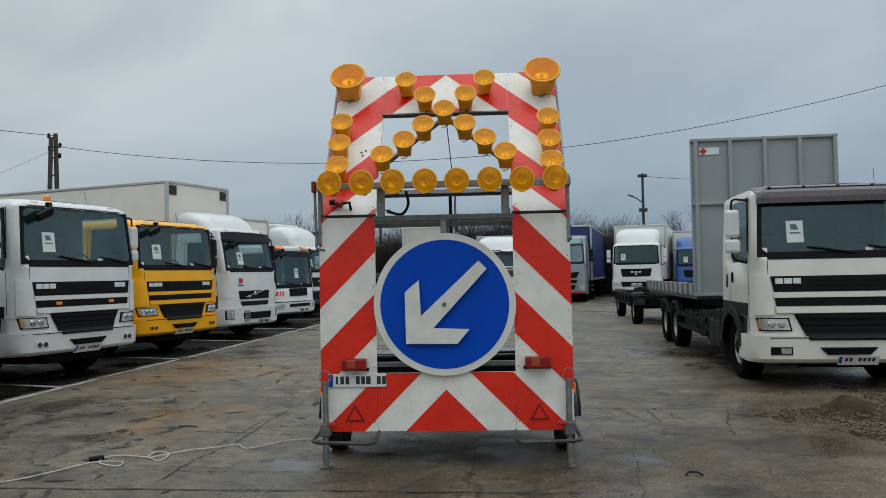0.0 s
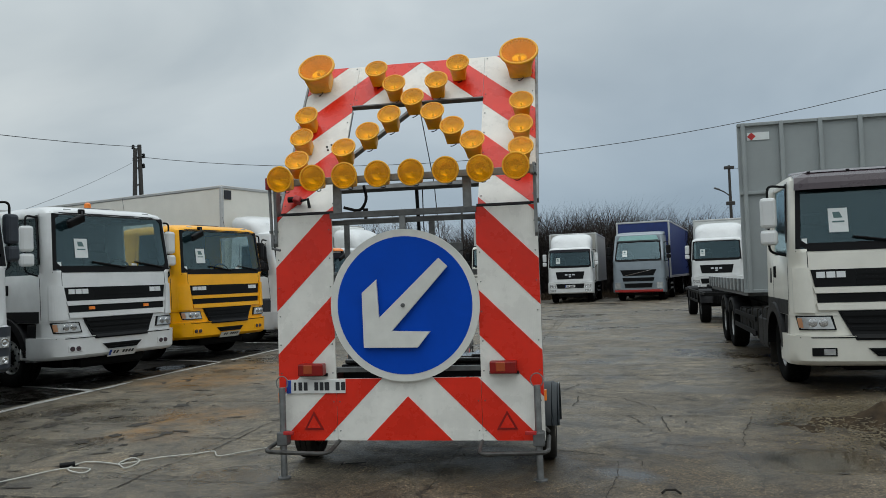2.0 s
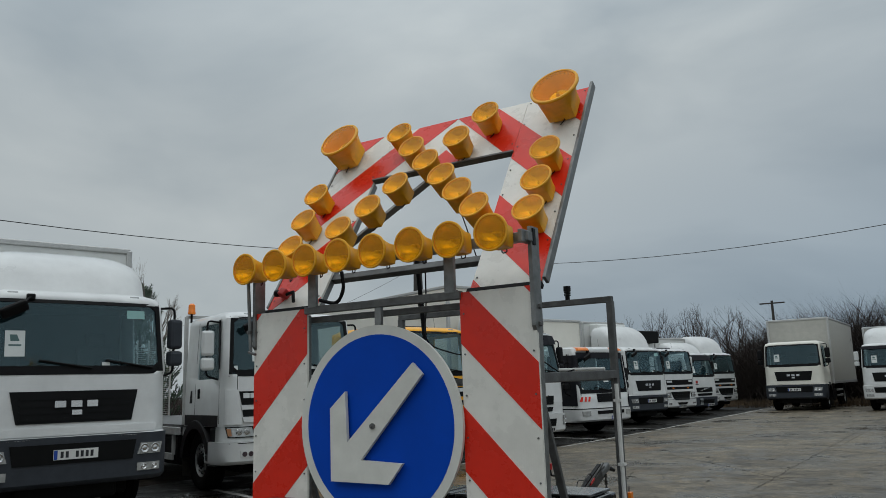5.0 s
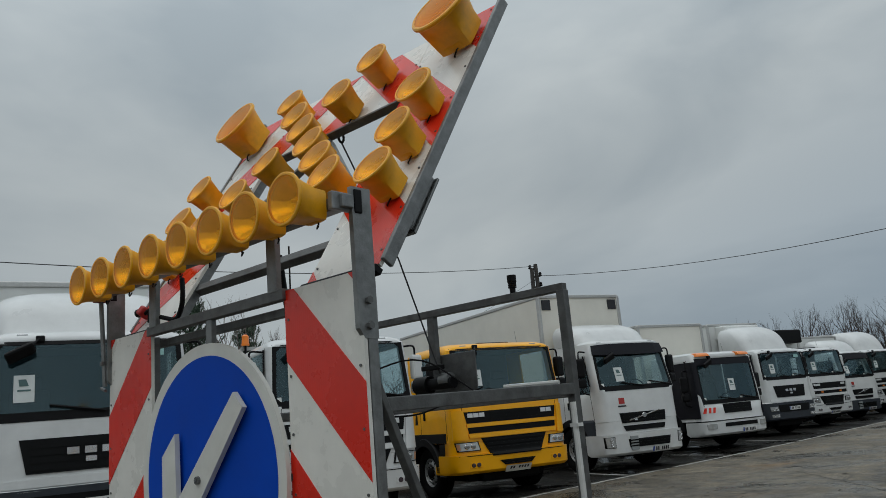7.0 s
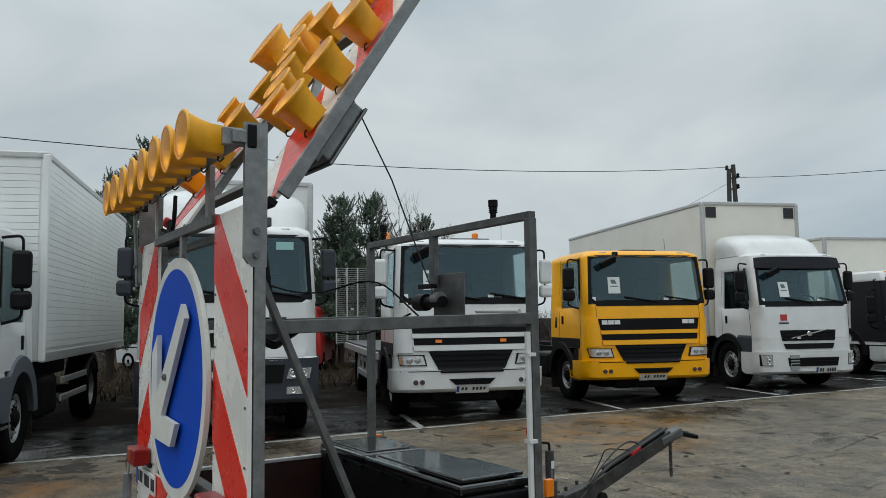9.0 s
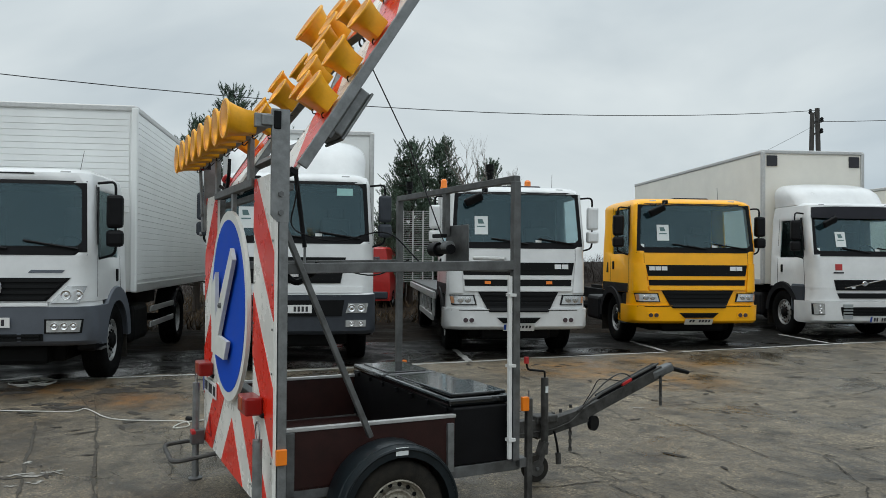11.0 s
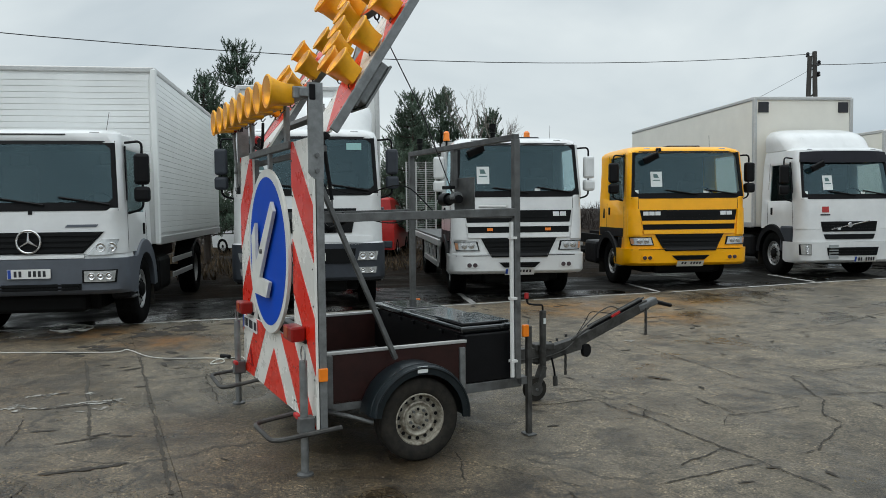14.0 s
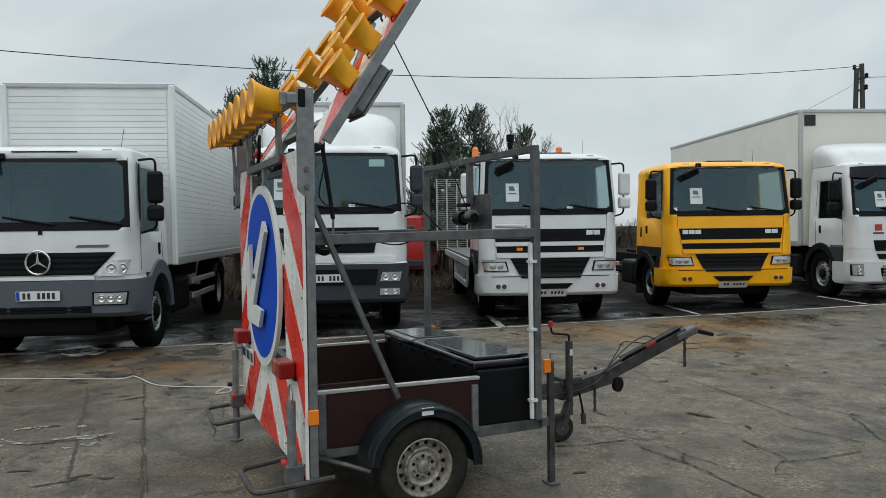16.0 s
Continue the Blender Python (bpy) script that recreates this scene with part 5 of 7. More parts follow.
        part("back_wall", box((0, L - 0.08, (base + h) / 2), (2 * w - 0.22, 0.05, h - base - 0.25)), "interior", tr)
        part("dashboard", box((0, 0.62, w0 - 0.18), (2 * w - 0.25, 0.50, 0.34), bevel=0.08), "interior", tr)
        part("roof_lining", box((0, L / 2 + 0.35, w1 + 0.01), (2 * w - 0.3, L - 0.85, 0.03)), "interior", tr)
        for sx in (-1, 1):
            s = part("seat", box((sx * 0.62, 1.25, base + 0.45), (0.52, 0.50, 0.14), bevel=0.05), "seat", tr)
            part("seat_back", box((sx * 0.62, 1.50, base + 0.86), (0.50, 0.13, 0.75), pose(0, 0, 0, -8), 0.05), "seat", s)
            part("headrest", box((sx * 0.62, 1.54, base + 1.32), (0.28, 0.10, 0.18), bevel=0.04), "seat", s)
        part("steering_wheel", tube([(0.62 + 0.22 * math.cos(a), 0.86 + 0.15 * math.sin(a) * 0.4, w0 + 0.02 + 0.20 * math.sin(a)) for a in np.linspace(0, 6.2832, 22)], 0.016, 6), "black", tr)
        for sx in (-1, 1):
            part("window_trim", sh.patch(w0 - 0.035, w0 + 0.075, -S["wb"], S["wb"], -S["wb"] + 0.005, S["wb"] - 0.005, 0.006, 0.02, 12, 1) if sx < 0 else sh.patch(w1 - 0.02, w1 + 0.025, -S["wt"], S["wt"], -S["wt"], S["wt"], 0.006, 0.02, 10, 1), "black", tr)
            e0, e1 = S["wb"], S["wt"]
            for zz, ex, up in ((w0 + 0.07, e0 - 0.03, 1), (w1 - 0.015, e1 - 0.03, -1)):
                a, b = sorted((sx * ex, sx * (ex - 0.10)))
                t = (ex if sx > 0 else -ex)
                part("window_trim", sh.patch(zz, zz + 0.09, a, b, t, t, 0.005, 0.02, 2, 2) if up > 0 else sh.patch(zz - 0.09, zz, t, t, a, b, 0.005, 0.02, 2, 2), "black", tr)
            part("window_trim", sh.patch(w0, w1, min(sx * e0, sx * (e0 - 0.06)), max(sx * e0, sx * (e0 - 0.06)), min(sx * e1, sx * (e1 - 0.06)), max(sx * e1, sx * (e1 - 0.06)), 0.005, 0.02, 4, 4), "black", tr)
    else:
        part("windscreen", sh.patch(w0, w1, -S["wb"], S["wb"], -S["wt"], S["wt"], 0.006, 0.02, 12, 4), "visor", tr)
    # wipers
    if detail:
        for xw in (-0.45, 0.35):
            pts = [(xw + 0.62 * t, sh.front(xw + 0.62 * t, w0 + 0.04 + 0.10 * (1 - t)) - 0.025, w0 + 0.04 + 0.10 * (1 - t)) for t in np.linspace(0, 1, 6)]
            part("wiper", tube(pts, 0.016, 5), "black", tr)
        # look-down mirror in the upper corner, sticker, tax disc
        if look_down:
            mx = -S["wt"] + 0.30
            lm = part("front_mirror", box((mx, sh.front(mx, w1 - 0.1) - 0.15, w1 - 0.13), (0.33, 0.07, 0.15), pose(0, 0, 0, 25, -26, 0), 0.03), "black", tr)
            part("mirror_arm", tube([(mx + 0.20, sh.front(mx + 0.20, w1) - 0.02, w1 + 0.05), (mx + 0.12, sh.front(mx, w1 - 0.05) - 0.13, w1 - 0.03), (mx, sh.front(mx, w1 - 0.1) - 0.15, w1 - 0.10)], 0.013, 6), "black", lm)
            part("mirror_bracket", box((mx + 0.21, sh.front(mx + 0.21, w1 + 0.04) - 0.02, w1 + 0.05), (0.10, 0.06, 0.08), bevel=0.015), "black", lm)
    if sticker is not None:
        zc = w0 + 0.36 * (w1 - w0) + 0.03
        st = part("windscreen_notice", sh.patch(zc - 0.16, zc + 0.16, sticker - 0.11, sticker + 0.11, sticker - 0.11, sticker + 0.11, 0.004, 0.004, 2, 2), "paper", tr, "white printed notice behind the windscreen")
        part("notice_picture", sh.patch(zc + 0.03, zc + 0.11, sticker - 0.05, sticker + 0.05, sticker - 0.06, sticker + 0.02, 0.007, 0.002, 1, 1), "ink_teal", st)
        part("notice_line", sh.patch(zc - 0.03, zc - 0.01, sticker - 0.07, sticker + 0.07, sticker - 0.07, sticker + 0.07, 0.007, 0.002, 1, 1), "ink_teal", st)
        if detail:
            part("small_sticker", sh.patch(w0 + 0.07, w0 + 0.14, -S["wb"] + 0.08, -S["wb"] + 0.14, -S["wb"] + 0.08, -S["wb"] + 0.14, 0.004, 0.003, 1, 1), "paper", tr)
            if kind == "man":
                part("teal_card", sh.patch(w1 - 0.19, w1 - 0.08, 0.62, 0.86, 0.62, 0.86, 0.004, 0.003, 1, 1), "card", tr)
            part("small_sticker", sh.patch(w0 + 0.06, w0 + 0.12, 0.30, 0.40, 0.30, 0.40, 0.004, 0.003, 1, 1), "paper", tr)
    # mirrors
    for sx in (-1, 1):
        mx, my = sx * (w + 0.20), 0.42
        mm = part("mirror", box((mx, my, w0 + 0.52), (0.20, 0.13, 0.42), pose(0, 0, 0, 0, 0, sx * 12), 0.045), mirror, tr)
        part("wide_angle_mirror", box((mx, my, w0 + 0.18), (0.21, 0.14, 0.21), pose(0, 0, 0, 0, 0, sx * 12), 0.045), mirror, mm)
        part("mirror_arm", tube(round_path([(sx * (w - 0.03), 0.50, w0 + 0.88), (mx, my + 0.02, w0 + 0.90), (mx, my + 0.04, w0 - 0.02), (sx * (w - 0.02), 0.46, w0 - 0.08)], 0.08), 0.017, 6), "black", mm)
    # door lines and handles
    if detail:
        for sx in (-1, 1):
            for yy in (0.36, 1.46):
                part("door_gap", sh.patch(base + 0.05, w1, yy, yy + 0.012, yy + (rk if yy < 1 else 0), yy + 0.012 + (rk if yy < 1 else 0), 0.002, 0.006, 1, 3, side=sx), "black", tr)
            if kind == "cf":
                part("side_vent", sh.patch(w0 - 0.46, w0 - 0.24, 1.60, 1.72, 1.62, 1.68, 0.006, 0.02, 1, 2, side=sx), "black", tr)
            part("door_handle", box((sx * (w + 0.012), 1.28, w0 - 0.30), (0.04, 0.06, 0.17), bevel=0.015), "black", tr)
            part("door_deflector", sh.patch(w0 + 0.1, w1 - 0.02, 0.40, 0.44, 0.40 + rk, 0.45 + rk, 0.014, 0.012, 1, 3, side=sx), "black", tr)
    fronts(kind, tr, sh, low, w, w0, w1, b0, b1, base, paint, bp, detail, plate, plate_x)
    if visor:
        sv = part("sun_visor", sh.patch(w1 - 0.15, w1 + 0.10, -S["wt"] - 0.04, S["wt"] + 0.04, -S["wt"] - 0.02, S["wt"] + 0.02, 0.13, 0.025, 14, 3), visor, tr, "smoked sun visor over the windscreen")
        for u in (-0.9, -0.45, 0.0, 0.45, 0.9):
            part("visor_bracket", box((u, sh.front(u, w1 + 0.09) - 0.06, w1 + 0.09), (0.04, 0.16, 0.03), bevel=0.006), "black", sv)
        part("visor_lip", sh.patch(w1 + 0.085, w1 + 0.12, -S["wt"] - 0.02, S["wt"] + 0.02, -S["wt"] - 0.01, S["wt"] + 0.01, 0.135, 0.14, 14, 1), visor, sv)
    if deflector:
        dh = deflector
        d = Shell([(h - 0.03, 0.40 + rk, L, w - 0.10, 0.30), (h + dh * 0.45, 0.58 + rk, L, w - 0.07, 0.36), (h + dh * 0.72, 0.76 + rk, L, w - 0.10, 0.40), (h + dh * 0.90, 1.0 + rk, L - 0.02, w - 0.20, 0.40), (h + dh, 1.28 + rk * 0.7, L - 0.06, w - 0.42, 0.30)], 0.10)
        part("roof_deflector", d.build([h - 0.03 + dh * q for q in (0.0, 0.2, 0.4, 0.55, 0.68, 0.80, 0.90, 0.96, 1.03)], lambda *a: False, lambda z: 0.6, lambda z: (1.42 + rk * 0.8, 1.55 + rk * 0.8)), paint, tr, smooth=True)
    for bx, by, bz in beacons:
        p = part("beacon_post", rod((bx, by, h - 0.06 + min(0, bz)), (bx, by, h + bz), 0.02, 8), "black", tr)
        part("beacon", lathe([(0.0, 0.0), (0.065, 0.0), (0.07, 0.03), (0.062, 0.05), (0.058, 0.17), (0.03, 0.20), (0.0, 0.20)], 16, Matrix.Translation((bx, by, h + bz))), "orange", p, "orange rotating beacon", smooth=True)
    if kind == "cf" and detail:
        hp = part("roof_hatch", box((0.2, 1.1, h + 0.03), (0.70, 0.55, 0.07), bevel=0.03), "visor_black", tr)
    if detail:
        part("aerial", rod((0.75, 0.75 + rk, h - 0.04), (0.78, 0.85 + rk, h + 0.30), 0.0035, 5), "black", tr)
        for xm in (-0.75, 0.75):
            part("marker_lamp", box((xm, sh.front(xm, h - 0.05), h - 0.055), (0.12, 0.03, 0.035), bevel=0.006), "headlamp", tr)
    running_gear(tr, gear, (rear_gear or gear[-1] + 1.3), rim=rim, rails="chassis" if visor else "alu")
    return tr, sh


def bowls(parent, s, sx, us, z, r):
    """Round chrome reflectors behind the lens of a lamp."""
    for u in us:
        part("lamp_bowl", lathe([(0.0, 0.010), (r * 0.25, 0.012), (r * 0.55, 0.004), (r * 0.92, 0.014), (r, 0.012), (r, 0.0)], 16, Matrix.Translation((sx * u, s.front(sx * u, z) - 0.016, z)) @ FACE), "chrome", parent, smooth=True)


def fronts(kind, tr, sh, low, w, w0, w1, b0, b1, base, paint, bp, detail, plate, plate_x):
    """Grilles, headlamps, bumper openings and badges of each cab type."""
    P = lambda name, s, *a, mat="grille", label="", **k: part(name, s.patch(*a, **k), mat, tr, label)
    if kind == "cf":
        top = P("upper_grille", sh, 1.43, 1.65, -0.92, 0.92, -0.96, 0.96, 0.012, 0.03)
        for k in range(3):
            part("grille_slat", sh.patch(1.45 + 0.065 * k, 1.485 + 0.065 * k, -0.45, 0.55, -0.45, 0.55, 0.020, 0.012, 6, 1), "grille", top)
        for i in range(3):
            part("badge_bar", sh.patch(1.54, 1.62, -0.90 + 0.115 * i, -0.80 + 0.115 * i, -0.90 + 0.115 * i, -0.80 + 0.115 * i, 0.026, 0.012, 1, 1), "badge", top)
        for i in range(2):
            part("badge_bar", sh.patch(1.54, 1.62, 0.62 + 0.125 * i, 0.73 + 0.125 * i, 0.62 + 0.125 * i, 0.73 + 0.125 * i, 0.026, 0.012, 1, 1), "badge", top)
        P("grille_slot", sh, 1.24, 1.35, -0.90, 0.90, -0.91, 0.91, 0.012, 0.03)
        if paint == "paint_white" and detail:
            for u in (-0.52, 0.52):
                P("marker_lamp", sh, 1.275, 1.325, u - 0.05, u + 0.05, u - 0.05, u + 0.05, 0.03, 0.03, mat="orange")
        P("chrome_lip", sh, 1.355, 1.425, -0.93, 0.93, -0.94, 0.94, 0.030, 0.04, mat=paint)
        P("chrome_lip", sh, 1.15, 1.235, -0.90, 0.90, -0.92, 0.92, 0.034, 0.04, mat=paint)
        slatted(tr, sh, "lower_grille", 0.79, 1.14, -0.50, 0.50, -0.68, 0.68, 4)
        slatted(tr, low, "bumper_intake", 0.60, 0.695, -0.27, 0.27, -0.37, 0.37, 2, out=0.016)
        for u in (-0.985, 0.985):
            P("panel_gap", sh, 1.66, 1.90, u - 0.004, u + 0.004, u - 0.004, u + 0.004, 0.002, 0.006, n=1)
        P("bumper_gap", low, 0.815, 0.828, -1.12, 1.12, -1.12, 1.12, 0.003, 0.01, n=16, nz=1)
        for sx in (-1, 1):
            P("corner_deflector", sh, 1.12, 1.68, *sorted((sx * 0.93, sx * 1.16)), *sorted((sx * 0.98, sx * 1.155)), 0.035, 0.05, mat=paint)
            hl = P("headlamp", sh, 0.925, 1.07, *sorted((sx * 0.73, sx * 1.10)), *sorted((sx * 0.77, sx * 1.13)), 0.022, 0.05, mat="headlamp", label="clear headlamp with amber indicator")
            part("indicator", sh.patch(0.94, 1.055, *sorted((sx * 1.075, sx * 1.12)), *sorted((sx * 1.09, sx * 1.135)), 0.026, 0.02, 3, 2), "indicator", hl)
            part("headlamp_bezel", sh.patch(0.91, 1.085, *sorted((sx * 0.705, sx * 1.115)), *sorted((sx * 0.745, sx * 1.145)), 0.012, 0.03, 6, 2), "grille", hl)
            for q in (0.85, 0.97):
                part("lamp_bowl", lathe([(0.0, 0.0), (0.056, 0.0), (0.048, 0.012), (0.0, 0.018)], 14, Matrix.Translation((sx * q, sh.front(sx * q, 1.0) - 0.02, 1.0)) @ FACE), "chrome", hl, smooth=True)
            if paint == "paint_cream":
                fg = P("fog_lamp", low, 0.60, 0.70, *sorted((sx * 0.72, sx * 1.0)), *sorted((sx * 0.72, sx * 1.0)), 0.010, 0.03, mat="grille", label="oblong fog lamp")
                part("fog_lens", low.patch(0.615, 0.685, *sorted((sx * 0.74, sx * 0.87)), *sorted((sx * 0.74, sx * 0.87)), 0.016, 0.02, 2, 2), "headlamp", fg)
                continue
            fg = P("fog_lamp", low, 0.60, 0.70, *sorted((sx * 0.72, sx * 0.96)), *sorted((sx * 0.72, sx * 0.96)), 0.008, 0.03, mat=bp)
            for q in (0.79, 0.89):
                part("fog_lens", lathe([(0.0, 0.0), (0.042, 0.0), (0.036, 0.014), (0.0, 0.018)], 14, Matrix.Translation((sx * q, low.front(sx * q, 0.65) - 0.006, 0.65)) @ FACE), "visor", fg, smooth=True)
        plate_on(tr, low, plate_x, 0.52, plate, out=0.035, band=plate == "plate")
    elif kind == "fl":
        g = slatted(tr, sh, "upper_grille", 1.03, 1.25, -0.62, 0.62, -0.66, 0.66, 3)
        part("grille_bar", sh.patch(1.07, 1.11, -0.30, -0.22, -0.30, -0.22, 0.04, 0.01, 1, 1), "chrome", g)
        part("grille_badge", lathe([(0.0, 0.0), (0.06, 0.0), (0.05, 0.015), (0.0, 0.015)], 16, Matrix.Translation((0, sh.front(0, 1.17) - 0.035, 1.17)) @ FACE), "chrome", g)
        part("grille_strap", tube([(-0.45, sh.front(-0.45, 1.08) - 0.045, 1.08), (0.45, sh.front(0.45, 1.26) - 0.045, 1.26)], 0.012, 4), "chrome", g)
        P("lower_slot", sh, 0.86, 0.97, -0.55, 0.55, -0.6, 0.6, 0.012, 0.03)
        slatted(tr, low, "bumper_intake", 0.50, 0.68, -0.52, 0.62, -0.55, 0.66, 3)
        P("tow_cover", low, 0.44, 0.74, -0.50, -0.30, -0.50, -0.30, 0.03, 0.03, mat="container")
        P("red_badge", sh, 1.45, 1.58, -0.62, -0.47, -0.62, -0.47, 0.008, 0.01, mat="paint_red")
        P("badge_bar", sh, 1.385, 1.415, -0.66, -0.44, -0.66, -0.44, 0.008, 0.01, mat="plate_ink")
        for sx in (-1, 1):
            P("headlamp", low, 0.53, 0.745, *sorted((sx * 0.90, sx * 1.08)), *sorted((sx * 0.91, sx * 1.10)), 0.016, 0.04, mat="headlamp", label="clear headlamp")
            bowls(tr, low, sx, (0.985,), 0.69, 0.048)
            bowls(tr, low, sx, (0.985,), 0.59, 0.040)
            P("lamp_surround", low, 0.52, 0.755, *sorted((sx * 0.89, sx * 1.11)), *sorted((sx * 0.90, sx * 1.12)), 0.010, 0.03)
        plate_on(tr, low, 0.35, 0.42, plate, out=0.03)
        for sx in (-1, 1):
            part("corner_fender", box((sx * (w - 0.06), 0.62, 0.86), (0.20, 0.55, 0.60), bevel=0.06), "dark_bumper", tr)
        if detail:
            P("roof_visor", sh, w1 - 0.05, w1 + 0.21, -1.03, 1.03, -0.99, 0.99, 0.07, 0.06, mat="visor_black", label="dark smoked roof visor", rnd=0.02)
    elif kind == "man":
        g = P("upper_grille", sh, 1.27, 1.66, -0.68, 0.68, -0.76, 0.76, 0.014, 0.03)
        for k in range(4):
            part("grille_slat", sh.patch(1.30 + 0.085 * k, 1.335 + 0.085 * k, -0.64, 0.64, -0.66, 0.66, 0.022, 0.012, 6, 1), "grille", g)
        for i in range(3):
            part("badge_bar", sh.patch(1.46, 1.54, -0.26 + 0.19 * i, -0.13 + 0.19 * i, -0.26 + 0.19 * i, -0.13 + 0.19 * i, 0.036, 0.014, 1, 1), "chrome", g)
        part("badge_bar", sh.patch(1.365, 1.425, -0.06, 0.06, -0.06, 0.06, 0.036, 0.014, 1, 1), "chrome", g)
        P("bumper_recess", low, 0.78, 1.02, -0.70, 0.70, -0.74, 0.74, 0.012, 0.03)
        P("front_lip", sh, 1.12, 1.215, -1.0, 1.0, -1.02, 1.02, 0.02, 0.04, mat=paint)
        for sx in (-1, 1):
            P("headlamp", low, 0.83, 0.97, *sorted((sx * 0.76, sx * 1.07)), *sorted((sx * 0.80, sx * 1.10)), 0.018, 0.04, mat="headlamp", label="clear headlamp")
            bowls(tr, low, sx, (0.85, 0.99), 0.90, 0.058)
            bowls(tr, low, sx, (0.85, 0.99), 0.67, 0.036)
            P("fog_lamp", low, 0.62, 0.72, *sorted((sx * 0.76, sx * 1.06)), *sorted((sx * 0.76, sx * 1.07)), 0.016, 0.04, mat="headlamp")
        plate_on(tr, low, 0.0, 0.89, plate, out=0.03)
    elif kind == "ate":
        g = slatted(tr, sh, "upper_grille", 1.09, 1.37, -0.64, 0.64, -0.90, 0.90, 4)
        part("star_ring", tube([(0.145 * math.cos(a), sh.front(0, 1.25) - 0.06, 1.25 + 0.145 * math.sin(a)) for a in np.linspace(0, 6.2832, 28)], 0.014, 6), "chrome", g)
        bm = bmesh.new()
        for k in range(3):
            a = radians(90 + 120 * k)
            add_rod(bm, (0, sh.front(0, 1.25) - 0.06, 1.25), (0.14 * math.cos(a), sh.front(0, 1.25) - 0.06, 1.25 + 0.14 * math.sin(a)), 0.02, 6, 0.004)
        part("star_badge", bm, "chrome", g)
        P("grille_lip", sh, 1.03, 1.075, -0.66, 0.66, -0.66, 0.66, 0.03, 0.03, mat=paint)
        P("name_badge", sh, 1.43, 1.465, 0.42, 0.80, 0.45, 0.83, 0.006, 0.01, mat="grey_bumper")
        for sx in (-1, 1):
            P("headlamp", sh, 1.07, 1.27, *sorted((sx * 0.69, sx * 1.00)), *sorted((sx * 0.87, sx * 1.07)), 0.022, 0.04, mat="headlamp", label="clear headlamp")
            bowls(tr, sh, sx, (0.86, 0.99), 1.165, 0.062)
            bowls(tr, low, sx, (0.75, 0.86, 0.96), 0.79, 0.046)
            P("lamp_surround", low, 0.705, 0.875, *sorted((sx * 0.635, sx * 1.04)), *sorted((sx * 0.635, sx * 1.06)), 0.010, 0.03)
            P("fog_lamp", low, 0.72, 0.86, *sorted((sx * 0.66, sx * 1.02)), *sorted((sx * 0.66, sx * 1.04)), 0.014, 0.04, mat="headlamp")
        slatted(tr, low, "bumper_intake", 0.615, 0.70, -0.62, 0.62, -0.62, 0.62, 2)
        for u in (-0.36, 0.36):
            P("intake_post", low, 0.61, 0.705, u - 0.02, u + 0.02, u - 0.02, u + 0.02, 0.022, 0.03, mat=bp)
        plate_on(tr, low, 0.0, 0.84, plate, out=0.03)
        P("roof_slot", sh, 2.645, 2.66, -0.4, 0.4, -0.4, 0.4, 0.01, 0.01)
        P("washer_cap", sh, 1.60, 1.65, -0.025, 0.025, -0.025, 0.025, 0.01, 0.01)
    elif kind == "low":
        slatted(tr, sh, "upper_grille", 0.95, 1.20, -0.40, 0.62, -0.40, 0.66, 4)
        P("lower_slot", low, 0.60, 0.70, -0.50, 0.70, -0.5, 0.7, 0.012, 0.03)
        for sx in (-1, 1):
            P("headlamp", low, 0.56, 0.70, *sorted((sx * 0.80, sx * 1.08)), *sorted((sx * 0.80, sx * 1.10)), 0.016, 0.04, mat="headlamp", label="clear headlamp")
            P("roof_beacon_bar", sh, 2.50, 2.60, *sorted((sx * 0.55, sx * 0.98)), *sorted((sx * 0.55, sx * 0.95)), 0.10, 0.10, mat="orange", label="orange beacon bar")
        for k in range(3):
            P("warning_stripe", sh, 0.98, 1.12, -1.10 + 0.15 * k, -1.03 + 0.15 * k, -1.05 + 0.15 * k, -0.98 + 0.15 * k, 0.012, 0.02, mat="red_sheet")
        for sx in (-1, 1):
            part("door_glass", sh.patch(0.86, 2.36, 0.16, 1.36, 0.26, 1.36, 0.012, 0.02, 4, 4, side=sx), "visor_black", tr, "dark full-height door glass")
        P("screen_band", sh, 2.26, 2.42, -1.04, 1.04, -1.03, 1.03, 0.012, 0.02, mat="visor_black")
        P("corner_glass", sh, 1.16, 2.36, -1.16, -1.04, -1.15, -1.03, 0.012, 0.02, mat="visor_black")
        plate_on(tr, low, 0.35, 0.48, plate, out=0.03)
    elif kind == "fh":
        g = slatted(tr, sh, "upper_grille", 1.25, 1.55, -0.70, 0.70, -0.85, 0.85, 3)
        slatted(tr, sh, "lower_grille", 0.98, 1.16, -0.70, 0.70, -0.75, 0.75, 2)
        slatted(tr, low, "bumper_intake", 0.66, 0.88, -0.62, 0.62, -0.66, 0.66, 2)
        part("grille_strap", tube([(-0.6, sh.front(-0.6, 1.27) - 0.05, 1.27), (0.6, sh.front(0.6, 1.53) - 0.05, 1.53)], 0.016, 4), "chrome", g)
        P("red_skirt", low, 0.425, 0.56, -1.10, 1.10, -1.12, 1.12, 0.02, 0.04, mat="paint_red")
        # pale visor above the windscreen, given the teal card colour
        P("roof_sign", sh, 3.03, 3.26, -0.95, 0.95, -0.85, 0.85, 0.05, 0.04, mat="card")
        for sx in (-1, 1):
            P("headlamp", low, 0.62, 0.92, *sorted((sx * 0.84, sx * 1.10)), *sorted((sx * 0.84, sx * 1.12)), 0.016, 0.04, mat="headlamp", label="clear headlamp")


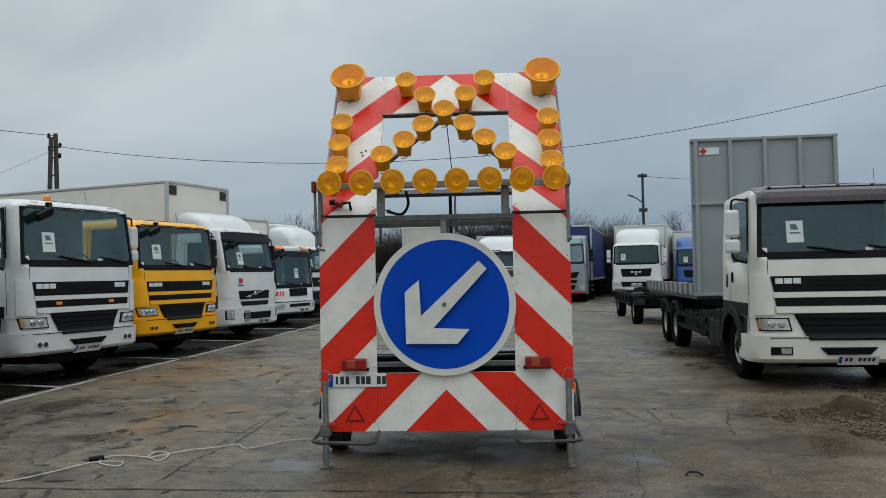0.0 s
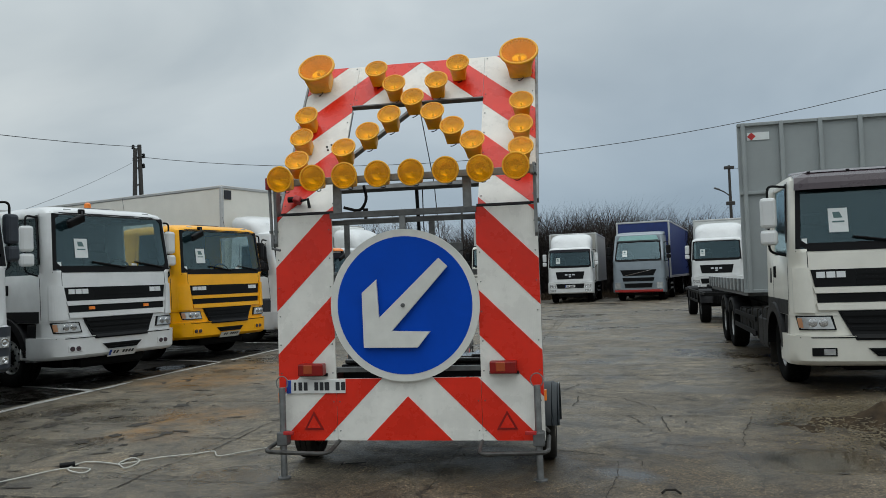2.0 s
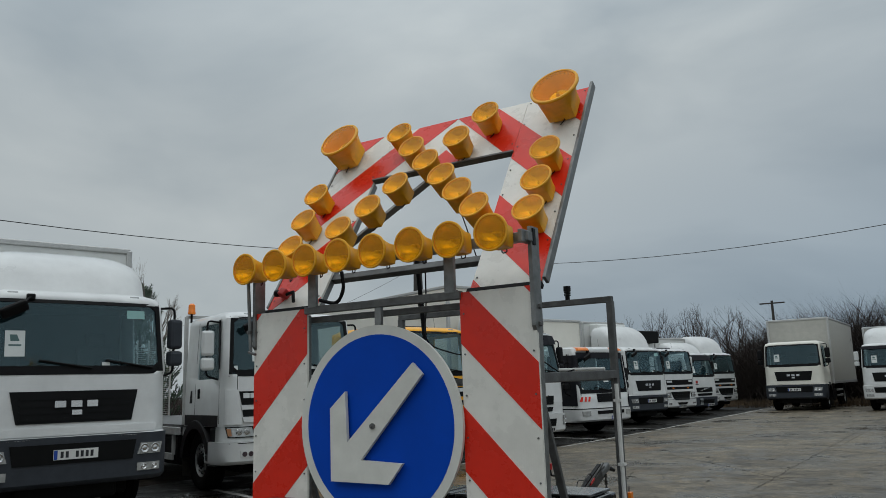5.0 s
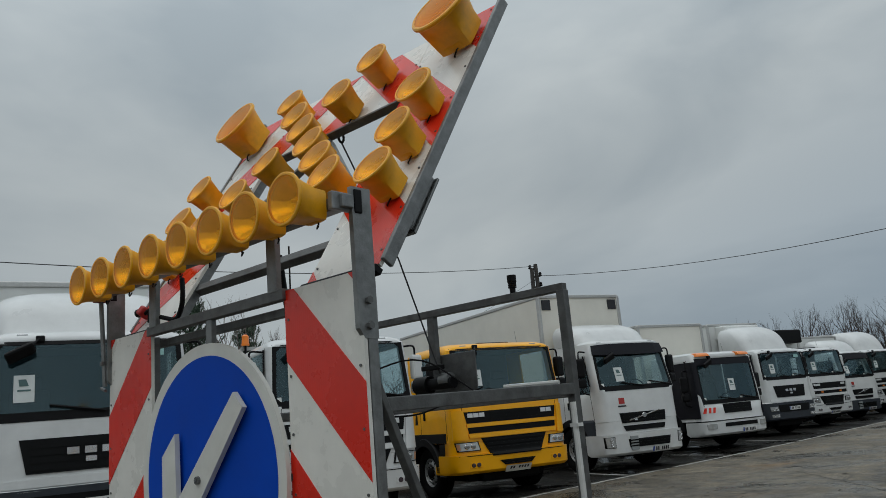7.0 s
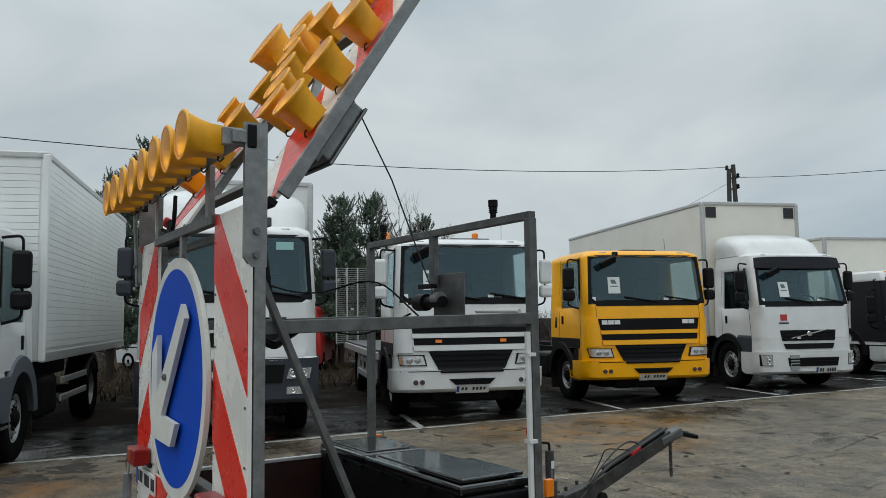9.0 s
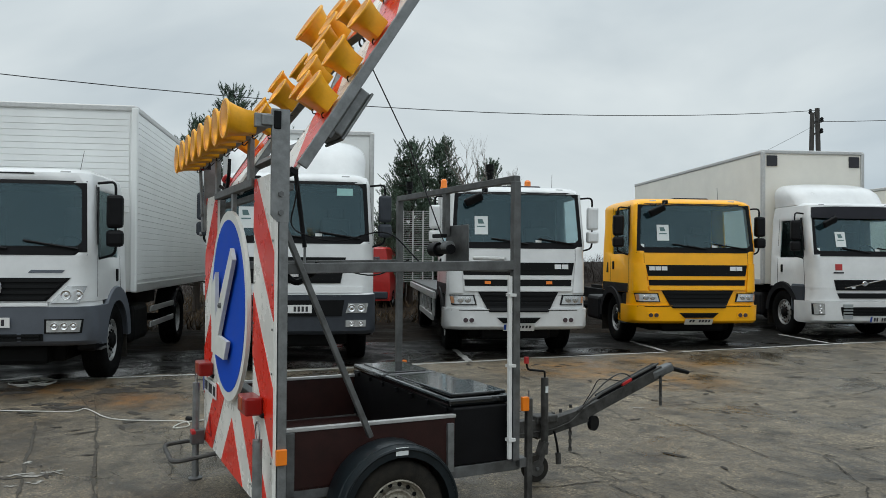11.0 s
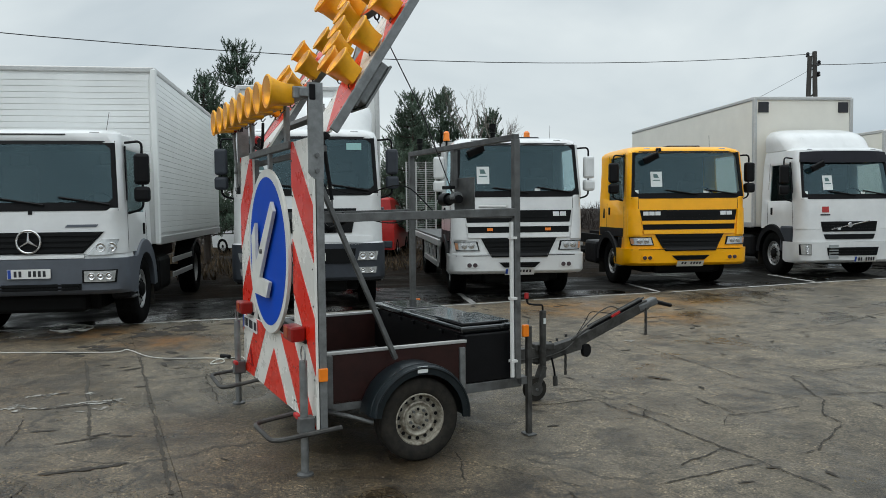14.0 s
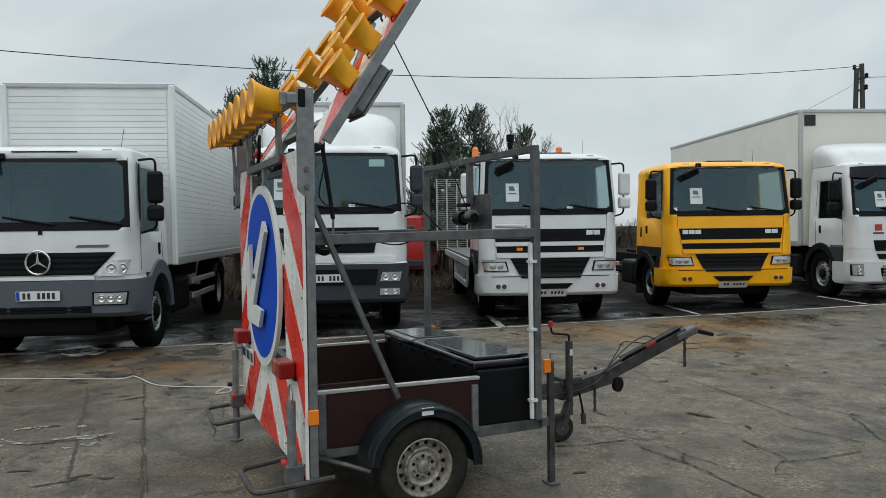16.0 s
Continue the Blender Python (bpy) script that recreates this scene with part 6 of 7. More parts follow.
# the row along the painted line
SIDE = "parked lorries along the painted line"
tr, sh = lorry("ate", -6.02, -1.86, -17.5, "paint_white", "white box lorry with a grey bumper and planked cargo box", bumper="grey_bumper", sticker=None, group=SIDE, gear=(1.25, 5.6))
tr.scale = (1.06, 1.06, 1.06)
rear_body(tr, "boxbody", 1.95, 7.0, 3.80, "box_planks", 1.12, 1.20, ribs=27)
tr, sh = lorry("man", -6.65, 2.23, -17.3, "paint_white", "white lorry with an anthracite bumper, roof deflector and tall box body", bumper="dark_bumper", sticker=-0.72, group=SIDE, deflector=0.66, gear=(1.35, 5.4, 6.7), mirror="dark_bumper")
tr.scale = (1.05, 1.05, 1.05)
rear_body(tr, "boxbody", 2.15, 7.5, 3.88, "boxwhite", 1.1, 1.27)
tr, sh = lorry("cf", -6.48, 6.22, -20.0, "paint_white", "white lorry with a flat vehicle transporter bed and orange beacons", mirror="paint_white", group=SIDE, beacons=((0.45, 1.5, 0.04), (-1.05, 2.1, 0.10)), gear=(1.38, 6.4))
tr.scale = (1.06, 1.03, 1.015)
for sx in (-1, 1):
    part("side_beam", box((sx * 1.22, 5.6, 0.98), (0.06, 7.0, 0.14), bevel=0.01), "frame_white", tr)
    part("side_beam", box((sx * 1.22, 4.0, 0.52), (0.05, 3.2, 0.12), bevel=0.01), "frame_white", tr)
    for yy in (2.4, 3.2, 4.0, 4.8, 5.6):
        part("guard_post", box((sx * 1.21, yy, 0.75), (0.05, 0.07, 0.40), bevel=0.005), "frame_white", tr)
    part("head_post", bar((sx * 1.12, 2.15, 0.9), (sx * 1.12, 2.15, 3.05), 0.06, 0.06), "frame_white", tr)
    r = part("loading_ramp", box((sx * 0.74 - 0.30, 9.1, 1.95), (0.07, 0.07, 0.05)), "frame_white", tr)
    bm = bmesh.new()
    for u in (-0.42, -0.14, 0.14, 0.42):
        add_box(bm, (sx * 0.74 - 0.30 + u, 9.1, 2.05), (0.035, 0.05, 2.1), bevel=0.006)
    for v in np.arange(1.05, 3.1, 0.055):
        add_box(bm, (sx * 0.74 - 0.30, 9.1, v), (0.88, 0.02, 0.009))
    tagged(part("ramp_grid", bm, "alu", r, "white steel ramp with cross bars, folded upright"), kind="stuff")
part("load_deck", box((0, 5.6, 1.07), (2.4, 7.0, 0.05)), "galv_dark", tr)
part("head_frame", bar((-1.12, 2.15, 3.05), (1.12, 2.15, 3.05), 0.06, 0.06), "frame_white", tr)
tr, sh = lorry("cf", -6.41, 10.36, -20.0, "paint_yellow", "yellow lorry cab and bare chassis with black mirrors", plate="plate_yellowish", group=SIDE, gear=(1.38, 5.4, 6.75))
tr.scale = (1.10, 1.07, 0.995)
part("rear_cab_panel", box((0, 2.05, 2.0), (2.2, 0.20, 1.9), bevel=0.08), "paint_yellow", tr)
tr, sh = lorry("fl", -6.17, 15.05, -20.0, "paint_white", "white lorry with a dark roof visor, deflector and cream box body", group=SIDE, deflector=0.50, gear=(1.25, 5.6), mirror="black", sticker=-0.45)
tr.scale = (1.06, 1.06, 1.06)
b = rear_body(tr, "boxbody", 1.92, 8.5, 4.2, "boxcream", 1.1, 1.24)
for sx in (-1, 1):
    part("box_vent", box((sx * 1.02, 1.908, 3.98), (0.26, 0.02, 0.25), bevel=0.005), "plate_ink", b)
tr, sh = lorry("low", -6.30, 20.6, -20.0, "paint_white", "white low-entry lorry with wide glass and an orange beacon bar", group=SIDE, gear=(1.5, 5.4, 6.7), sticker=0.1)
tr.scale = (1.07, 1.07, 1.07)
rear_body(tr, "boxbody", 2.1, 6.0, 3.6, "boxcream", 0.95, 1.25)
tr, sh = lorry("man", -6.60, 26.0, -20.0, "paint_white", "white lorry with a dark bumper and a roof deflector", bumper="dark_bumper", group=SIDE, deflector=0.9, gear=(1.35, 5.4), sticker=-0.6)
b = rear_body(tr, "boxbody", 2.15, 7.5, 4.05, "boxwhite", 1.1, 1.27)
part("cooling_unit", box((0.0, 1.95, 3.72), (1.8, 0.45, 0.5), bevel=0.05), "boxwhite", tr)
tr, sh = lorry("cf", -6.65, 30.4, -20.0, "paint_white", "white lorry with a cooling unit over the cab", group=SIDE, gear=(1.38, 5.4), mirror="paint_white")
b = rear_body(tr, "boxbody", 2.2, 7.5, 3.9, "boxwhite", 1.1, 1.27)
part("cooling_unit", box((0.0, 1.95, 3.62), (1.9, 0.5, 0.55), bevel=0.05), "grille", tr)
tr, sh = lorry("fl", -6.8, 35.0, -20.0, "paint_white", "white lorry with a dark bumper far down the row", bumper="dark_bumper", group=SIDE, deflector=0.6, gear=(1.25, 5.0))
rear_body(tr, "boxbody", 1.85, 7.0, 3.7, "boxwhite", 1.1, 1.25)
tr, sh = lorry("cf", -6.8, 39.4, -20.0, "paint_white", "white lorry with a tall deflector at the end of the row", group=SIDE, deflector=0.95, gear=(1.38, 5.2))
rear_body(tr, "boxbody", 2.2, 7.0, 3.9, "boxwhite", 1.1, 1.25)

# the row across the far end of the yard
FAR = "lorries across the far end of the yard"
tr, sh = lorry("man", -3.2, 37.4, -92, "paint_cream", "cream lorry with a dark bumper and a curtain-sided body", bumper="dark_bumper", group=FAR, gear=(1.35, 5.6), detail=False)
tr.scale = (1.13, 1.13, 1.13)
rear_body(tr, "boxbody", 2.1, 7.5, 4.0, "curtain_grey", 1.1, 1.28)
tr, sh = lorry("man", 1.0, 36.4, -96, "paint_white", "white lorry with a roof deflector and a grey box body", group=FAR, gear=(1.35, 5.6), detail=False, deflector=0.75, mirror="paint_white")
part("sun_visor", sh.patch(2.70, 2.84, -1.1, 1.1, -1.08, 1.08, 0.10, 0.03, 10, 1), "visor_black", tr, "dark sun visor bar")
tr.scale = (1.02, 1.02, 1.02)
rear_body(tr, "boxbody", 2.1, 7.0, 3.75, "curtain_grey", 1.1, 1.28)
tr, sh = lorry("fh", 4.6, 36.6, -102, "paint_silver", "silver-blue tractor lorry with a red skirt and a blue curtain trailer", group=FAR, gear=(1.4, 5.0, 11.0), detail=False, deflector=0.16)
tr.scale = (1.13, 1.10, 1.08)
rear_body(tr, "boxbody", 2.4, 12.5, 4.05, "curtain_blue", 1.1, 1.28)
tr, sh = lorry("man", 8.4, 35.2, -107, "paint_white", "white lorry with a deflector and a white box body", group=FAR, gear=(1.35, 5.6), detail=False, deflector=0.75, mirror="paint_white")
tr.scale = (1.08, 1.08, 1.08)
rear_body(tr, "boxbody", 2.1, 8.0, 3.9, "boxwhite", 1.1, 1.28)
tr, sh = lorry("man", 12.0, 36.5, -104, "paint_blue", "bright blue lorry with a white lower front", group=FAR, gear=(1.35, 5.6), detail=False, deflector=0.6)
rear_body(tr, "boxbody", 2.1, 8.0, 3.9, "boxwhite", 1.1, 1.28)

# the hook-lift lorry with the container wall
def deepen(tr, z0, k):
    """Stretch the front of a cab downwards from the height z0."""
    keep = {"wheel", "tyre", "slot_ring", "nut_ring", "hub", "axle", "wheel_arch", "engine_sump", "underbody", "entry_step", "step_tread", "mud_flap", "chassis_beam"}
    for ob in tr.children_recursive:
        plain = ob.name.split(".")[0]
        if plain in keep or (plain != "cab" and max(v.co.y for v in ob.data.vertices) > 1.95):
            continue
        for v in ob.data.vertices:
            if v.co.z < z0:
                v.co.z = z0 - (z0 - v.co.z) * k


tr, sh = lorry("cf", 5.24, 3.95, -94, "paint_cream", look_down=False, label="off-white hook-lift lorry with a smoked visor and a tall grey headboard", visor="visor", mirror="paint_white", group="lorries beside the rubble", gear=(1.42, 6.65, 8.0), sticker=-0.60, plate_x=0.12)
tr.scale = (1.0, 1.0, 0.945)
deepen(tr, 1.54, 1.09)
hb = part("headboard", box((0.05, 3.93, 2.80), (2.62, 0.06, 3.12), bevel=0.01), "container", tr, "tall grey ribbed steel headboard")
for u in (-1.22, -0.60, 0.02, 0.64, 1.26):
    part("headboard_rib", box((0.05 + u, 3.87, 2.80), (0.07, 0.09, 3.12), bevel=0.01), "container", hb)
for v in (1.27, 3.07, 4.33):
    part("headboard_rail", box((0.05, 3.88, v), (2.62, 0.07, 0.06), bevel=0.01), "container", hb)
part("headboard_label", box((-0.92, 3.888, 4.11), (0.36, 0.012, 0.14)), "paper", hb)
part("label_mark", box((-1.03, 3.880, 4.11), (0.10, 0.010, 0.10), pose(0, 0, 0, 0, 45, 0)), "red_plastic", hb)
for sx in (-1, 1):
    cs = part("container_side", box((0.05 + sx * 1.26, 7.2, 1.375), (0.05, 6.5, 0.25), bevel=0.01), "container", tr)
    for k in range(12):
        part("side_rib", box((0.05 + sx * 1.295, 4.05 + 0.57 * k, 1.375), (0.05, 0.10, 0.25), bevel=0.008), "galv", cs)
part("container_floor", box((0.05, 7.2, 1.22), (2.5, 6.5, 0.08)), "galv_dark", tr)
part("exhaust_stack", rod((-0.95, 2.5, 0.9), (-0.95, 2.5, 2.1), 0.09, 12), "chassis", tr)
bm = bmesh.new()
for k in range(4):
    add_rod(bm, (-1.0, 2.25 + 0.07 * k, 0.75), (-1.0, 2.3 + 0.07 * k, 1.6), 0.03, 8)
tagged(part("hydraulic_lines", bm, "chassis", tr), kind="stuff")
for sx in (-1, 1):
    part("air_tank", rod((sx * 0.95, 2.9, 0.75), (sx * 0.95, 4.6, 0.75), 0.2, 14), "chassis", tr, smooth=True)
for y0, y1, z0, z1 in ((2.15, 2.95, 0.42, 1.05), (3.05, 4.15, 0.46, 0.98), (4.3, 5.6, 0.50, 0.92)):
    bx = part("equipment_box", box((-0.98, (y0 + y1) / 2, (z0 + z1) / 2), (0.34, y1 - y0, z1 - z0), bevel=0.05), "chassis", tr)
    part("box_strap", box((-0.985, y0 + 0.25 * (y1 - y0), (z0 + z1) / 2), (0.35, 0.05, z1 - z0 + 0.01), bevel=0.01), "rubber", bx)
    part("box_strap", box((-0.985, y0 + 0.75 * (y1 - y0), (z0 + z1) / 2), (0.35, 0.05, z1 - z0 + 0.01), bevel=0.01), "rubber", bx)
part("hook_frame", box((0, 5.2, 1.08), (1.5, 5.6, 0.18), bevel=0.03), "chassis", tr)
part("rear_skirt", box((0, 7.3, 0.75), (1.3, 3.4, 0.5), bevel=0.04), "chassis", tr)
# drawbar trailer behind it
dt = thing("flat_trailer", pose(6.08, 16.2, 0, 0, 0, -3.6), "dark low drawbar trailer frame behind the hook-lift lorry", "trailer")
for sx in (-1, 1):
    part("trailer_beam", box((sx * 0.5, 3.9, 0.86), (0.1, 7.6, 0.16), bevel=0.01), "chassis", dt)
    part("side_frame", box((sx * 1.18, 4.0, 0.90), (0.06, 7.6, 0.08), bevel=0.01), "chassis", dt)
    part("side_frame", box((sx * 1.18, 4.2, 0.60), (0.05, 3.2, 0.07), bevel=0.01), "chassis", dt)
    for yy in (2.7, 3.7, 4.7, 5.7):
        part("frame_stay", box((sx * 1.18, yy, 0.75), (0.05, 0.07, 0.28), bevel=0.006), "chassis", dt)
    for yy in (1.9, 6.5):
        wheel(dt, "wheel", (sx * 1.05, yy, 0.46), sx, 0.46, 0.28, 0.28, "rim_steel", 10, 0.6)
        arch(dt, "mudguard", yy, sx * 0.86, sx * 1.22, 0.46, 0.52, 15, 165, "black", 0.02, 0.05)
for yy in (0.2, 1.5, 2.8, 4.1, 5.4, 6.7, 7.75):
    part("cross_member", box((0, yy, 0.90), (2.34, 0.09, 0.09), bevel=0.01), "chassis", dt)
part("front_dolly", box((0, 1.9, 0.70), (1.5, 1.4, 0.26), bevel=0.03), "chassis", dt)
part("spare_wheel_carrier", box((0, 4.2, 0.60), (1.9, 2.6, 0.36), bevel=0.06), "chassis", dt)
part("trailer_tow_bar", bar((0, -1.6, 0.70), (0, 1.4, 0.75), 0.12, 0.12), "chassis", dt)
part("load_guide", bar((-0.5, 1.0, 1.18), (-0.5, 6.6, 0.98), 0.10, 0.12), "chassis", dt)
part("load_guide", bar((0.5, 1.0, 1.18), (0.5, 6.6, 0.98), 0.10, 0.12), "chassis", dt)
# red van and white car beyond the row
def small_vehicle(name, x, y, th, paint, label, l, h, w=0.85):
    v = thing(name, pose(x, y, 0, 0, 0, th + 90), label, "van")
    s = Shell([(0.25, 0.05, l, w, 0.2), (0.75, 0.0, l, w + 0.03, 0.22), (1.0, 0.15, l, w + 0.02, 0.22), (1.15, 0.75, l - 0.02, w, 0.2), (h - 0.08, 1.35, l - 0.12, w - 0.14, 0.2), (h, 1.55, l - 0.25, w - 0.25, 0.2)], 0.08)
    b = part("body", s.build([0.25, 0.5, 0.75, 1.0, 1.15, 1.4, h - 0.08, h], lambda *a: False, lambda z: 0.5, lambda z: (1.2, 2.2)), paint, v, smooth=True)
    part("windscreen", s.patch(1.17, h - 0.12, -w + 0.15, w - 0.15, -w + 0.3, w - 0.3, 0.006, 0.02, 8, 2), "visor", v)
    for sx in (-1, 1):
        part("side_window", s.patch(1.18, h - 0.14, 1.25, 2.1, 1.55, 2.1, 0.006, 0.02, 2, 2, side=sx), "visor", v)
        part("headlamp", s.patch(0.70, 0.86, *sorted((sx * 0.5, sx * 0.8)), *sorted((sx * 0.5, sx * 0.8)), 0.01, 0.03), "headlamp", v)
        for yy in (0.85, l - 0.9):
            wheel(v, "wheel", (sx * (w - 0.06), yy, 0.31), sx, 0.31, 0.18, 0.19, "rim_steel", 8, 0.3)
    return v


rv = small_vehicle("van", -24.5, 10.75, 150, "paint_red", "small red van parked on the earth behind the lorries", 4.6, 2.15, 0.95)
part("rear_window", box((0.0, 4.53, 1.60), (1.2, 0.06, 0.40), pose(0, 0, 0, 8), 0.03), "visor", rv)
part("rear_bumper", box((0.0, 4.6, 0.45), (1.8, 0.16, 0.25), bevel=0.04), "dark_bumper", rv)
small_vehicle("van", -27.0, 4.6, -150, "paint_white", "small white van parked on the earth behind the lorries", 4.2, 1.7)


# ---- ground ----
def ground_sheet():
    bm = bmesh.new()
    xs = [-700, -200, -60, -30, -12, 0, 20, 60, 200, 700]
    ys = [-700, -200, -60, -20, 0, 20, 45, 70, 120, 300, 1500]
    v = [[bm.verts.new((x, y, -0.012)) for y in ys] for x in xs]
    for i in range(len(xs) - 1):
        for j in range(len(ys) - 1):
            bm.faces.new((v[i][j], v[i + 1][j], v[i + 1][j + 1], v[i][j + 1]))
    return part("ground", bm, "earth")


ground = tagged(ground_sheet(), "dark wet earth and old concrete yard reaching the horizon", "ground", kind="structure")
yard = thing("pavement", pose(0, 0, 0), "old cracked wet concrete slabs of the yard with puddles and rust stains", "pavement")
tagged(yard, kind="structure")


def ragged(p, q, w, step, jit, z, seed, grow=0.6):
    """A ragged thin strip from p to q: a crack or a worn painted line."""
    rng = random.Random(seed)
    p, q = Vector((*p, z)), Vector((*q, z))
    d = (q - p)
    n = max(2, int(d.length / step))
    side = Vector((-d.y, d.x, 0)).normalized()
    bm = bmesh.new()
    prev = None
    off = 0.0
    for i in range(n + 1):
        off += rng.uniform(-jit, jit)
        off *= 0.93
        c = p + d * (i / n) + side * off
        ww = w * (1 - grow + grow * 2 * rng.random()) * (0.25 if i in (0, n) else 1)
        cur = (bm.verts.new(c - side * ww / 2), bm.verts.new(c + side * ww / 2))
        if prev:
            bm.faces.new((prev[0], cur[0], cur[1], prev[1]))
        prev = cur
    bmesh.ops.recalc_face_normals(bm, faces=bm.faces)
    for f in bm.faces:
        if f.normal.z < 0:
            f.normal_flip()
    return bm


JOINTS = (((0.96, 35.9), (0.41, 8.5)), ((0.5, 7.8), (3.9, 7.6)), ((0.5, 6.4), (3.3, 6.1)), ((-0.6, 10.4), (4.1, 9.7)), ((-7.0, 4.1), (-2.2, 3.9)), ((0.25, 2.17), (0.38, 2.79)), ((0.47, 5.55), (0.57, 6.48)), ((-3.26, 8.55), (-3.16, 9.42)))
SEALED = (((-3.89, -0.66), (-0.51, -0.82)), ((-0.51, -0.82), (1.03, -0.90)), ((-3.93, -1.25), (-0.40, -1.30)))
RIFTS = (((0.42, 2.79), (1.32, 2.78), (2.17, 2.73), (2.82, 2.66)), ((-1.68, 4.93), (-0.24, 4.71), (0.35, 4.58)), ((-0.2, 2.7), (-0.02, 2.95), (0.27, 3.15)), ((-1.91, 5.25), (-1.68, 6.72)), ((-1.59, 7.23), (-1.5, 8.18), (-1.69, 8.96), (-2.04, 10.31)), ((0.52, 5.04), (1.29, 4.56), (1.62, 4.15), (1.88, 4.0)), ((1.17, 4.74), (1.38, 5.29)), ((1.49, 3.16), (1.29, 3.41), (1.37, 4.18)), ((1.88, 4.0), (2.24, 3.26), (2.26, 3.09)), ((0.7, 3.63), (1.28, 3.52)), ((0.49, 4.25), (1.2, 4.39)))
FORKS = (((-2.12, 3.6), (-2.2, 2.1), (-2.2, 0.95), (-2.36, 0.2), (-2.4, -0.5)), ((2.1, 1.27), (2.55, 1.15)), ((-2.9, 1.6), (-1.55, 1.33)), ((-0.59, -1.87), (-1.36, -1.78)), ((1.9, 2.75), (2.05, 2.2)), ((1.0, 2.78), (0.8, 3.0)))
cracks = [(a, b, 0.013) for a, b in JOINTS] + [(a, b, 0.012) for r in RIFTS + FORKS for a, b in zip(r, r[1:])]
cracks += [((-3.56, 6.2), (-3.3, 7.4), 0.036), ((-3.8, 0.4), (-3.65, 1.4), 0.014), ((-3.8, 2.1), (-3.6, 2.8), 0.018), ((2.27, 1.8), (2.25, 2.7), 0.012), ((0.24, -1.64), (0.25, -1.08), 0.045), ((-0.46, -1.55), (-0.49, -1.23), 0.022), ((-0.91, -1.72), (-0.85, -1.52), 0.040), ((-0.50, -1.16), (-0.40, -1.02), 0.040), ((-1.66, -1.68), (-1.61, -1.07), 0.030), ((1.1, 1.0), (1.64, 0.8), 0.010),
           ((1.0, 9.5), (-2.5, 14.0), 0.014), ((4.2, 13.0), (0.0, 16.0), 0.014), ((2.0, 19.0), (-3.0, 20.0), 0.018), ((-4.2, 17.0), (-1.8, 22.0), 0.014)]
for i, (a, b, wd) in enumerate(cracks):
    part("crack", ragged(a, b, wd, 0.035, 0.011, 0.0045, 100 + i, 0.75), "crack", yard)
for i, (a, b) in enumerate(SEALED):
    part("sealed_joint", ragged(a, b, 0.022, 0.03, 0.005, 0.0042, 160 + i, 0.9), "tar", yard)
rng = random.Random(41)
for i in range(46):
    a = Vector((rng.uniform(-6.0, 4.5), rng.uniform(-3.0, 18.0)))
    an = rng.choice((0.0, 0.0, 3.1416, 1.5708)) + rng.gauss(0, 0.35)
    b = a + Vector((math.cos(an), math.sin(an))) * rng.uniform(0.4, 1.9)
    part("crack", ragged(tuple(a), tuple(b), rng.uniform(0.004, 0.009), 0.035, 0.012, 0.0046, 200 + i, 0.9), "crack", yard)
rng = random.Random(5)
bm = bmesh.new()
for k in range(640):
    cx, cy = rng.uniform(-6.2, 5), (-0.95 + 4.03 * rng.randrange(-1, 7) + rng.gauss(0, 0.35)) if k < 150 else rng.uniform(-3.5, 16.0)
    if k > 420:
        cx, cy = -6.4 + 5.4 * rng.random() ** 1.3, rng.uniform(-2.5, 11.0)
    ax = rng.uniform(0.02, 0.13) if k < 150 else 0.02 + 0.20 * rng.random() ** 3
    an = rng.uniform(-0.5, 0.5) + (0 if rng.random() < 0.6 else 1.5)
    flat = rng.uniform(0.10, 0.35)
    ax *= 0.45 if cx > 0.2 else 0.8
    pts = []
    for j in range(9):
        a = 6.28319 * j / 9
        rr = ax * rng.uniform(0.45, 1.2)
        u, v = rr * math.cos(a), flat * rr * math.sin(a)
        pts.append(bm.verts.new((cx + u * math.cos(an) - v * math.sin(an), cy + u * math.sin(an) + v * math.cos(an), 0.0050)))
    bm.faces.new(pts)
tagged(part("spalled_patches", bm, "crack", yard), kind="stuff")

# the dark bays behind the painted line, lorry shade put into their colour
def blot(pts, z, bm=None):
    bm = bm or bmesh.new()
    f = bm.faces.new([bm.verts.new((*q, z)) for q in pts])
    if f.normal.z < 0:
        f.normal_flip()
    return bm


EDGE = ((-7.9, -8.0), (-7.25, -3.2), (-6.6, 1.4), (-6.35, 6.2), (-6.1, 9.2), (-5.75, 15.0), (-5.45, 22.0), (-5.25, 44.0))
def line_x(y):
    for (xa, ya), (xb, yb) in zip(EDGE, EDGE[1:]):
        if y <= yb:
            return xa + (xb - xa) * (y - ya) / (yb - ya)
    return EDGE[-1][0]


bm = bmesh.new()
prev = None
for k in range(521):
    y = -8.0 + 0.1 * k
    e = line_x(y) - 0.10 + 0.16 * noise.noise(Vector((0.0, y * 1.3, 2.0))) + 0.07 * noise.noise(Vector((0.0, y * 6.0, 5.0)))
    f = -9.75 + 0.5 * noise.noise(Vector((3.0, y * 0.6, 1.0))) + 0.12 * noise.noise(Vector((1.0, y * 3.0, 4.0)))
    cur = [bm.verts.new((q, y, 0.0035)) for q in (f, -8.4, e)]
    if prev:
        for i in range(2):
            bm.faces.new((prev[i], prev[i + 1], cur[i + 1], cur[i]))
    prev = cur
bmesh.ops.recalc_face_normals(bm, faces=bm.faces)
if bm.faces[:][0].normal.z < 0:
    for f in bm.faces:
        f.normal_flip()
tagged(part("pavement", bm, "tarmac"), "dark wet ground of the parking bays behind the painted line, lorry shade in its colour", "pavement", kind="structure")

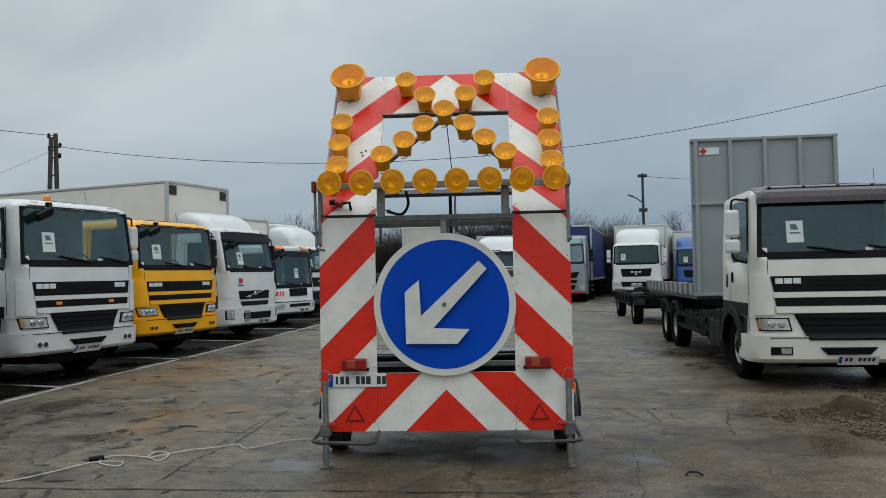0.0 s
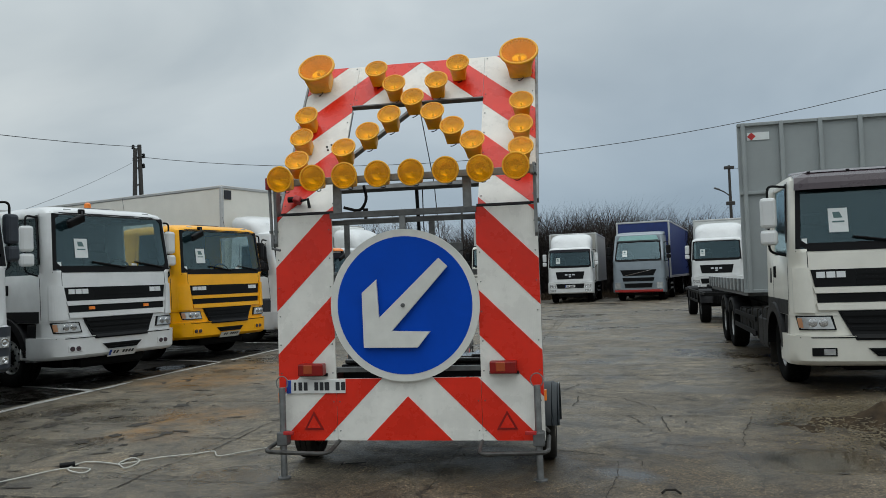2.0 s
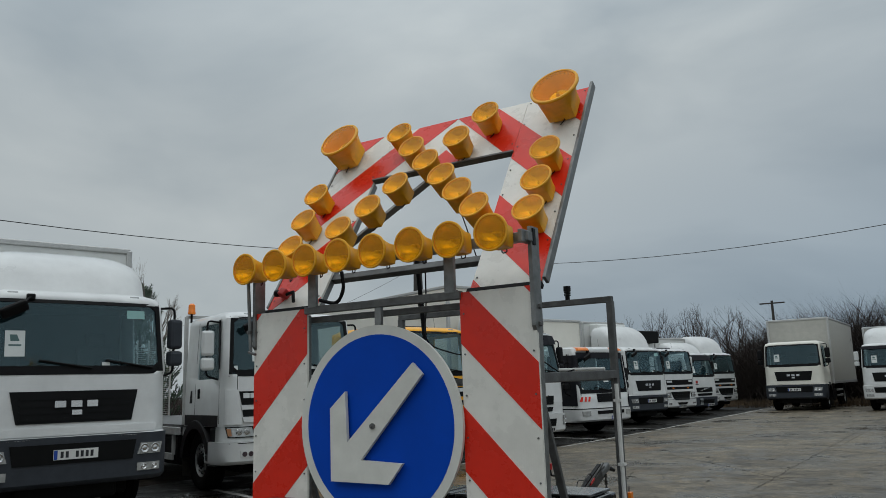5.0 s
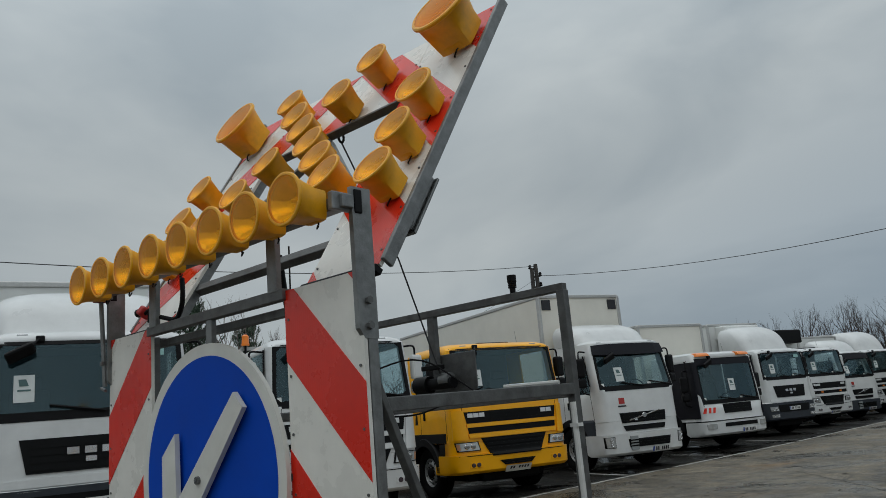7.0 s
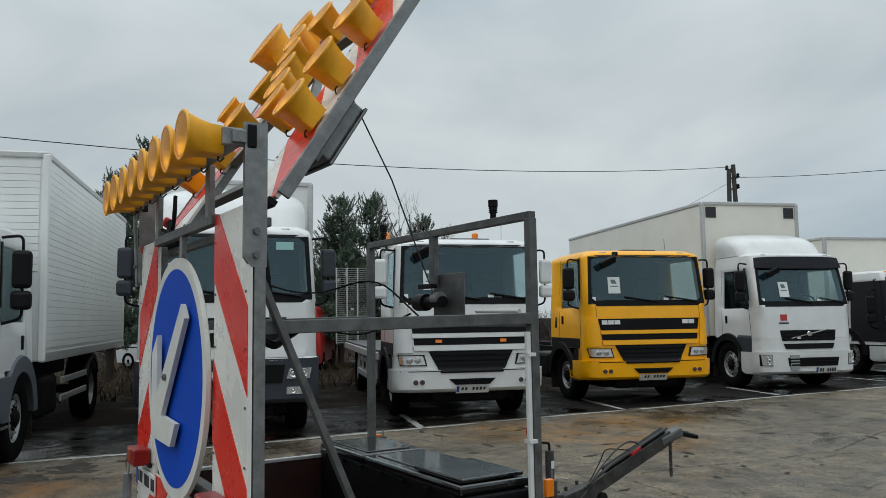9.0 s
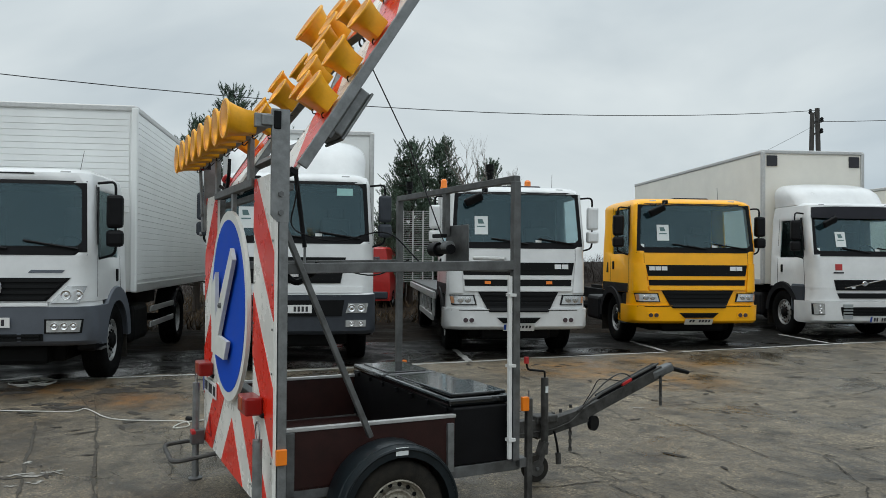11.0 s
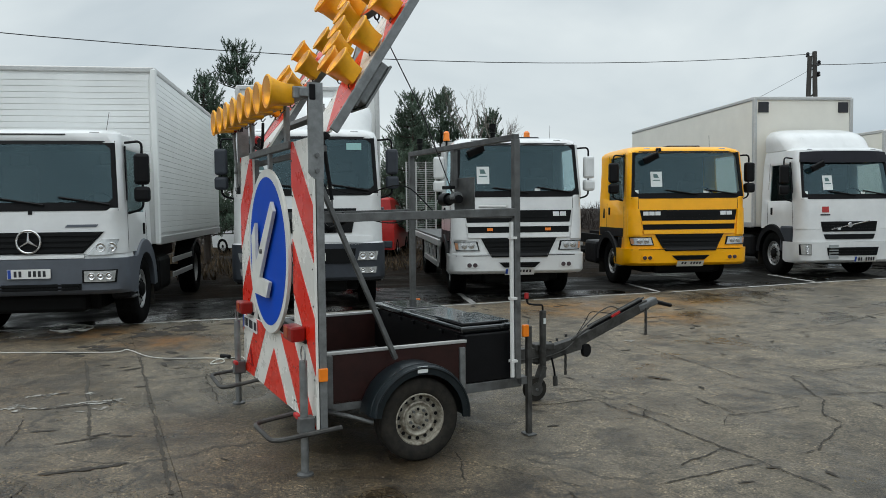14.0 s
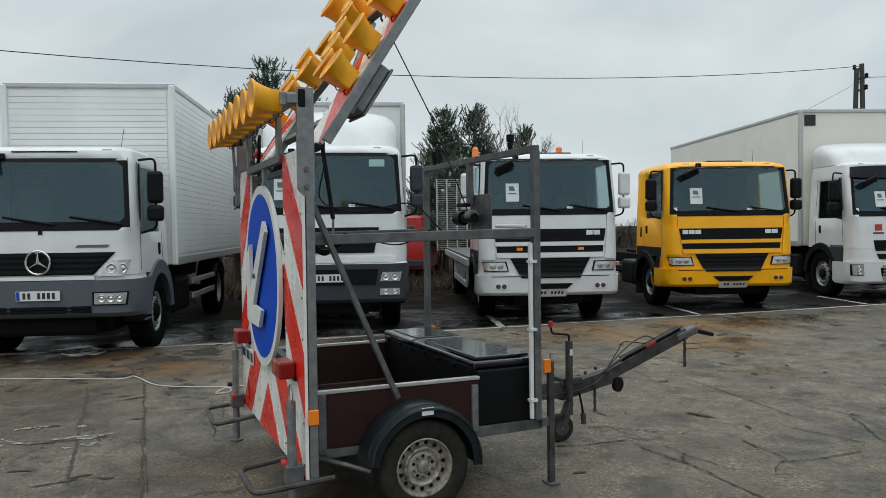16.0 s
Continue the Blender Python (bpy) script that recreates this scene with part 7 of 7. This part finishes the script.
# oily dirt on the concrete beside the line
rng = random.Random(15)
bm = bmesh.new()
for cx, cy, r, count in ((-5.7, -0.25, 0.35, 26), (-6.0, 0.3, 0.30, 16), (-6.1, -1.5, 0.5, 26), (-4.6, -1.2, 0.5, 14), (-5.3, 2.2, 0.5, 14), (-4.5, 3.6, 0.5, 10), (-3.4, 1.2, 0.6, 10)):
    for k in range(count):
        px, py = cx + rng.gauss(0, 0.5) * r, cy + rng.gauss(0, 0.9) * r
        rr = 0.03 + 0.11 * rng.random() ** 2
        blot([(px + rr * (0.7 + 0.8 * noise.noise(Vector((2 * math.cos(a) + 9 * px, 2 * math.sin(a), 7 * py)))) * math.cos(a), py + 1.5 * rr * (0.7 + 0.8 * noise.noise(Vector((2 * math.cos(a) + 9 * px, 2 * math.sin(a), 7 * py)))) * math.sin(a)) for a in np.linspace(0, 6.0, 18)], 0.0047 + 0.00002 * k, bm)
tagged(part("oily_dirt", bm, "crack", yard), kind="stuff")

# splashes of dried cement
rng = random.Random(77)
bm = bmesh.new()
for cx, cy, rx, ry, count in ((-1.72, -1.48, 0.46, 0.035, 26), (-2.24, -1.66, 0.13, 0.05, 12), (-1.86, -1.86, 0.10, 0.06, 9), (-1.66, -1.15, 0.14, 0.05, 12), (-1.46, -1.27, 0.14, 0.06, 8), (-2.1, -1.3, 0.10, 0.06, 5), (-1.0, -0.85, 0.2, 0.2, 3), (-2.2, 4.4, 0.12, 0.06, 6), (-1.9, 5.0, 0.14, 0.05, 6)):
    for k in range(count):
        px, py = cx + rng.gauss(0, 0.55) * ry, cy + rng.uniform(-1, 1) * rx
        rr = rng.uniform(0.010, 0.034) * (1.0 if count > 4 else 0.5)
        pts = []
        for j in range(14):
            a = 6.28319 * j / 14
            q = rr * (0.75 + 0.9 * noise.noise(Vector((2.2 * math.cos(a) + 9 * px, 2.2 * math.sin(a), 7 * py))) + rng.uniform(-0.15, 0.15))
            pts.append((px + 0.9 * q * math.cos(a), py + 1.4 * q * math.sin(a)))
        blot(pts, 0.0052 + 0.00003 * k, bm)
tagged(part("cement_splashes", bm, "cement", yard), kind="stuff")

# painted bay lines
line = thing("painted_line", pose(0, 0, 0), "worn white painted bay lines on the concrete", "road marking")
tagged(line, kind="structure")
k = 0
for a, b in (((-7.2, -3.2), (-6.55, 1.4)), ((-6.5, 1.6), (-6.3, 6.2)), ((-6.3, 6.35), (-6.05, 9.2)), ((-6.03, 9.5), (-5.7, 15.0)), ((-5.7, 15.2), (-5.4, 22.0)), ((-5.4, 22.3), (-5.2, 40.0))):
    part("line_stretch", ragged(a, b, 0.11, 0.16, 0.010, 0.006, 300 + k, 0.28), "linepaint", line)
    k += 1
for y0 in (1.15, 5.15, 9.3, 13.6, 18.2, 23.0):
    part("bay_line", ragged((-6.45 + 0.035 * y0, y0), (-8.3 + 0.035 * y0, y0 + 0.62), 0.11, 0.16, 0.010, 0.006, 400 + k, 0.3), "linepaint", line)
    k += 1

# rubble and gravel beside the hook-lift lorry
def heap():
    rng = random.Random(11)
    bm = bmesh.new()
    n, m = 80, 48
    v = []
    for i in range(n + 1):
        row = []
        for j in range(m + 1):
            x, y = 2.4 + 8.2 * i / n, -0.3 + 4.9 * j / m
            h = 0.045 + 0.15 * math.exp(-((x - 4.35) / 0.40) ** 2 - ((y - 2.25) / 0.34) ** 2) + 0.10 * math.exp(-((x - 5.0) / 0.7) ** 2 - ((y - 1.6) / 0.3) ** 2) + 0.09 * noise.noise(Vector((x * 0.9, y * 1.1, 3.0))) + 0.06 * noise.noise(Vector((x * 3.1, y * 3.3, 7.0))) + 0.035 * noise.noise(Vector((x * 9.0, y * 9.0, 2.0)))
            r = math.hypot((x - 6.7) / 3.0, (y - 2.1) / 1.65) + 0.35 * noise.noise(Vector((x * 1.1, y * 1.1, 9.0))) + 0.15 * noise.noise(Vector((x * 4.0, y * 4.0, 1.0)))
            e = min(1, max(0, 2.2 * (1.0 - r)))
            row.append(bm.verts.new((x, y, e * (max(0.0, h) + 0.02) - 0.02 + 0.024 * min(1, 4 * e) + (rng.random() - 0.5) * 0.02 * e)))
        v.append(row)
    for i in range(n):
        for j in range(m):
            bm.faces.new((v[i][j], v[i + 1][j], v[i + 1][j + 1], v[i][j + 1]))
    return bm


tagged(part("rubble_heap", heap(), "rubble", None, smooth=True), "low heap of brown rubble and mud on the yard edge", "rubble", kind="stuff")


def stones(name, count, area, size, seed, mat):
    rng = random.Random(seed)
    verts, faces = [], []
    for _ in range(count):
        x, y = rng.uniform(area[0], area[1]), rng.uniform(area[2], area[3])
        s = size * rng.uniform(0.4, 1.5)
        z = area[4] + s * 0.25
        o = len(verts)
        for dx, dy, dz in ((1, 0, 0), (0, 1, 0), (-1, 0, 0), (0, -1, 0), (0, 0, 0.8), (0, 0, -0.5)):
            verts.append((x + dx * s * rng.uniform(0.5, 1.1), y + dy * s * rng.uniform(0.5, 1.1), z + dz * s * rng.uniform(0.5, 1.0)))
        for a, b, c in ((0, 1, 4), (1, 2, 4), (2, 3, 4), (3, 0, 4), (1, 0, 5), (2, 1, 5), (3, 2, 5), (0, 3, 5)):
            faces.append((o + a, o + b, o + c))
    me = bpy.data.meshes.new(name)
    me.from_pydata(verts, [], faces)
    me.materials.append(M[mat])
    return new(name, me)


tagged(stones("rubble_stones", 1100, (3.5, 7.5, 0.5, 3.4, 0.03), 0.020, 21, "gravel"), "loose pale stones on the rubble", "stones", kind="stuff")
def litter(name, count, spots, seed, mat):
    """Pale straw and splinters lying flat in loose drifts."""
    rng = random.Random(seed)
    verts, faces = [], []
    for _ in range(count):
        cx, cy, rx, ry = rng.choice(spots)
        x, y = cx + rng.gauss(0, rx), cy + rng.gauss(0, ry)
        z = 0.09 * rng.random() ** 2 - 0.025
        a, ln, w = rng.gauss(0.3, 0.8), rng.uniform(0.006, 0.028), rng.uniform(0.0025, 0.006)
        u, v = Vector((math.cos(a), math.sin(a), rng.gauss(0, 0.12))) * ln, Vector((-math.sin(a), math.cos(a), 0.2)) * w
        c = Vector((x, y, z + 0.04))
        o = len(verts)
        verts += [tuple(c - u - v), tuple(c + u - v), tuple(c + u + v), tuple(c - u + v), tuple(c + Vector((0, 0, w)))]
        faces += [(o, o + 1, o + 4), (o + 1, o + 2, o + 4), (o + 2, o + 3, o + 4), (o + 3, o, o + 4)]
    me = bpy.data.meshes.new(name)
    me.from_pydata(verts, [], faces)
    me.materials.append(M[mat])
    return new(name, me)


tagged(litter("straw_litter", 11000, ((4.3, 2.95, 0.40, 0.22), (4.7, 2.35, 0.5, 0.22), (5.1, 1.70, 0.5, 0.25), (5.6, 2.5, 0.8, 0.5), (4.7, 1.2, 0.6, 0.22)), 31, "straw"), "pale straw and splinters strewn over the rubble", "litter", kind="stuff")
tagged(stones("grit", 1500, (-3.5, 6.0, -4.5, 7.0, 0.002), 0.007, 22, "gravel"), "fine loose grit on the wet concrete", "grit", kind="stuff")

# the flex lying on the ground
def flex(pts, r):
    out = []
    P = [Vector((*p, r + 0.006)) for p in pts]
    for i in range(len(P) - 1):
        p0, p1, p2, p3 = P[max(i - 1, 0)], P[i], P[i + 1], P[min(i + 2, len(P) - 1)]
        for k in range(6):
            t = k / 6
            out.append(0.5 * (2 * p1 + (p2 - p0) * t + (2 * p0 - 5 * p1 + 4 * p2 - p3) * t * t + (3 * p1 - p0 - 3 * p2 + p3) * t ** 3))
    return tube(out + [P[-1]], r, 6)


cable = part("extension_cable", flex([(-6.6, -5.6), (-5.7, -3.8), (-4.92, -2.09), (-4.6, -1.49), (-4.3, -0.92), (-4.4, -0.76), (-3.85, -0.60), (-3.6, -0.44), (-3.45, -0.2), (-3.26, 0.14), (-3.0, 0.15), (-2.97, 0.0), (-3.2, 0.13), (-3.2, 0.40), (-2.85, 0.33), (-2.66, 0.18), (-2.68, 0.44), (-2.84, 0.57), (-2.81, 0.32), (-2.56, 0.6), (-2.29, 0.74), (-2.15, 0.86), (-2.0, 0.67), (-1.8, 0.87), (-1.6, 1.05), (-1.0, 1.15)], 0.0065), "cable_white")
tagged(cable, "white extension cable lying loose on the wet concrete", "cable")
plug = part("cable_coupler", rod((-3.32, 0.18, 0.028), (-3.22, 0.26, 0.028), 0.024, 10), "black", cable)
coil = part("cable_coil", flex([(-6.75 + 0.30 * math.sin(a) * (1 + 0.3 * math.sin(0.7 * a)), -1.33 + 0.13 * math.sin(0.5 * a + 0.4) + 0.20 * math.cos(a + 0.2 * math.sin(2 * a))) for a in np.linspace(0, 21, 52)], 0.010), "cable_white")
tagged(coil, "loose coil of white cable on the ground beside the painted line", "cable")
scrap = part("metal_scrap", tube([(1.95, -0.42, 0.012), (1.98, -0.38, 0.026), (2.05, -0.38, 0.026), (2.08, -0.43, 0.012)], 0.009, 6), "rubber")
tagged(scrap, "short bent piece of dark metal on the concrete", "scrap")

# poles and wires
pole = thing("utility_pole", pose(-24.0, 35.9, 0), "dark twin-legged utility pole with insulators", "utility pole")
for sx in (-1, 1):
    part("pole_leg", rod((0.24 * sx, 0.24 * sx, -0.02), (0.085 * sx, 0.085 * sx, 10.0 + 0.12 * sx), 0.15, 10, 0.12), "concrete_pole", pole)
for zz, ww in ((9.75, 0.34), (9.2, 0.36), (8.6, 0.38), (7.6, 0.44), (6.4, 0.50)):
    part("pole_bracket", bar((-ww * 0.45, -ww * 0.45, zz), (ww * 0.45, ww * 0.45, zz + 0.25), 0.09, 0.09), "concrete_pole", pole)
for dx, dy, dz in ((0.28, 0.20, 9.35), (-0.24, 0.05, 9.15), (0.26, 0.20, 8.75), (-0.20, -0.10, 9.85)):
    ins = part("insulator", lathe([(0.0, 0.0), (0.07, 0.0), (0.11, 0.06), (0.07, 0.12), (0.10, 0.18), (0.05, 0.26), (0.0, 0.26)], 10, Matrix.Translation((dx, dy, dz))), "black", pole)
    part("insulator_arm", bar((0, 0.0, dz), (dx, dy, dz), 0.06, 0.06), "concrete_pole", ins)


def wire(a, b, sag, r=0.016):
    a, b = Vector(a), Vector(b)
    n = 24
    return tube([a.lerp(b, i / n) - Vector((0, 0, sag * 4 * (i / n) * (1 - i / n))) for i in range(n + 1)], r, 5)


for a, b, sag in (((-24, 35.9, 9.4), (28, 33, 12.7), 3.0), ((-24, 35.9, 10.0), (-24, -34, 10.0), 2.33), ((-24, 35.9, 9.2), (-27.5, 26, 4.6), 0.3)):
    tagged(part("overhead_wire", wire(a, b, sag, 0.009 if sag < 1 else 0.017), "wire"), "thin dark overhead wire sagging between poles", "overhead wire")
lp = thing("street_lamp", pose(14.3, 62, 0), "dark street lamp pole with a short bracket", "street lamp")
part("lamp_pole", rod((0, 0, -0.02), (0, 0, 10.2), 0.16, 10, 0.10), "concrete_pole", lp)
part("lamp_arm", tube([(0, 0, 7.6), (-0.5, 0, 8.0), (-0.9, 0, 8.2)], 0.05, 6), "concrete_pole", lp)
part("lamp_head", box((-1.05, 0, 8.27), (0.5, 0.25, 0.14), pose(0, 0, 0, 0, 20, 0), 0.05), "galv_dark", lp)
part("pole_bracket", box((0, 0, 10.0), (0.8, 0.3, 0.25), bevel=0.04), "concrete_pole", lp)
part("pole_bracket", box((0, 0, 7.0), (0.7, 0.3, 0.3), bevel=0.04), "concrete_pole", lp)
fp = thing("utility_pole", pose(-13.3, 95, 0), "far utility pole with a crossarm", "utility pole")
part("pole_leg", rod((0, 0, -0.02), (0, 0, 10.6), 0.22, 10, 0.14), "concrete_pole", fp)
part("crossarm", box((0, 0, 10.3), (2.8, 0.16, 0.16), bevel=0.03), "concrete_pole", fp)
tagged(part("overhead_wire", wire((14.3, 62, 10.0), (24, 46, 8.5), 0.6, 0.02), "wire"), "thin dark overhead wire sagging between poles", "overhead wire")


# ---- trees ----
def branch(bm, tips, p, d, length, r, depth, rng, spread):
    """A tapered limb that forks; tips collects the ends."""
    n = 3
    pts, q = [p], p
    for i in range(n):
        d = (d + Vector((rng.uniform(-1, 1), rng.uniform(-1, 1), rng.uniform(-0.3, 0.6))) * 0.16).normalized()
        q = q + d * (length / n)
        pts.append(q)
    tube(pts, [r * (1 - 0.5 * i / n) for i in range(n + 1)], 5 if depth > 1 else 3, bm)
    if depth == 0:
        tips.append((q, d))
        return
    for _ in range(rng.choice((2, 3, 3))):
        t = rng.uniform(0.45, 1.0)
        s = pts[0].lerp(pts[-1], t) if t < 0.95 else q
        nd = (d + Vector((rng.uniform(-1, 1), rng.uniform(-1, 1), rng.uniform(-0.2, 0.9))) * spread).normalized()
        branch(bm, tips, s, nd, length * rng.uniform(0.55, 0.8), r * 0.52, depth - 1, rng, spread)


def bare_tree(x, y, h, seed, mat, label, depth=5, spread=0.55):
    rng = random.Random(seed)
    t = thing("bare_tree", pose(x, y, 0), label, "tree", "bare trees round the yard")
    bm, tips = bmesh.new(), []
    tube([(0, 0, -0.02), (0.03 * h * 0.1, 0, h * 0.16), (0.0, 0.02, h * 0.34)], [h * 0.022, h * 0.018, h * 0.015], 8, bm)
    part("trunk", bm, mat, t, smooth=True)
    bm = bmesh.new()
    for k in range(4):
        a = 6.28 * k / 4 + rng.random()
        branch(bm, tips, Vector((0, 0, h * (0.20 + 0.045 * k))), Vector((math.cos(a) * 0.55, math.sin(a) * 0.55, 1)).normalized(), h * 0.25, h * 0.011, depth - 1, rng, spread)
    part("crown", bm, "twig" if mat == "bark" else mat, t)
    return t


def pine(x, y, h, seed):
    """A young pine: whorls of upswept limbs with tufts of needles, gaps between them."""
    rng = random.Random(seed)
    t = thing("pine_tree", pose(x, y, 0), "dark green pine tree behind the lorries", "tree", "pines behind the row")
    part("trunk", tube([(0, 0, -0.02), (0.1, 0.05, h * 0.5), (0.05, 0.0, h * 0.97)], [h * 0.02, h * 0.013, h * 0.003], 8), "bark", t, smooth=True)
    limbs, verts, faces = bmesh.new(), [], []
    z = h * 0.14
    while z < h * 0.97:
        f = 1 - z / h
        for k in range(rng.choice((6, 7, 8))):
            a = rng.uniform(0, 6.283)
            ln = h * 0.37 * (f ** 0.85) * rng.uniform(0.65, 1.1) + 0.10
            rise = rng.uniform(0.05, 0.38)
            p0 = Vector((0.05, 0.03, z + rng.uniform(-0.1, 0.1)))
            p1 = p0 + Vector((math.cos(a) * ln, math.sin(a) * ln, ln * rise))
            tube([p0, p0.lerp(p1, 0.5) - Vector((0, 0, 0.04 * ln)), p1], [0.022, 0.014, 0.005], 4, limbs)
            n = max(7, int(ln * 16))
            for i in range(n):
                c = p0.lerp(p1, 0.22 + 0.78 * (i + rng.random()) / n) + Vector((rng.gauss(0, 0.13), rng.gauss(0, 0.13), rng.gauss(0, 0.07)))
                axis = ((p1 - p0).normalized() * 0.45 + Vector((rng.gauss(0, 0.25), rng.gauss(0, 0.25), 0.8))).normalized()
                long = rng.uniform(0.18, 0.42)
                for _ in range(46):
                    q = c + axis * long * rng.random()
                    d = (axis * 0.8 + Vector((rng.gauss(0, 0.7), rng.gauss(0, 0.7), rng.gauss(0, 0.7)))).normalized() * rng.uniform(0.06, 0.12)
                    w = d.cross(axis).normalized() * 0.013
                    o = len(verts)
                    verts += [tuple(q - w), tuple(q + w), tuple(q + d)]
                    faces.append((o, o + 1, o + 2))
        z += h * rng.uniform(0.045, 0.07)
    part("branchwork", limbs, "bark", t)
    me = bpy.data.meshes.new("needles")
    me.from_pydata(verts, [], faces)
    me.materials.append(M["needles"])
    nb = new("needles", me)
    nb.parent = t
    return t


for i, (x, y, h) in enumerate(((-22, 4.2, 7.6), (-23.5, 6.2, 6.6), (-21.0, 2.9, 6.2), (-22, 10.9, 6.3), (-23, 12.6, 6.6), (-21.5, 14.0, 5.6), (-24.5, 11.7, 5.6))):
    pine(x, y, h, 50 + i)
bare_tree(-21.0, 13.6, 7.2, 71, "bark_pale", "slender bare birch with pale twigs", 6, 0.42)
for i, (x, y, h) in enumerate(((-30, 46, 8.5), (-36, 52, 8), (-24, 62, 9), (-15, 66, 10), (-9.5, 58, 8.5), (-7, 70, 9), (2, 70, 9), (7, 66, 9.5), (12, 60, 9), (17, 56, 9.5), (22, 60, 9), (27, 54, 9), (33, 58, 9), (-42, 40, 8), (-2.5, 62, 8), (-17.8, 54.2, 8.2), (-15.7, 55.0, 9.4), (-13.5, 55.6, 8.0), (-10.6, 56.4, 10.0), (-12.2, 54.6, 8.6), (-19.6, 53.0, 7.2))):
    bare_tree(x, y, h * 0.86, 80 + i, "bark", "bare grey-brown tree at the edge of the yard", 6, 0.7)


def thicket(name, seed, count, p, q, depth, h):
    """Dense bare scrub: thousands of thin upright twigs with an uneven top."""
    rng = random.Random(seed)
    verts, faces = [], []
    p, q = Vector(p), Vector(q)
    n = (q - p).normalized()
    sd = Vector((-n.y, n.x, 0))
    for _ in range(count):
        t = rng.random()
        c = p.lerp(q, t) + sd * rng.uniform(0, depth)
        top = h * (0.55 + 0.45 * noise.noise(Vector((c.x * 0.12, c.y * 0.12, seed)))) * rng.uniform(0.45, 1.1)
        z0 = top * rng.uniform(0, 0.75) if rng.random() < 0.7 else 0
        d = Vector((rng.gauss(0, 0.6), rng.gauss(0, 0.6), 1)) * (top - z0)
        w = Vector((rng.gauss(0, 1), rng.gauss(0, 1), 0)).normalized() * rng.uniform(0.012, 0.04)
        o = len(verts)
        b = c + Vector((rng.gauss(0, 0.2), rng.gauss(0, 0.2), z0))
        verts += [tuple(b - w), tuple(b + w), tuple(b + d)]
        faces.append((o, o + 1, o + 2))
    me = bpy.data.meshes.new(name)
    me.from_pydata(verts, [], faces)
    me.materials.append(M["thicket"])
    return tagged(new(name, me), "dense leafless grey-brown scrub at the edge of the yard", "scrub", kind="stuff")


thicket("scrub", 1, 95000, (-24, 55, 0), (38, 49, 0), 9, 8.2)
thicket("scrub", 2, 9000, (-75, 10, 0), (-30, 44, 0), 6, 4.2)
thicket("scrub", 3, 5000, (-32, -30, 0), (-32, 26, 0), 4, 2.2)


def grass(name, seed, count, area):
    rng = random.Random(seed)
    verts, faces = [], []
    for _ in range(count):
        x, y = rng.uniform(area[0], area[1]), rng.uniform(area[2], area[3])
        if noise.noise(Vector((x * 0.35, y * 0.35, 4.0))) < -0.05:
            continue
        h = rng.uniform(0.08, 0.38)
        a = rng.uniform(0, 6.28)
        o = len(verts)
        w = 0.02
        verts += [(x - w * math.cos(a), y - w * math.sin(a), -0.012), (x + w * math.cos(a), y + w * math.sin(a), -0.012), (x + rng.gauss(0, 0.12), y + rng.gauss(0, 0.12), h)]
        faces.append((o, o + 1, o + 2))
    me = bpy.data.meshes.new(name)
    me.from_pydata(verts, [], faces)
    me.materials.append(M["drygrass"])
    return tagged(new(name, me), "tufts of dead brown grass on the earth", "grass", kind="stuff")


grass("dry_grass", 3, 14000, (-30, -14, -6, 24))
grass("dry_grass", 4, 9000, (-14, 4, 42, 52))

# ---- concrete slabs of the yard, last ----
SX, SY = 6.4, 3.55
GRID = Matrix.Translation((0.22, 0, 0)) @ Matrix.Rotation(radians(-1.8), 4, "Z")
def slab_block(w):
    bm = box((0, 0, -0.05), (w - 0.002, SY - 0.002, 0.1))
    top = [e for e in bm.edges if all(v.co.z > -0.01 for v in e.verts)]
    bmesh.ops.bevel(bm, geom=top, offset=0.002, segments=1, affect="EDGES")
    return part("slab", bm, "slab", yard)


rng = random.Random(9)
for width, centres in ((SX, (0.5 * SX, 1.5 * SX)), (7.4, (-3.7,))):
    first = slab_block(width)
    for n, (cx, j) in enumerate([(c, j) for c in centres for j in range(17)]):
        ob = first if n == 0 else shared("slab", first, yard, pose(0, 0, 0))
        ob.matrix_basis = GRID @ pose(cx, -15.01 + SY * (j + 0.5), rng.uniform(-0.003, 0.0), rng.uniform(-0.03, 0.03), rng.uniform(-0.03, 0.03), 0)
